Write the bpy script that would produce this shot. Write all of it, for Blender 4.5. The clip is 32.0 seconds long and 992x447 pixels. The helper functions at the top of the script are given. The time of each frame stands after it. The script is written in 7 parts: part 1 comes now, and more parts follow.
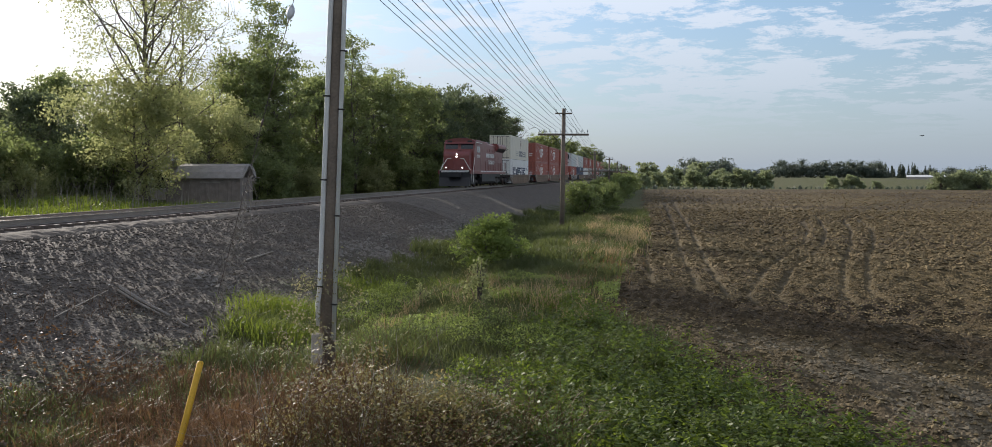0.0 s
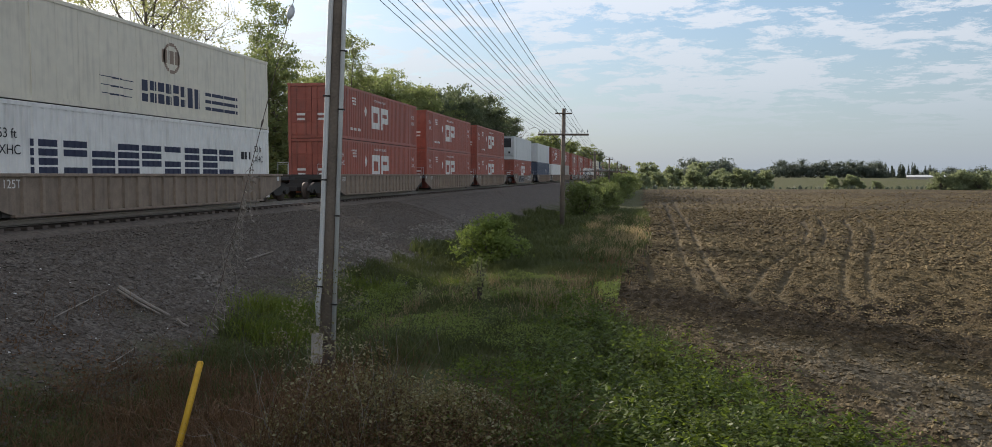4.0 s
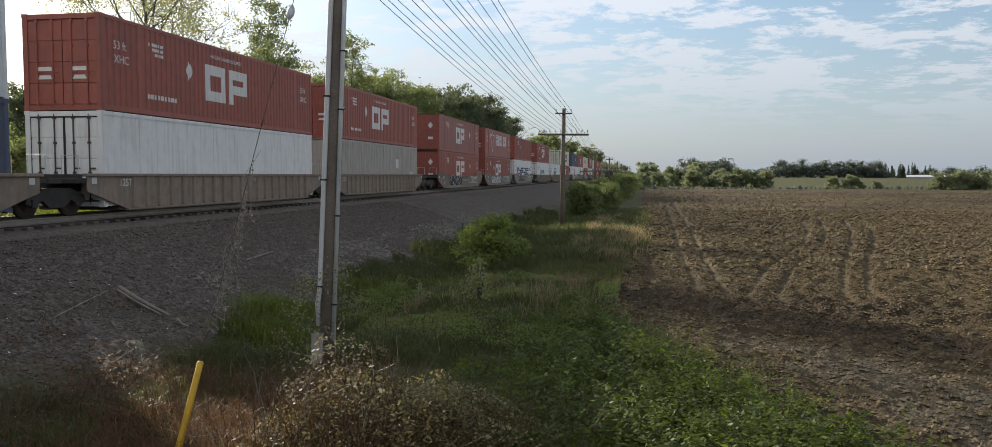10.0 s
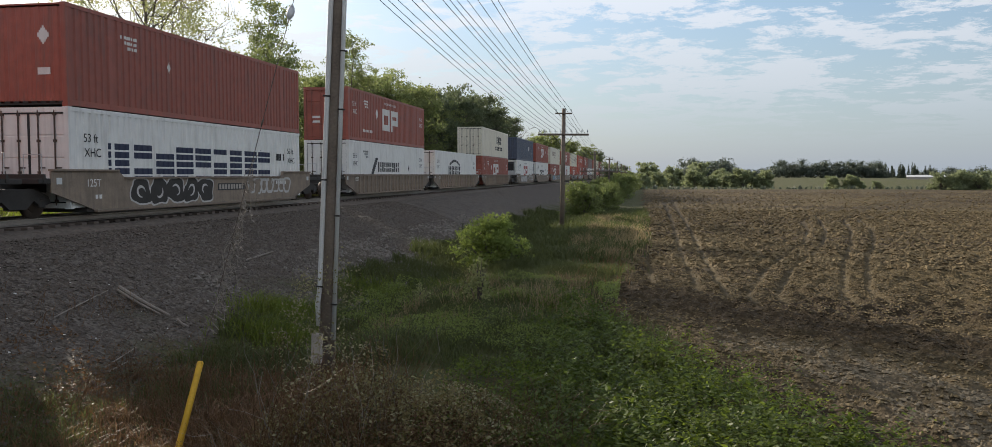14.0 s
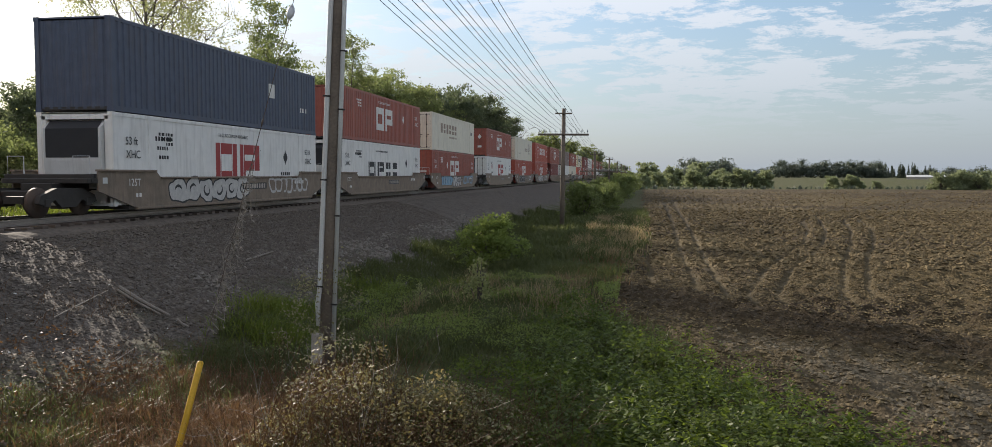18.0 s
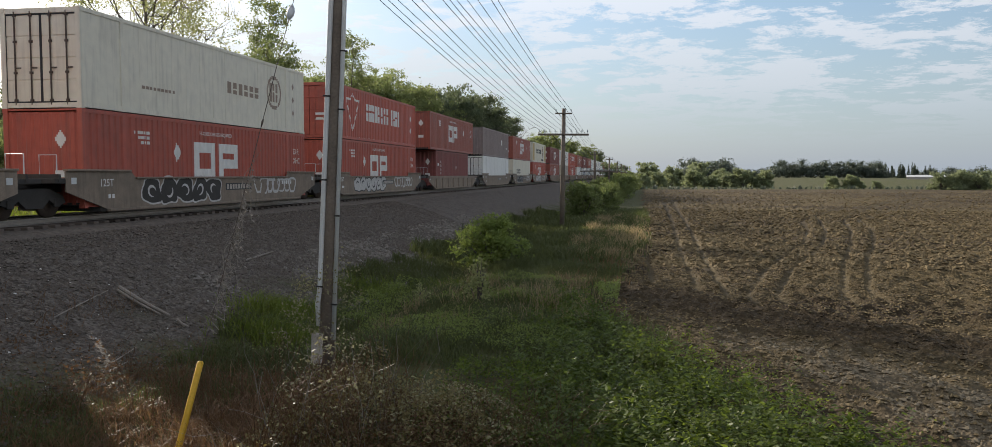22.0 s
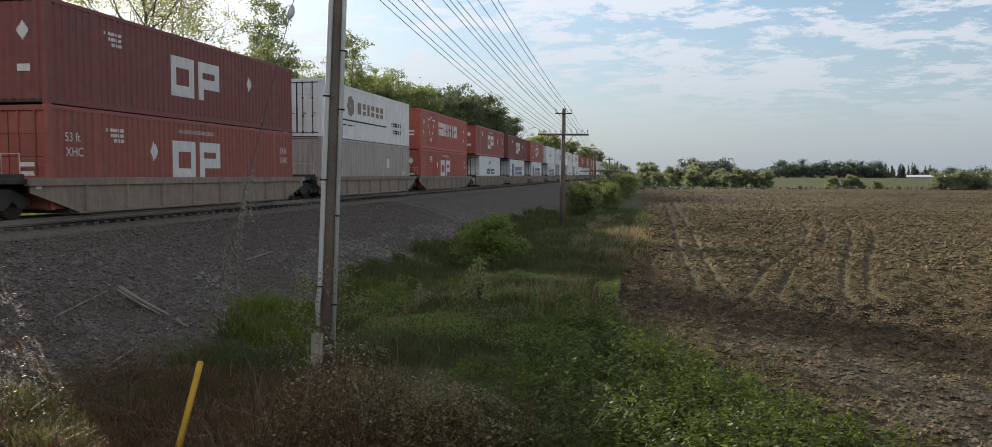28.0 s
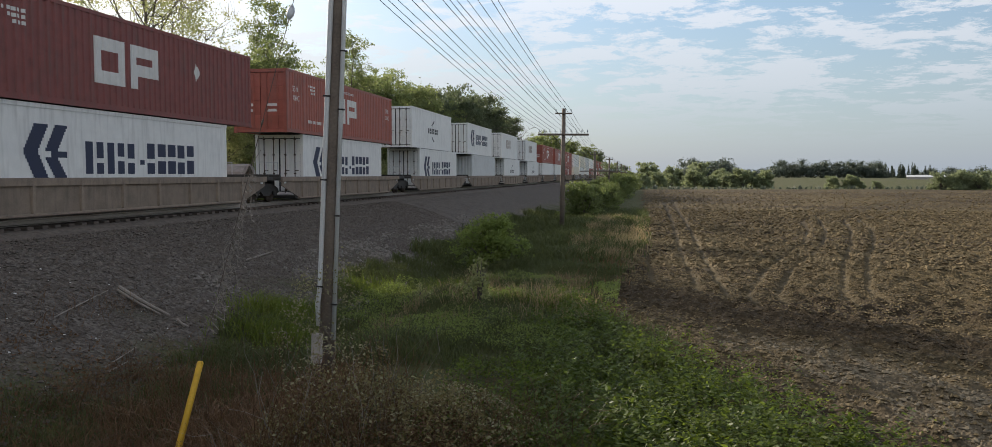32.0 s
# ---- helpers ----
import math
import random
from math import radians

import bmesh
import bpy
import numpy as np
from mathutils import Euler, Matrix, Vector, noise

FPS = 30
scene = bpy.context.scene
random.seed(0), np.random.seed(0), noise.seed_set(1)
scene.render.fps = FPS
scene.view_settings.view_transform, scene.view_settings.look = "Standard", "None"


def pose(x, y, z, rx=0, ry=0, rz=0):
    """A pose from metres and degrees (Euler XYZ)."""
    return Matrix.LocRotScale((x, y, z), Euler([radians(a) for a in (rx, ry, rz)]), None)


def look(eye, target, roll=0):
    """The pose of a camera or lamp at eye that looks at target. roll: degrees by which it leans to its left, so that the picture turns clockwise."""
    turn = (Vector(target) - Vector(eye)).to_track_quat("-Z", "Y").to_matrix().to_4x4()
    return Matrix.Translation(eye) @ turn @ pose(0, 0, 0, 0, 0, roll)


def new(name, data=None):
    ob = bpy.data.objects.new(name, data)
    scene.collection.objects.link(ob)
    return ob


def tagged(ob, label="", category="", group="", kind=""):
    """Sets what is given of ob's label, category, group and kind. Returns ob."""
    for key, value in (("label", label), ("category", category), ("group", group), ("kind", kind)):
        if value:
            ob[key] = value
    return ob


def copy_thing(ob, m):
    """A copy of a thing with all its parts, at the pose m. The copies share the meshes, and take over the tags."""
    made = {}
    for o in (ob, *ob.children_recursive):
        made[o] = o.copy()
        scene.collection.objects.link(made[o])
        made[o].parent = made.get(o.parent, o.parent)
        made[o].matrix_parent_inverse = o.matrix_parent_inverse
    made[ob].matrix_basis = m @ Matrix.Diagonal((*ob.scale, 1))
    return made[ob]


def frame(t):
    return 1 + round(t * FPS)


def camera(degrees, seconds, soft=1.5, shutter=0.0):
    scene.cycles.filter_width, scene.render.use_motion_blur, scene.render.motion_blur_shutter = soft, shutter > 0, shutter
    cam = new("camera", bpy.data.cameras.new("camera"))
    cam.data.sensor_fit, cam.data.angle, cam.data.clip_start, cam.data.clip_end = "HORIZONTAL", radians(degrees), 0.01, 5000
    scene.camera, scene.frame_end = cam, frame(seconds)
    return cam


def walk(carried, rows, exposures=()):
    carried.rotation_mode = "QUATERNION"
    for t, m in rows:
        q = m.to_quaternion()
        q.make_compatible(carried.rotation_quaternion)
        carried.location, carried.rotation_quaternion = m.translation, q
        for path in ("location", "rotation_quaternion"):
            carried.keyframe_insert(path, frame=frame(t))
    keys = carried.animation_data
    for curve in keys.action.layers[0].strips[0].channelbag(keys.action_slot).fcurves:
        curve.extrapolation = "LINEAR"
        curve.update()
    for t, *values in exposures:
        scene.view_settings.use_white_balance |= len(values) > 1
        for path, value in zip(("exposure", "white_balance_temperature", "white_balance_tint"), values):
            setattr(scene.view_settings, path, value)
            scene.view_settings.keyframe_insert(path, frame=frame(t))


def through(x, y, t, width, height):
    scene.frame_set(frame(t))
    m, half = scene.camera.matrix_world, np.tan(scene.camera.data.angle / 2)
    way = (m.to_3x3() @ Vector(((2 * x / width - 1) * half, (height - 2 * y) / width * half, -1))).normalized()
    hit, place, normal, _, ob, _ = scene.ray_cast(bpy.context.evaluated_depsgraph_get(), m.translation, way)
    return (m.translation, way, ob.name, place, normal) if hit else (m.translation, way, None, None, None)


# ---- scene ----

# ================= camera: it stands still =================
cam = camera(61.06, 32.0, soft=0.6)
EYE = pose(0.0, 0.0, 3.3, 86.69, 0, 9.92)
walk(cam, [(0.0, EYE), (32.0, EYE)], exposures=[(0.0, 0.45, 6350, 12), (2.2, 0.45, 6400, 12), (3.4, 0.48, 6550, 12), (6.0, 0.5, 6700, 12), (32.0, 0.5, 6700, 12)])

# ================= light =================
SUN_EL, SUN_DIR = 19.8, (-0.73, 0.683)          # the sun stands low behind the train and the wood
world = bpy.data.worlds.new("sky")
scene.world = world
world.use_nodes = True


def build_world():
    nt = world.node_tree
    N, L = nt.nodes, nt.links
    N.clear()
    out = N.new("ShaderNodeOutputWorld")
    bg = N.new("ShaderNodeBackground")
    sky = N.new("ShaderNodeTexSky")
    sky.sky_type, sky.sun_disc = "NISHITA", False
    sky.sun_elevation = radians(SUN_EL)
    sky.sun_rotation = math.atan2(SUN_DIR[0], SUN_DIR[1]) % (2 * math.pi)
    sky.air_density, sky.dust_density, sky.ozone_density = 1.0, 0.6, 2.2
    tc = N.new("ShaderNodeTexCoord")
    sep = N.new("ShaderNodeSeparateXYZ")
    L.new(tc.outputs["Generated"], sep.inputs[0])
    up = N.new("ShaderNodeMath"); up.operation = "MAXIMUM"; up.inputs[1].default_value = 0.0
    L.new(sep.outputs["Z"], up.inputs[0])
    den = N.new("ShaderNodeMath"); den.operation = "ADD"; den.inputs[1].default_value = 0.09
    L.new(up.outputs[0], den.inputs[0])
    dx = N.new("ShaderNodeMath"); dx.operation = "DIVIDE"
    dy = N.new("ShaderNodeMath"); dy.operation = "DIVIDE"
    L.new(sep.outputs["X"], dx.inputs[0]); L.new(den.outputs[0], dx.inputs[1])
    L.new(sep.outputs["Y"], dy.inputs[0]); L.new(den.outputs[0], dy.inputs[1])
    comb = N.new("ShaderNodeCombineXYZ")
    L.new(dx.outputs[0], comb.inputs[0]); L.new(dy.outputs[0], comb.inputs[1])
    big = N.new("ShaderNodeTexNoise")
    big.inputs["Scale"].default_value, big.inputs["Detail"].default_value = 0.55, 3
    fine = N.new("ShaderNodeTexNoise")
    fine.inputs["Scale"].default_value, fine.inputs["Detail"].default_value = 3.1, 12
    fine.inputs["Roughness"].default_value, fine.inputs["Distortion"].default_value = 0.72, 0.2
    L.new(comb.outputs[0], big.inputs["Vector"]); L.new(comb.outputs[0], fine.inputs["Vector"])
    add = N.new("ShaderNodeMath"); add.operation = "MULTIPLY_ADD"; add.inputs[1].default_value = 0.8
    L.new(big.outputs[0], add.inputs[0]); L.new(fine.outputs[0], add.inputs[2])
    ramp = N.new("ShaderNodeValToRGB")
    ramp.color_ramp.elements[0].position, ramp.color_ramp.elements[1].position = 0.845, 0.92
    L.new(add.outputs[0], ramp.inputs[0])
    lowfade = N.new("ShaderNodeMapRange")
    for i, v in ((1, 0.03), (2, 0.10), (3, 0.0), (4, 1.0)):
        lowfade.inputs[i].default_value = v
    L.new(sep.outputs["Z"], lowfade.inputs[0])
    cover = N.new("ShaderNodeMath"); cover.operation = "MULTIPLY"
    L.new(ramp.outputs[0], cover.inputs[0]); L.new(lowfade.outputs[0], cover.inputs[1])
    # clouds are lit by the same sky: brighter towards the sun
    lit = N.new("ShaderNodeMix"); lit.data_type = "RGBA"; lit.inputs["Factor"].default_value = 0.6
    lit.inputs["B"].default_value = (7.3, 7.4, 7.7, 1)
    L.new(sky.outputs[0], lit.inputs["A"])
    mix = N.new("ShaderNodeMix"); mix.data_type = "RGBA"
    L.new(cover.outputs[0], mix.inputs["Factor"])
    L.new(sky.outputs[0], mix.inputs["A"]); L.new(lit.outputs["Result"], mix.inputs["B"])
    # pale haze low over the land
    hz = N.new("ShaderNodeMapRange")
    for i, v in ((1, 0.0), (2, 0.22), (3, 0.9), (4, 0.0)):
        hz.inputs[i].default_value = v
    L.new(sep.outputs["Z"], hz.inputs[0])
    haze = N.new("ShaderNodeMix"); haze.data_type = "RGBA"
    haze.inputs["B"].default_value = (2.4, 3.0, 3.8, 1)
    L.new(hz.outputs[0], haze.inputs["Factor"]); L.new(mix.outputs["Result"], haze.inputs["A"])
    L.new(haze.outputs["Result"], bg.inputs["Color"])
    bg.inputs["Strength"].default_value = SKY
    L.new(bg.outputs[0], out.inputs[0])


SKY, SUN = 0.1, 4.8
build_world()
sun = new("sun", bpy.data.lights.new("sun", "SUN"))
sun.data.energy, sun.data.angle, sun.data.color = SUN, radians(0.6), (1.0, 0.92, 0.80)
sun.matrix_world = look((SUN_DIR[0] * 100, SUN_DIR[1] * 100, 100 * math.tan(radians(SUN_EL)) * math.hypot(*SUN_DIR)), (0, 0, 0))

# ================= materials =================


def surface(name, col, rough=0.6, metal=0.0, var=0.25, scale=3.0, fine=40.0, bump=0.15, streak=0.0, dirt=(0.12, 0.10, 0.085), spec=0.4,
            dirt_amt=0.0, rand=0.0):
    """A worn surface: base colour varied at two scales, optional vertical streaks of dirt, fine relief."""
    m = bpy.data.materials.new(name)
    m.use_nodes = True
    nt = m.node_tree
    N, L = nt.nodes, nt.links
    b = N["Principled BSDF"]
    b.inputs["Metallic"].default_value = metal
    b.inputs["Specular IOR Level"].default_value = spec
    tc = N.new("ShaderNodeTexCoord")
    n1 = N.new("ShaderNodeTexNoise")
    n1.inputs["Scale"].default_value, n1.inputs["Detail"].default_value = scale, 5
    n2 = N.new("ShaderNodeTexNoise")
    n2.inputs["Scale"].default_value, n2.inputs["Detail"].default_value = fine, 3
    L.new(tc.outputs["Object"], n1.inputs["Vector"]); L.new(tc.outputs["Object"], n2.inputs["Vector"])
    mix = N.new("ShaderNodeMix"); mix.data_type = "RGBA"
    mix.inputs["A"].default_value = (*[c * (1 - var) for c in col], 1)
    mix.inputs["B"].default_value = (*[min(1, c * (1 + var)) for c in col], 1)
    avg = N.new("ShaderNodeMath"); avg.operation = "MULTIPLY_ADD"; avg.inputs[1].default_value = 0.6
    sh = N.new("ShaderNodeMath"); sh.operation = "MULTIPLY"; sh.inputs[1].default_value = 0.4
    L.new(n2.outputs[0], sh.inputs[0]); L.new(n1.outputs[0], avg.inputs[0]); L.new(sh.outputs[0], avg.inputs[2])
    st = N.new("ShaderNodeMapRange")
    for i, v in ((1, 0.33), (2, 0.67)):
        st.inputs[i].default_value = v
    L.new(avg.outputs[0], st.inputs[0]); L.new(st.outputs[0], mix.inputs["Factor"])
    last = mix.outputs["Result"]
    if dirt_amt or streak:
        mp = N.new("ShaderNodeMapping")
        mp.inputs["Scale"].default_value = (5, 5, 0.5) if streak else (1, 1, 1)
        L.new(tc.outputs["Object"], mp.inputs["Vector"])
        n3 = N.new("ShaderNodeTexNoise")
        n3.inputs["Scale"].default_value, n3.inputs["Detail"].default_value = 1.3, 6
        L.new(mp.outputs[0], n3.inputs["Vector"])
        r3 = N.new("ShaderNodeMapRange")
        for i, v in ((1, 0.5), (2, 0.78), (3, 0.0), (4, max(streak, dirt_amt))):
            r3.inputs[i].default_value = v
        L.new(n3.outputs[0], r3.inputs[0])
        md = N.new("ShaderNodeMix"); md.data_type = "RGBA"; md.inputs["B"].default_value = (*dirt, 1)
        L.new(r3.outputs[0], md.inputs["Factor"]); L.new(last, md.inputs["A"])
        last = md.outputs["Result"]
    if rand:
        oi = N.new("ShaderNodeObjectInfo")
        rr = N.new("ShaderNodeMapRange")
        for i, v in ((3, 1 - rand), (4, 1 + rand)):
            rr.inputs[i].default_value = v
        L.new(oi.outputs["Random"], rr.inputs[0])
        hs = N.new("ShaderNodeHueSaturation")
        L.new(rr.outputs[0], hs.inputs["Value"]); L.new(last, hs.inputs["Color"])
        last = hs.outputs[0]
    L.new(last, b.inputs["Base Color"])
    rg = N.new("ShaderNodeMapRange")
    for i, v in ((3, max(0.05, rough - 0.12)), (4, min(1, rough + 0.12))):
        rg.inputs[i].default_value = v
    L.new(n1.outputs[0], rg.inputs[0]); L.new(rg.outputs[0], b.inputs["Roughness"])
    if bump:
        bp = N.new("ShaderNodeBump"); bp.inputs["Strength"].default_value = bump; bp.inputs["Distance"].default_value = 0.02
        L.new(n2.outputs[0], bp.inputs["Height"]); L.new(bp.outputs[0], b.inputs["Normal"])
    return m


def foliage(name, col, col2, through=0.35, rough=0.55, spread=0.5):
    """Leaves that let part of the light through; colour varies leaf by leaf and plant by plant."""
    m = bpy.data.materials.new(name)
    m.use_nodes = True
    nt = m.node_tree
    N, L = nt.nodes, nt.links
    b, out = N["Principled BSDF"], N["Material Output"]
    b.inputs["Roughness"].default_value = rough
    b.inputs["Specular IOR Level"].default_value = 0.3
    geo = N.new("ShaderNodeNewGeometry")
    tc = N.new("ShaderNodeTexCoord")
    n1 = N.new("ShaderNodeTexNoise"); n1.inputs["Scale"].default_value = spread; n1.inputs["Detail"].default_value = 3
    L.new(tc.outputs["Object"], n1.inputs["Vector"])
    a = N.new("ShaderNodeMath"); a.operation = "MULTIPLY_ADD"; a.inputs[1].default_value = 0.45
    s = N.new("ShaderNodeMath"); s.operation = "MULTIPLY"; s.inputs[1].default_value = 0.6
    L.new(n1.outputs[0], s.inputs[0])
    L.new(geo.outputs["Random Per Island"], a.inputs[0]); L.new(s.outputs[0], a.inputs[2])
    mix = N.new("ShaderNodeMix"); mix.data_type = "RGBA"
    mix.inputs["A"].default_value, mix.inputs["B"].default_value = (*col, 1), (*col2, 1)
    L.new(a.outputs[0], mix.inputs["Factor"])
    L.new(mix.outputs["Result"], b.inputs["Base Color"])
    tr = N.new("ShaderNodeBsdfTranslucent")
    hs = N.new("ShaderNodeHueSaturation"); hs.inputs["Value"].default_value = 1.5; hs.inputs["Saturation"].default_value = 1.1
    L.new(mix.outputs["Result"], hs.inputs["Color"]); L.new(hs.outputs[0], tr.inputs["Color"])
    ms = N.new("ShaderNodeMixShader"); ms.inputs[0].default_value = through
    L.new(b.outputs[0], ms.inputs[1]); L.new(tr.outputs[0], ms.inputs[2]); L.new(ms.outputs[0], out.inputs[0])
    return m


def glow(name, col, power):
    m = bpy.data.materials.new(name)
    m.use_nodes = True
    b = m.node_tree.nodes["Principled BSDF"]
    b.inputs["Base Color"].default_value = (*col, 1)
    b.inputs["Emission Color"].default_value = (*col, 1)
    b.inputs["Emission Strength"].default_value = power
    return m


M = dict(
    red=surface("red_container_paint", (0.34, 0.098, 0.068), 0.5, var=0.18, streak=0.45, bump=0.05, rand=0.12),
    bright=surface("orange_red_paint", (0.43, 0.098, 0.064), 0.5, var=0.15, streak=0.35, bump=0.05, rand=0.08),
    maroon=surface("dull_maroon_paint", (0.24, 0.075, 0.065), 0.6, var=0.2, streak=0.5, bump=0.05),
    white=surface("white_container_paint", (0.80, 0.79, 0.75), 0.45, var=0.07, streak=0.35, bump=0.03, dirt=(0.3, 0.28, 0.25)),
    cream=surface("cream_container_paint", (0.74, 0.69, 0.56), 0.5, var=0.08, streak=0.35, bump=0.03, dirt=(0.3, 0.27, 0.22)),
    silver=surface("bare_aluminium_panel", (0.62, 0.63, 0.62), 0.42, metal=0.2, var=0.08, streak=0.3, bump=0.04, dirt=(0.25, 0.24, 0.22)),
    umber=surface("brown_grey_paint", (0.27, 0.21, 0.195), 0.6, var=0.15, streak=0.4, bump=0.05),
    pipe=surface("pale_grey_pipe", (0.62, 0.62, 0.60), 0.5, var=0.12, scale=2, bump=0.02, streak=0.4, dirt=(0.3, 0.28, 0.25)),
    warm=surface("warm_grey_paint", (0.42, 0.38, 0.33), 0.55, var=0.12, streak=0.4, bump=0.05),
    blue=surface("navy_container_paint", (0.075, 0.092, 0.135), 0.5, var=0.2, streak=0.4, bump=0.05),
    yellow=surface("ochre_container_paint", (0.55, 0.40, 0.16), 0.5, var=0.1, streak=0.3, bump=0.03),
    markw=surface("white_marking", (0.72, 0.70, 0.66), 0.6, var=0.1, bump=0.0),
    markr=surface("red_marking", (0.36, 0.05, 0.045), 0.6, var=0.1, bump=0.0),
    markn=surface("navy_marking", (0.03, 0.038, 0.075), 0.6, var=0.1, bump=0.0),
    markk=surface("black_marking", (0.03, 0.03, 0.032), 0.6, var=0.1, bump=0.0),
    marko=surface("faded_brown_marking", (0.30, 0.22, 0.16), 0.6, var=0.1, bump=0.0),
    faint=surface("faded_stencil", (0.42, 0.37, 0.32), 0.7, var=0.2, bump=0.0),
    tagpale=surface("pale_spray_paint", (0.52, 0.50, 0.47), 0.6, var=0.2, scale=6, bump=0.0),
    markb=surface("pale_blue_paint", (0.22, 0.38, 0.50), 0.6, var=0.15, bump=0.0),
    well=surface("weathered_brown_well_paint", (0.26, 0.20, 0.15), 0.75, var=0.25, streak=0.6, bump=0.12, rand=0.1),
    wellt=surface("yellow_brown_well_paint", (0.25, 0.195, 0.145), 0.75, var=0.25, streak=0.6, bump=0.12, rand=0.12),
    steel=surface("dusty_dark_steel", (0.055, 0.05, 0.045), 0.7, metal=0.3, var=0.3, bump=0.1),
    galv=surface("galvanised_steel", (0.55, 0.56, 0.57), 0.5, metal=0.3, var=0.12, bump=0.05),
    rail=surface("worn_rail_steel", (0.34, 0.30, 0.27), 0.34, metal=0.75, var=0.2, bump=0.02),
    polished=surface("polished_rail_head", (0.72, 0.69, 0.66), 0.2, metal=1.0, var=0.08, bump=0.0),
    rust=surface("rusty_rail_side", (0.16, 0.085, 0.05), 0.8, var=0.3, bump=0.1),
    tie=surface("weathered_sleeper_wood", (0.13, 0.10, 0.08), 0.85, var=0.35, bump=0.2, rand=0.25),
    pole=surface("grey_pole_wood", (0.17, 0.135, 0.105), 0.85, var=0.35, scale=2, fine=30, bump=0.35, streak=0.5, dirt=(0.06, 0.05, 0.045)),
    bark=surface("grey_bark", (0.13, 0.11, 0.09), 0.9, var=0.35, scale=2, fine=25, bump=0.5),
    dead=surface("bleached_dead_wood", (0.24, 0.21, 0.175), 0.9, var=0.25, bump=0.2),
    locor=surface("locomotive_red", (0.20, 0.055, 0.047), 0.42, var=0.15, streak=0.35, bump=0.02),
    black=surface("black_paint", (0.022, 0.022, 0.024), 0.5, var=0.25, bump=0.05),
    glass=surface("dark_window_glass", (0.02, 0.024, 0.028), 0.08, var=0.1, bump=0.0, spec=0.6),
    guard=surface("yellow_plastic", (0.62, 0.36, 0.025), 0.55, var=0.15, bump=0.05, streak=0.35, dirt=(0.2, 0.14, 0.05)),
    insul=surface("pale_glass_insulator", (0.5, 0.55, 0.55), 0.2, var=0.1, bump=0.0, spec=0.6),
    shed=surface("weathered_shed_board", (0.20, 0.165, 0.14), 0.85, var=0.3, streak=0.5, bump=0.2),
    shroof=surface("faded_shed_roof", (0.30, 0.27, 0.25), 0.75, var=0.25, bump=0.2),
    wheel=surface("dull_wheel_steel", (0.10, 0.075, 0.06), 0.7, metal=0.3, var=0.25, bump=0.05),
    palestone=surface("weathered_pale_stone", (0.21, 0.19, 0.165), 0.95, spec=0.12, var=0.4, scale=6, fine=50, bump=0.4),
    stone=surface("crushed_ballast", (0.14, 0.119, 0.099), 0.95, spec=0.12, var=0.35, scale=8, fine=60, bump=0.4),
    # clods lighter than the ground below: sunlit crests put into the colour
    clod=surface("ploughed_clod", (0.175, 0.133, 0.072), 0.92, var=0.4, scale=1.5, fine=30, bump=0.3, spec=0.15),
    dampclod=surface("damp_clod", (0.085, 0.062, 0.036), 0.9, var=0.4, scale=1.5, fine=30, bump=0.3, spec=0.15),
    dryclod=surface("dried_clod", (0.22, 0.18, 0.12), 0.92, var=0.3, scale=1.5, fine=30, bump=0.3, spec=0.15),
    lamp=glow("headlight_glow", (1.0, 0.93, 0.8), 14.0),
)

# ================= small mesh kit =================


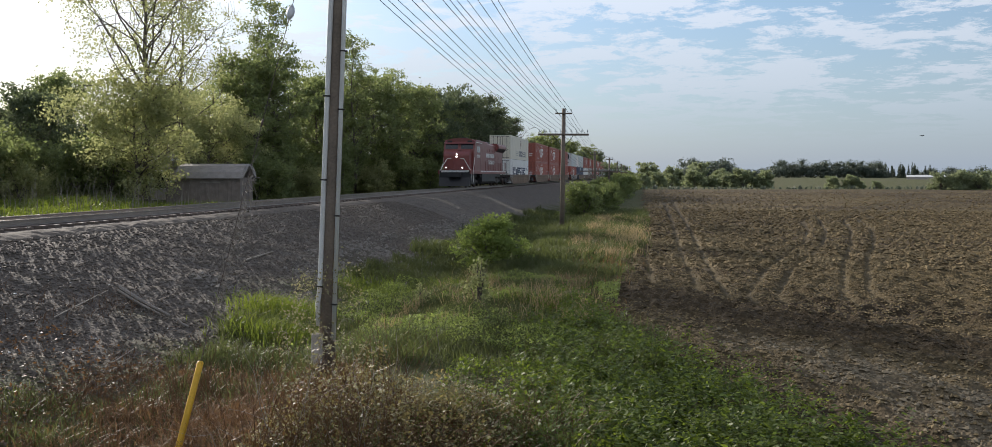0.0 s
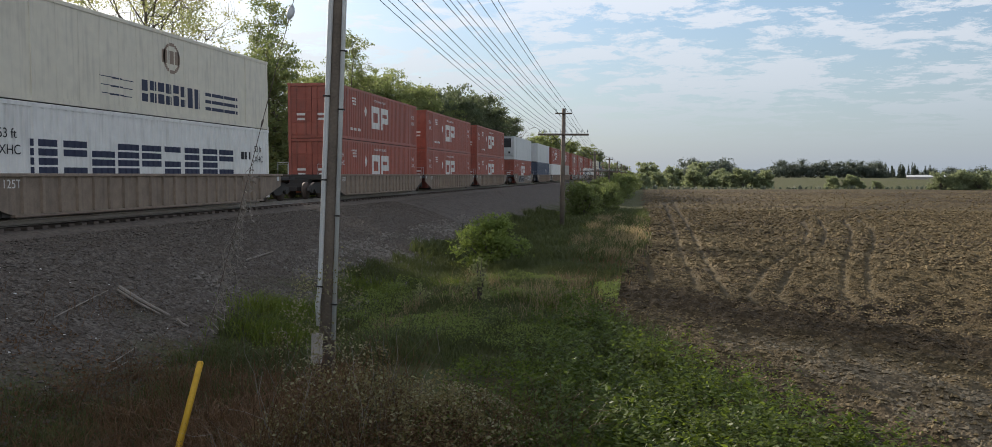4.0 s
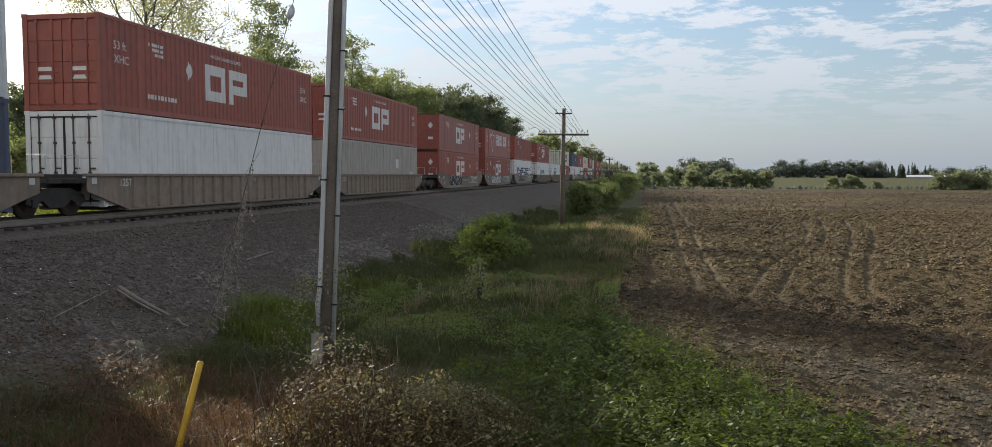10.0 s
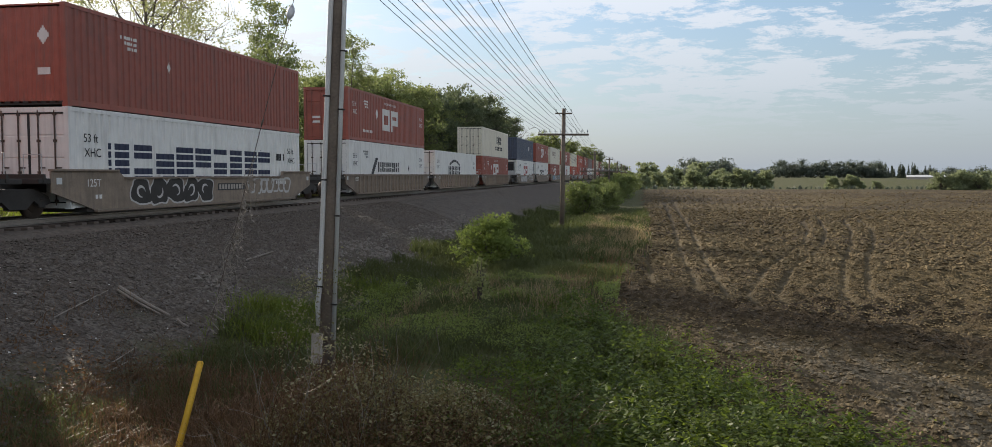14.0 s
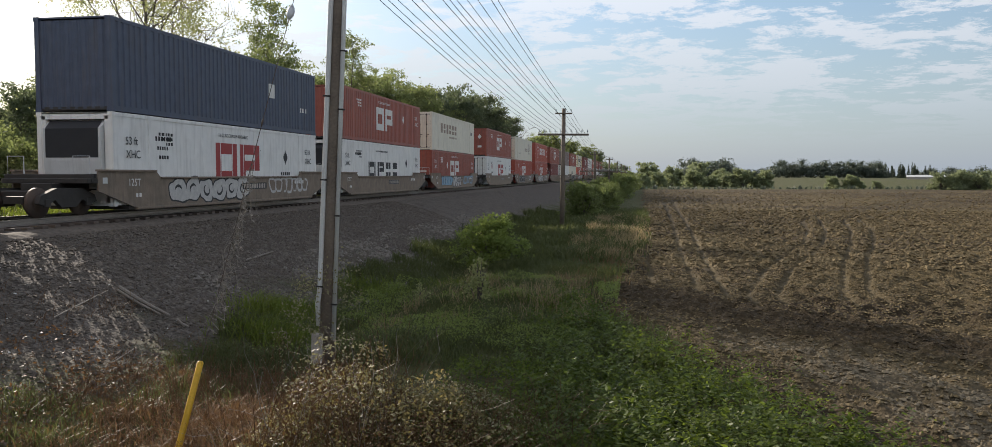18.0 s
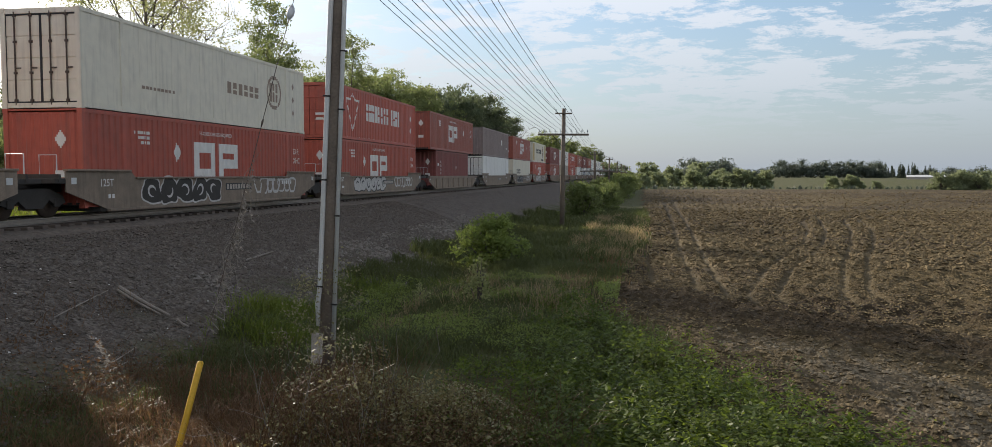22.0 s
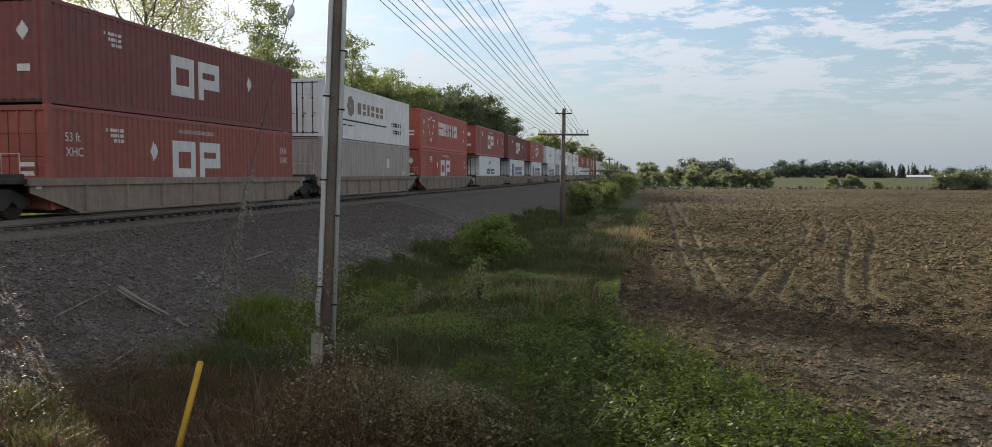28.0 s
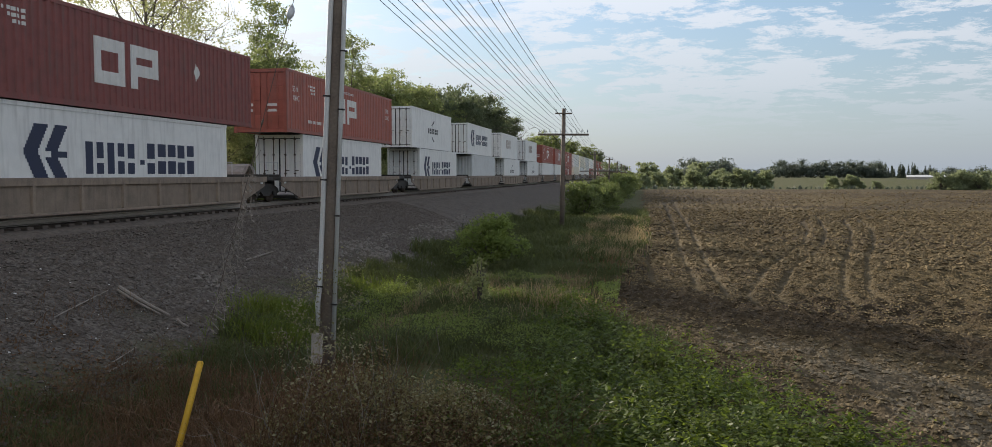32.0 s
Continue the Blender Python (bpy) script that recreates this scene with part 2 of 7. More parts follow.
class B:
    """Gathers vertices and faces of one mesh."""

    def __init__(self):
        self.v, self.f = [], []

    def add(self, verts, faces):
        o = len(self.v)
        self.v += [tuple(p) for p in verts]
        self.f += [tuple(i + o for i in fc) for fc in faces]
        return self

    def box(self, x0, x1, y0, y1, z0, z1, c=0.0):
        if c <= 0:
            return self.add([(x0, y0, z0), (x1, y0, z0), (x1, y1, z0), (x0, y1, z0), (x0, y0, z1), (x1, y0, z1), (x1, y1, z1), (x0, y1, z1)],
                            [(0, 3, 2, 1), (4, 5, 6, 7), (0, 1, 5, 4), (1, 2, 6, 5), (2, 3, 7, 6), (3, 0, 4, 7)])
        bm = bmesh.new()
        bmesh.ops.create_cube(bm, size=1)
        for p in bm.verts:
            p.co = ((x0 + x1) / 2 + p.co.x * (x1 - x0), (y0 + y1) / 2 + p.co.y * (y1 - y0), (z0 + z1) / 2 + p.co.z * (z1 - z0))
        bmesh.ops.bevel(bm, geom=bm.edges[:], offset=c, segments=1, affect="EDGES")
        bm.verts.index_update()
        self.add([p.co[:] for p in bm.verts], [[q.index for q in fc.verts] for fc in bm.faces])
        bm.free()
        return self

    def prism(self, outline, axis, a, b):
        """A closed outline (list of 2D points) drawn out along an axis from a to b."""
        n = len(outline)
        put = {"x": lambda p, t: (t, p[0], p[1]), "y": lambda p, t: (p[0], t, p[1]), "z": lambda p, t: (p[0], p[1], t)}[axis]
        return self.add([put(p, a) for p in outline] + [put(p, b) for p in outline],
                        [tuple(range(n))[::-1], tuple(range(n, 2 * n))] + [(i, (i + 1) % n, n + (i + 1) % n, n + i) for i in range(n)])

    def tube(self, pts, radii, n=6, cap=True):
        """A round tube along points with a radius at each."""
        pts = [Vector(p) for p in pts]
        rings = []
        for i, p in enumerate(pts):
            d = (pts[min(i + 1, len(pts) - 1)] - pts[max(i - 1, 0)])
            d = d.normalized() if d.length > 1e-9 else Vector((0, 0, 1))
            u = d.orthogonal().normalized() if abs(d.z) > 0.95 else d.cross(Vector((0, 0, 1))).normalized()
            w = d.cross(u)
            r = radii[i] if hasattr(radii, "__len__") else radii
            rings.append([p + (u * math.cos(2 * math.pi * k / n) + w * math.sin(2 * math.pi * k / n)) * r for k in range(n)])
        vs = [q for ring in rings for q in ring]
        fs = [(i * n + k, i * n + (k + 1) % n, (i + 1) * n + (k + 1) % n, (i + 1) * n + k) for i in range(len(pts) - 1) for k in range(n)]
        if cap:
            fs += [tuple(range(n))[::-1], tuple(range((len(pts) - 1) * n, len(pts) * n))]
        return self.add(vs, fs)

    def mesh(self, name, mat=None, smooth=False):
        me = bpy.data.meshes.new(name)
        me.from_pydata(self.v, [], self.f)
        if mat:
            me.materials.append(mat)
        if smooth:
            me.polygons.foreach_set("use_smooth", [True] * len(me.polygons))
        me.update()
        return me


def part(name, b, mat, parent, label="", smooth=False):
    ob = new(name, b.mesh(name, mat, smooth))
    ob.parent = parent
    if label:
        ob["label"] = label
    return ob


def thing(name, label, category, group="", kind="", m=None):
    ob = new(name)
    ob.empty_display_size = 0.2
    tagged(ob, label, category, group, kind)
    if m is not None:
        ob.matrix_basis = m
    return ob


def solid(name, b, mat, label, category="", group="", kind="", m=None, smooth=False):
    """A top-level thing that is one mesh."""
    ob = new(name, b.mesh(name, mat, smooth))
    tagged(ob, label, category, group, kind)
    if m is not None:
        ob.matrix_basis = m
    return ob


def array_mesh(name, verts, faces, mat, smooth=False):
    """A mesh out of numpy arrays; faces all with the same number of corners."""
    me = bpy.data.meshes.new(name)
    verts, faces = np.asarray(verts, np.float32), np.asarray(faces, np.int32)
    k = faces.shape[1]
    me.vertices.add(len(verts)); me.vertices.foreach_set("co", verts.ravel())
    me.loops.add(faces.size); me.loops.foreach_set("vertex_index", faces.ravel())
    me.polygons.add(len(faces))
    me.polygons.foreach_set("loop_start", np.arange(0, faces.size, k, dtype=np.int32))
    me.polygons.foreach_set("use_smooth", np.full(len(faces), smooth))
    if mat:
        me.materials.append(mat)
    me.update(calc_edges=True)
    return me

# ================= the ground: one sheet from the camera to the horizon =================
TRACK_X, RAIL_Z, FIELD_EDGE = -17.24, 2.1, -0.9


def smooth01(a, b, x):
    t = np.clip((x - a) / (b - a), 0, 1)
    return t * t * (3 - 2 * t)


def hash_noise(x, y, s, seed=0):
    """Value noise on numpy arrays; s: cell size in metres."""
    xi, yi = np.floor(x / s), np.floor(y / s)
    fx, fy = x / s - xi, y / s - yi
    fx, fy = fx * fx * (3 - 2 * fx), fy * fy * (3 - 2 * fy)

    def h(i, j):
        v = np.sin(i * 127.1 + j * 311.7 + seed * 74.7) * 43758.5453
        return v - np.floor(v)
    return (h(xi, yi) * (1 - fx) + h(xi + 1, yi) * fx) * (1 - fy) + (h(xi, yi + 1) * (1 - fx) + h(xi + 1, yi + 1) * fx) * fy


def field_edge(y):
    """x at which the ploughed soil begins, along the way."""
    y = np.asarray(y, float)
    return np.where(y < 22, -1.3 + 4.3 * np.clip((20 - y) / 10, 0, 2) ** 1.25, np.where(y < 45, -1.3 + 1.2 * smooth01(22, 45, y), -0.1)) + 0.5 * (hash_noise(y, y * 0, 2.2, 5) - 0.5) + 0.7 * (hash_noise(y, y * 0, 0.8, 6) - 0.5) * smooth01(18, 24, y)


RUTS = [  # wheel marks across the field, as bent lines
    [(0.2, 60), (0.2, 45), (0.1, 36), (0.3, 28)], [(2.5, 102), (1.9, 53), (1.6, 36), (1.6, 26)], [(3.4, 100), (2.8, 53), (2.4, 34), (2.3, 25)],
    [(47, 148), (27, 102), (14, 63), (12, 52), (9.5, 41), (7.4, 33), (5.4, 24)], [(43, 132), (15, 63), (13.2, 52), (10.5, 41), (8.6, 34.5), (6.3, 25)],
    [(19, 86), (11, 62), (9.6, 52), (7.6, 42), (5.7, 35.5), (4.1, 29.6), (2.9, 24)], [(13, 67), (10.6, 52), (8.5, 42), (6.7, 35.5), (4.9, 29.6), (3.7, 24)]]


def ruts(x, y):
    """1 in the middle of a wheel mark, 0 away from it."""
    out = np.zeros_like(x)
    for line in RUTS:
        ly, lx = np.array([p[1] for p in line][::-1], float), np.array([p[0] for p in line][::-1], float)
        at = np.interp(y, ly, lx)
        out = np.maximum(out, np.exp(-((x - at) / (0.10 + 0.0015 * y + 0.002 * np.maximum(0, y - 50))) ** 2) * ((y > ly[0] - 2) & (y < ly[-1])))
    return out * (0.55 + 0.45 * hash_noise(x, y, 1.1, 61))


def ground_z(x, y):
    x, y = np.asarray(x, float), np.asarray(y, float)
    d = np.abs(x - TRACK_X)
    left = x < TRACK_X
    shoulder = 1.72
    right_z = shoulder * (1 - smooth01(2.4, 9.6, d) ** 0.85)
    left_z = shoulder - 0.55 * smooth01(2.4, 4.6, d) + 0.35 * smooth01(6, 14, d)
    z = np.where(left, left_z, right_z)
    z = z + np.where(left, 0, -0.35 * np.exp(-((x + 6.2) / 1.6) ** 2))                      # shallow ditch at the toe
    z = z + 0.22 * np.exp(-((x + 4.6) / 1.6) ** 2) * (hash_noise(x, y, 3.0, 2))
    rough = 0.10 * (hash_noise(x, y, 1.1, 1) - 0.5) + 0.05 * (hash_noise(x, y, 0.35, 3) - 0.5)
    z = z + rough * np.where(d < 2.6, 0.15, 1.0) * (np.abs(x) < 60)
    e = field_edge(y)
    soil = smooth01(-0.3, 0.4, x - e)
    near = 1 + 0.8 * smooth01(25, 60, y)
    u, v = 0.57 * x - 0.82 * y, 0.82 * x + 0.57 * y                                        # the harrow drew its lumps out aslant
    n1, n2 = hash_noise(u * 0.5, v, 0.17, 7), hash_noise(u * 0.75, v, 0.15, 9)
    clods = near * (0.14 * n1 * n1 + 0.115 * (n2 - 0.5) + 0.03 * (hash_noise(x, y, 0.7, 11) - 0.5))
    z = z + soil * (clods * (1 - 0.75 * ruts(x, y)) - 0.055 * ruts(x, y)) * (y < 190)
    return z


def damp_band(x, y):
    """1 in the dark damp stripe that crosses the near part of the field."""
    line = 22.4 - 0.85 * x + 1.6 * (hash_noise(x, y, 4.0, 17) - 0.5)
    return np.exp(-((y - line) / 2.6) ** 2) * 0.85 * smooth01(0.1, 0.7, hash_noise(x, y, 2.5, 19) + 0.25)


def dry_crust(x, y):
    """1 where the soil nearest the verge has dried to a pale crust."""
    return smooth01(2.0, 6.5, 22.4 - 0.85 * x - y + 3.0 * (hash_noise(x, y, 3.0, 27) - 0.5)) * smooth01(0.4, 3.0, x - field_edge(y)) * smooth01(0.1, 0.6, hash_noise(x, y, 1.1, 29) + 0.1)


def build_ground():
    def graded(lo, hi, step, far, grow):
        g = list(np.arange(lo, hi, step))
        s, a = step, g[-1]
        while a < far:
            s *= grow
            a += s
            g.append(a)
        return g
    xs = [-13 + 0.13 * i for i in range(77)] + graded(-2.99, 15.0, 0.075, 2600, 1.016)
    s, a, head = 0.13, -13.0, []
    while a > -2600:
        s = min(s * 1.05, 400) if a < -24 else 0.35
        a -= s
        head.append(a)
    xs = np.array(head[::-1] + xs)
    ys = np.array([-1400, -1000, -800, -650, -520, -420, -330, -260, -200, -150, -110, -80, -60, -40, -25, -15, -8, -4, -1, 1.5, 3.5, 5, 6] + graded(6.6, 24, 0.08, 3200, 1.013))
    X, Y = np.meshgrid(xs, ys)
    jx = (hash_noise(X * 7.1, Y * 5.3, 1.0, 21) - 0.5) * 0.05 * (np.abs(X) < 25)
    X = X + jx
    Z = ground_z(X, Y)
    nx, ny = len(xs), len(ys)
    idx = np.arange(nx * ny).reshape(ny, nx)
    faces = np.stack([idx[:-1, :-1], idx[:-1, 1:], idx[1:, 1:], idx[1:, :-1]], -1).reshape(-1, 4)
    me = array_mesh("ground", np.stack([X, Y, Z], -1).reshape(-1, 3), faces, None, True)
    d = np.abs(X - TRACK_X)
    soil = smooth01(-0.35, 0.35, X - field_edge(Y) + 0.7 * (hash_noise(X, Y, 0.6, 13) - 0.5)) * (1 - smooth01(193, 195, Y - 0.17 * X))
    gravel = (1 - smooth01(7.2, 9.8, d + 3.0 * (hash_noise(X, Y, 1.3, 15) - 0.5))) * np.where(X < TRACK_X, 1 - smooth01(3.0, 5.0, d), 1)
    pressed = ruts(X, Y) * soil
    damp = damp_band(X, Y)
    for name, val in (("damp", damp), ("crust", dry_crust(X, Y)), ("soil", soil), ("gravel", gravel), ("pressed", pressed), ("far_rut", pressed * smooth01(38, 62, Y))):
        at = me.attributes.new(name, "FLOAT", "POINT")
        at.data.foreach_set("value", val.astype(np.float32).ravel())
    m = bpy.data.materials.new("earth")
    m.use_nodes = True
    nt = m.node_tree
    N, L = nt.nodes, nt.links
    b = N["Principled BSDF"]
    b.inputs["Roughness"].default_value, b.inputs["Specular IOR Level"].default_value = 0.92, 0.15
    tc = N.new("ShaderNodeTexCoord")

    def noise_node(sc, det=4, stretch=None):
        n = N.new("ShaderNodeTexNoise")
        n.inputs["Scale"].default_value, n.inputs["Detail"].default_value = sc, det
        if stretch:
            mp = N.new("ShaderNodeMapping"); mp.inputs["Scale"].default_value = stretch
            L.new(tc.outputs["Object"], mp.inputs[0]); L.new(mp.outputs[0], n.inputs["Vector"])
        else:
            L.new(tc.outputs["Object"], n.inputs["Vector"])
        return n

    def blend(f, a, c, lo=None, hi=None):
        mx = N.new("ShaderNodeMix"); mx.data_type = "RGBA"
        if lo is not None:
            r = N.new("ShaderNodeMapRange"); r.inputs[1].default_value, r.inputs[2].default_value = lo, hi
            L.new(f, r.inputs[0]); f = r.outputs[0]
        L.new(f, mx.inputs["Factor"])
        for key, v in (("A", a), ("B", c)):
            if isinstance(v, tuple):
                mx.inputs[key].default_value = (*v, 1)
            else:
                L.new(v, mx.inputs[key])
        return mx.outputs["Result"]

    def attr(name):
        a = N.new("ShaderNodeAttribute"); a.attribute_name = name
        return a.outputs["Fac"]
    fine, mid, big = noise_node(14, 6), noise_node(2.2, 5), noise_node(0.06, 3, (1, 2.2, 1))
    dry = blend(mid.outputs[0], SOIL_DRY[0], SOIL_DRY[1], 0.3, 0.7)
    damp = blend(fine.outputs[0], SOIL_DAMP[0], SOIL_DAMP[1], 0.3, 0.7)
    soilc = blend(big.outputs[0], dry, damp, 0.42, 0.60)
    soilc = blend(attr("damp"), soilc, damp)
    soilc = blend(attr("crust"), soilc, (0.165, 0.132, 0.086))
    soilc = blend(attr("pressed"), soilc, (0.10, 0.077, 0.04))
    # wheel marks take a darker colour with distance along the field
    soilc = blend(attr("far_rut"), soilc, (0.04, 0.03, 0.016))
    stub = blend(fine.outputs[0], soilc, (0.17, 0.135, 0.08), 0.58, 0.75)
    turf = blend(mid.outputs[0], (0.055, 0.07, 0.022), (0.11, 0.095, 0.045), 0.35, 0.7)
    stones = N.new("ShaderNodeTexVoronoi"); stones.inputs["Scale"].default_value = 17
    L.new(tc.outputs["Object"], stones.inputs["Vector"])
    sv = N.new("ShaderNodeSeparateColor"); L.new(stones.outputs["Color"], sv.inputs[0])
    grav = blend(sv.outputs[0], (0.07, 0.059, 0.049), (0.185, 0.16, 0.134))
    grav = blend(mid.outputs[0], grav, (0.075, 0.06, 0.045), 0.5, 0.8)
    c = blend(attr("soil"), turf, stub)
    c = blend(attr("gravel"), c, grav)
    L.new(c, b.inputs["Base Color"])
    hsum = N.new("ShaderNodeMath"); hsum.operation = "MULTIPLY_ADD"; hsum.inputs[1].default_value = 0.6
    L.new(stones.outputs["Distance"], hsum.inputs[0]); L.new(fine.outputs[0], hsum.inputs[2])
    bp = N.new("ShaderNodeBump"); bp.inputs["Strength"].default_value = 0.7; bp.inputs["Distance"].default_value = 0.06
    L.new(hsum.outputs[0], bp.inputs["Height"]); L.new(bp.outputs[0], b.inputs["Normal"])
    me.materials.append(m)
    return tagged(new("ground", me), "ploughed brown field, grassy ditch and gravel railway bank", "ground", kind="structure")


# darker than the clods, so the shade between them is put into the colour
SOIL_DRY = ((0.075, 0.056, 0.027), (0.125, 0.095, 0.046))
SOIL_DAMP = ((0.036, 0.026, 0.015), (0.062, 0.044, 0.024))
build_ground()

# ================= the track =================


def build_track():
    track = thing("railway_track", "single railway track of worn steel rails on gravel ballast", "track", kind="structure", m=pose(TRACK_X, 0, RAIL_Z))
    prof = [(-0.07, -0.17), (0.07, -0.17), (0.07, -0.155), (0.012, -0.135), (0.012, -0.045), (0.036, -0.03), (0.036, 0.0), (-0.036, 0.0), (-0.036, -0.03), (-0.012, -0.045), (-0.012, -0.135), (-0.07, -0.155)]
    for s in (-1, 1):
        b = B().prism([(p[0] + s * 0.754, p[1]) for p in prof], "y", -760, 1600)
        rail = part("rail", b, M["rail"], track)
        part("running_surface", B().box(s * 0.754 - 0.031, s * 0.754 + 0.031, -760, 1600, -0.012, 0.004), M["polished"], rail, "polished bright rail head")
    tie = B().box(-1.3, 1.3, -0.115, 0.115, -0.35, -0.175, 0.015).mesh("sleeper", M["tie"])
    for i in range(280):
        ob = new("sleeper", tie)
        ob.parent = track
        ob.location = (random.uniform(-0.03, 0.03), 6 + i * 0.53, random.uniform(-0.01, 0.005))
    # ballast bed: a crowned strip of stones under and beside the sleepers
    ys = np.concatenate([np.linspace(-760, 0, 40), np.arange(4, 70, 0.12), np.geomspace(70, 1600, 120)])
    xs = np.linspace(-3.3, 3.3, 56)
    X, Y = np.meshgrid(xs, ys)
    Z = -0.26 - 0.42 * smooth01(1.9, 3.3, np.abs(X)) + 0.06 * (hash_noise(X, Y, 0.13, 31) - 0.5) * (Y < 120)
    n, k = len(xs), len(ys)
    idx = np.arange(n * k).reshape(k, n)
    faces = np.stack([idx[:-1, :-1], idx[:-1, 1:], idx[1:, 1:], idx[1:, :-1]], -1).reshape(-1, 4)
    ob = new("ballast_bed", array_mesh("ballast_bed", np.stack([X, Y, Z], -1).reshape(-1, 3), faces, M["stone"]))
    ob.parent = track


build_track()

# ================= the freight train =================
SPEED, TRAIN_T = 20.85, 9.0
riders = []                                       # (thing, place along the track at nine seconds, height over the rail)


def ride(ob, y, z=0.0):
    riders.append((ob, y, z))
    ob.matrix_basis = pose(TRACK_X, y, RAIL_Z + z)
    return ob


def wave(y0, y1, w, pitch=0.30, depth=0.035, ribs=True):
    """Outline of a container side along its length: pairs (y, x) of a trapezoid corrugation."""
    if not ribs:
        return [(y0, w), (y1, w)]
    n = max(1, round((y1 - y0) / pitch))
    p = (y1 - y0) / n
    pts = []
    for i in range(n):
        a = y0 + i * p
        pts += [(a, w), (a + 0.42 * p, w), (a + 0.54 * p, w - depth), (a + 0.88 * p, w - depth)]
    return pts + [(y1, w)]


def side_sheet(b, pts, z0, z1, sign=1):
    for (ya, xa), (yb, xb) in zip(pts, pts[1:]):
        q = [(sign * xa, ya, z0), (sign * xb, yb, z0), (sign * xb, yb, z1), (sign * xa, ya, z1)]
        b.add(q if sign > 0 else q[::-1], [(0, 1, 2, 3)])
    return b


def painted(b, pts, rects, lift=0.005):
    """Paint that follows the corrugation: every rectangle is cut along the folds of the sheet."""
    for y0, y1, z0, z1 in rects:
        for (ya, xa), (yb, xb) in zip(pts, pts[1:]):
            lo, hi = max(y0, ya), min(y1, yb)
            if hi - lo < 1e-4:
                continue
            k = lambda y: xa + (xb - xa) * (y - ya) / (yb - ya) + lift
            b.add([(k(lo), lo, z0), (k(hi), hi, z0), (k(hi), hi, z1), (k(lo), lo, z1)], [(0, 1, 2, 3)])
    return b


def clusters(rects):
    """Rectangles that touch belong to one painted shape."""
    left, out = list(rects), []
    while left:
        g = [left.pop(0)]
        i = 0
        while i < len(g):
            a = g[i]
            touch = [r for r in left if r[0] < a[1] + 2e-3 and r[1] > a[0] - 2e-3 and r[2] < a[3] + 2e-3 and r[3] > a[2] - 2e-3]
            left = [r for r in left if r not in touch]
            g += touch
            i += 1
        out.append(g)
    return out


def welded(b):
    """Join corners that coincide."""
    seen, remap, verts = {}, [], []
    for p in b.v:
        k = (round(p[0], 3), round(p[1], 3), round(p[2], 3))
        if k not in seen:
            seen[k] = len(verts)
            verts.append(p)
        remap.append(seen[k])
    b.v, b.f = verts, [f for f in (tuple(remap[i] for i in fc) for fc in b.f) if len(set(f)) == len(f)]
    return b


def ring(y0, y1, z0, z1, s, slot=0.0):
    zc = (z0 + z1) / 2
    out = [(y0, y0 + s, z0, z1), (y0 + s, y1, z1 - s, z1), (y0 + s, y1, z0, z0 + s)]
    out += [(y1 - s, y1, z0 + s, zc - slot / 2), (y1 - s, y1, zc + slot / 2, z1 - s)] if slot else [(y1 - s, y1, z0 + s, z1 - s)]
    return out


def bars(y0, y1, z0, z1, n, seed=1, cut=0.0):
    """Blocks in place of a line of writing."""
    r = random.Random(seed)
    p = (y1 - y0) / n
    out = []
    for i in range(n):
        a, wd = y0 + i * p, p * r.uniform(0.62, 0.82)
        if cut and r.random() < 0.75:
            zc = z0 + (z1 - z0) * r.uniform(0.4, 0.6)
            out += [(a, a + wd, z0, zc - cut * 0.35), (a, a + wd, zc + cut * 0.35, z1)]
        else:
            out.append((a, a + wd, z0, z1))
    return out


def rhomb(y, z, s):
    """A hazard-placard shape out of thin level strips."""
    n = 8
    return [(y - s * (1 - abs(2 * (i + 0.5) / n - 1)), y + s * (1 - abs(2 * (i + 0.5) / n - 1)), z - s * 1.3 + i * 2.6 * s / n, z - s * 1.3 + (i + 1) * 2.6 * s / n) for i in range(n)]


def round_ring(y, z, r, s, n=18):
    """A round ring out of thin level strips."""
    out = []
    for i in range(n):
        a, b = -r + 2 * r * i / n, -r + 2 * r * (i + 1) / n
        m = (a + b) / 2
        o, q = math.sqrt(r * r - m * m), math.sqrt(max(0.0, (r - s) ** 2 - m * m))
        out += [(y - o, y - q, z + a, z + b), (y + q, y + o, z + a, z + b)] if q else [(y - o, y + o, z + a, z + b)]
    return out


def sloped(y0, z0, y1, z1, wd, n=14):
    """A slanting stroke out of short level strips."""
    return [(y0 + (y1 - y0) * (i + 0.5) / n - wd / 2, y0 + (y1 - y0) * (i + 0.5) / n + wd / 2, z0 + (z1 - z0) * i / n, z0 + (z1 - z0) * (i + 1) / n) for i in range(n)]


def house_mark(y=6.15, z=0.82, s=0.94):
    """The railway's two-piece block mark: a square ring and a ring on a stem."""
    r = ring(y, y + 1.6 * s, z, z + 1.42 * s, 0.40 * s)
    q = ring(y + 1.85 * s, y + 3.5 * s, z + 0.42 * s, z + 1.42 * s, 0.38 * s)
    return r + q + [(y + 1.85 * s, y + 2.3 * s, z, z + 0.43 * s)]


def triangle_mark(y, z):
    return (sloped(y + 1.1, z, y + 0.05, z + 1.75, 0.1) + sloped(y + 1.1, z, y + 2.15, z + 1.75, 0.1) + [(y, y + 0.75, z + 1.68, z + 1.8), (y + 1.45, y + 2.2, z + 1.68, z + 1.8)]
            + sloped(y + 0.75, z + 1.7, y + 1.1, z + 2.1, 0.09, 6) + sloped(y + 1.45, z + 1.7, y + 1.1, z + 2.1, 0.09, 6))


SMALL53 = bars(2.5, 3.4, 2.28, 2.38, 5, 1) + bars(2.7, 3.4, 2.12, 2.22, 4, 2) + bars(2.9, 3.4, 1.96, 2.06, 3, 3)
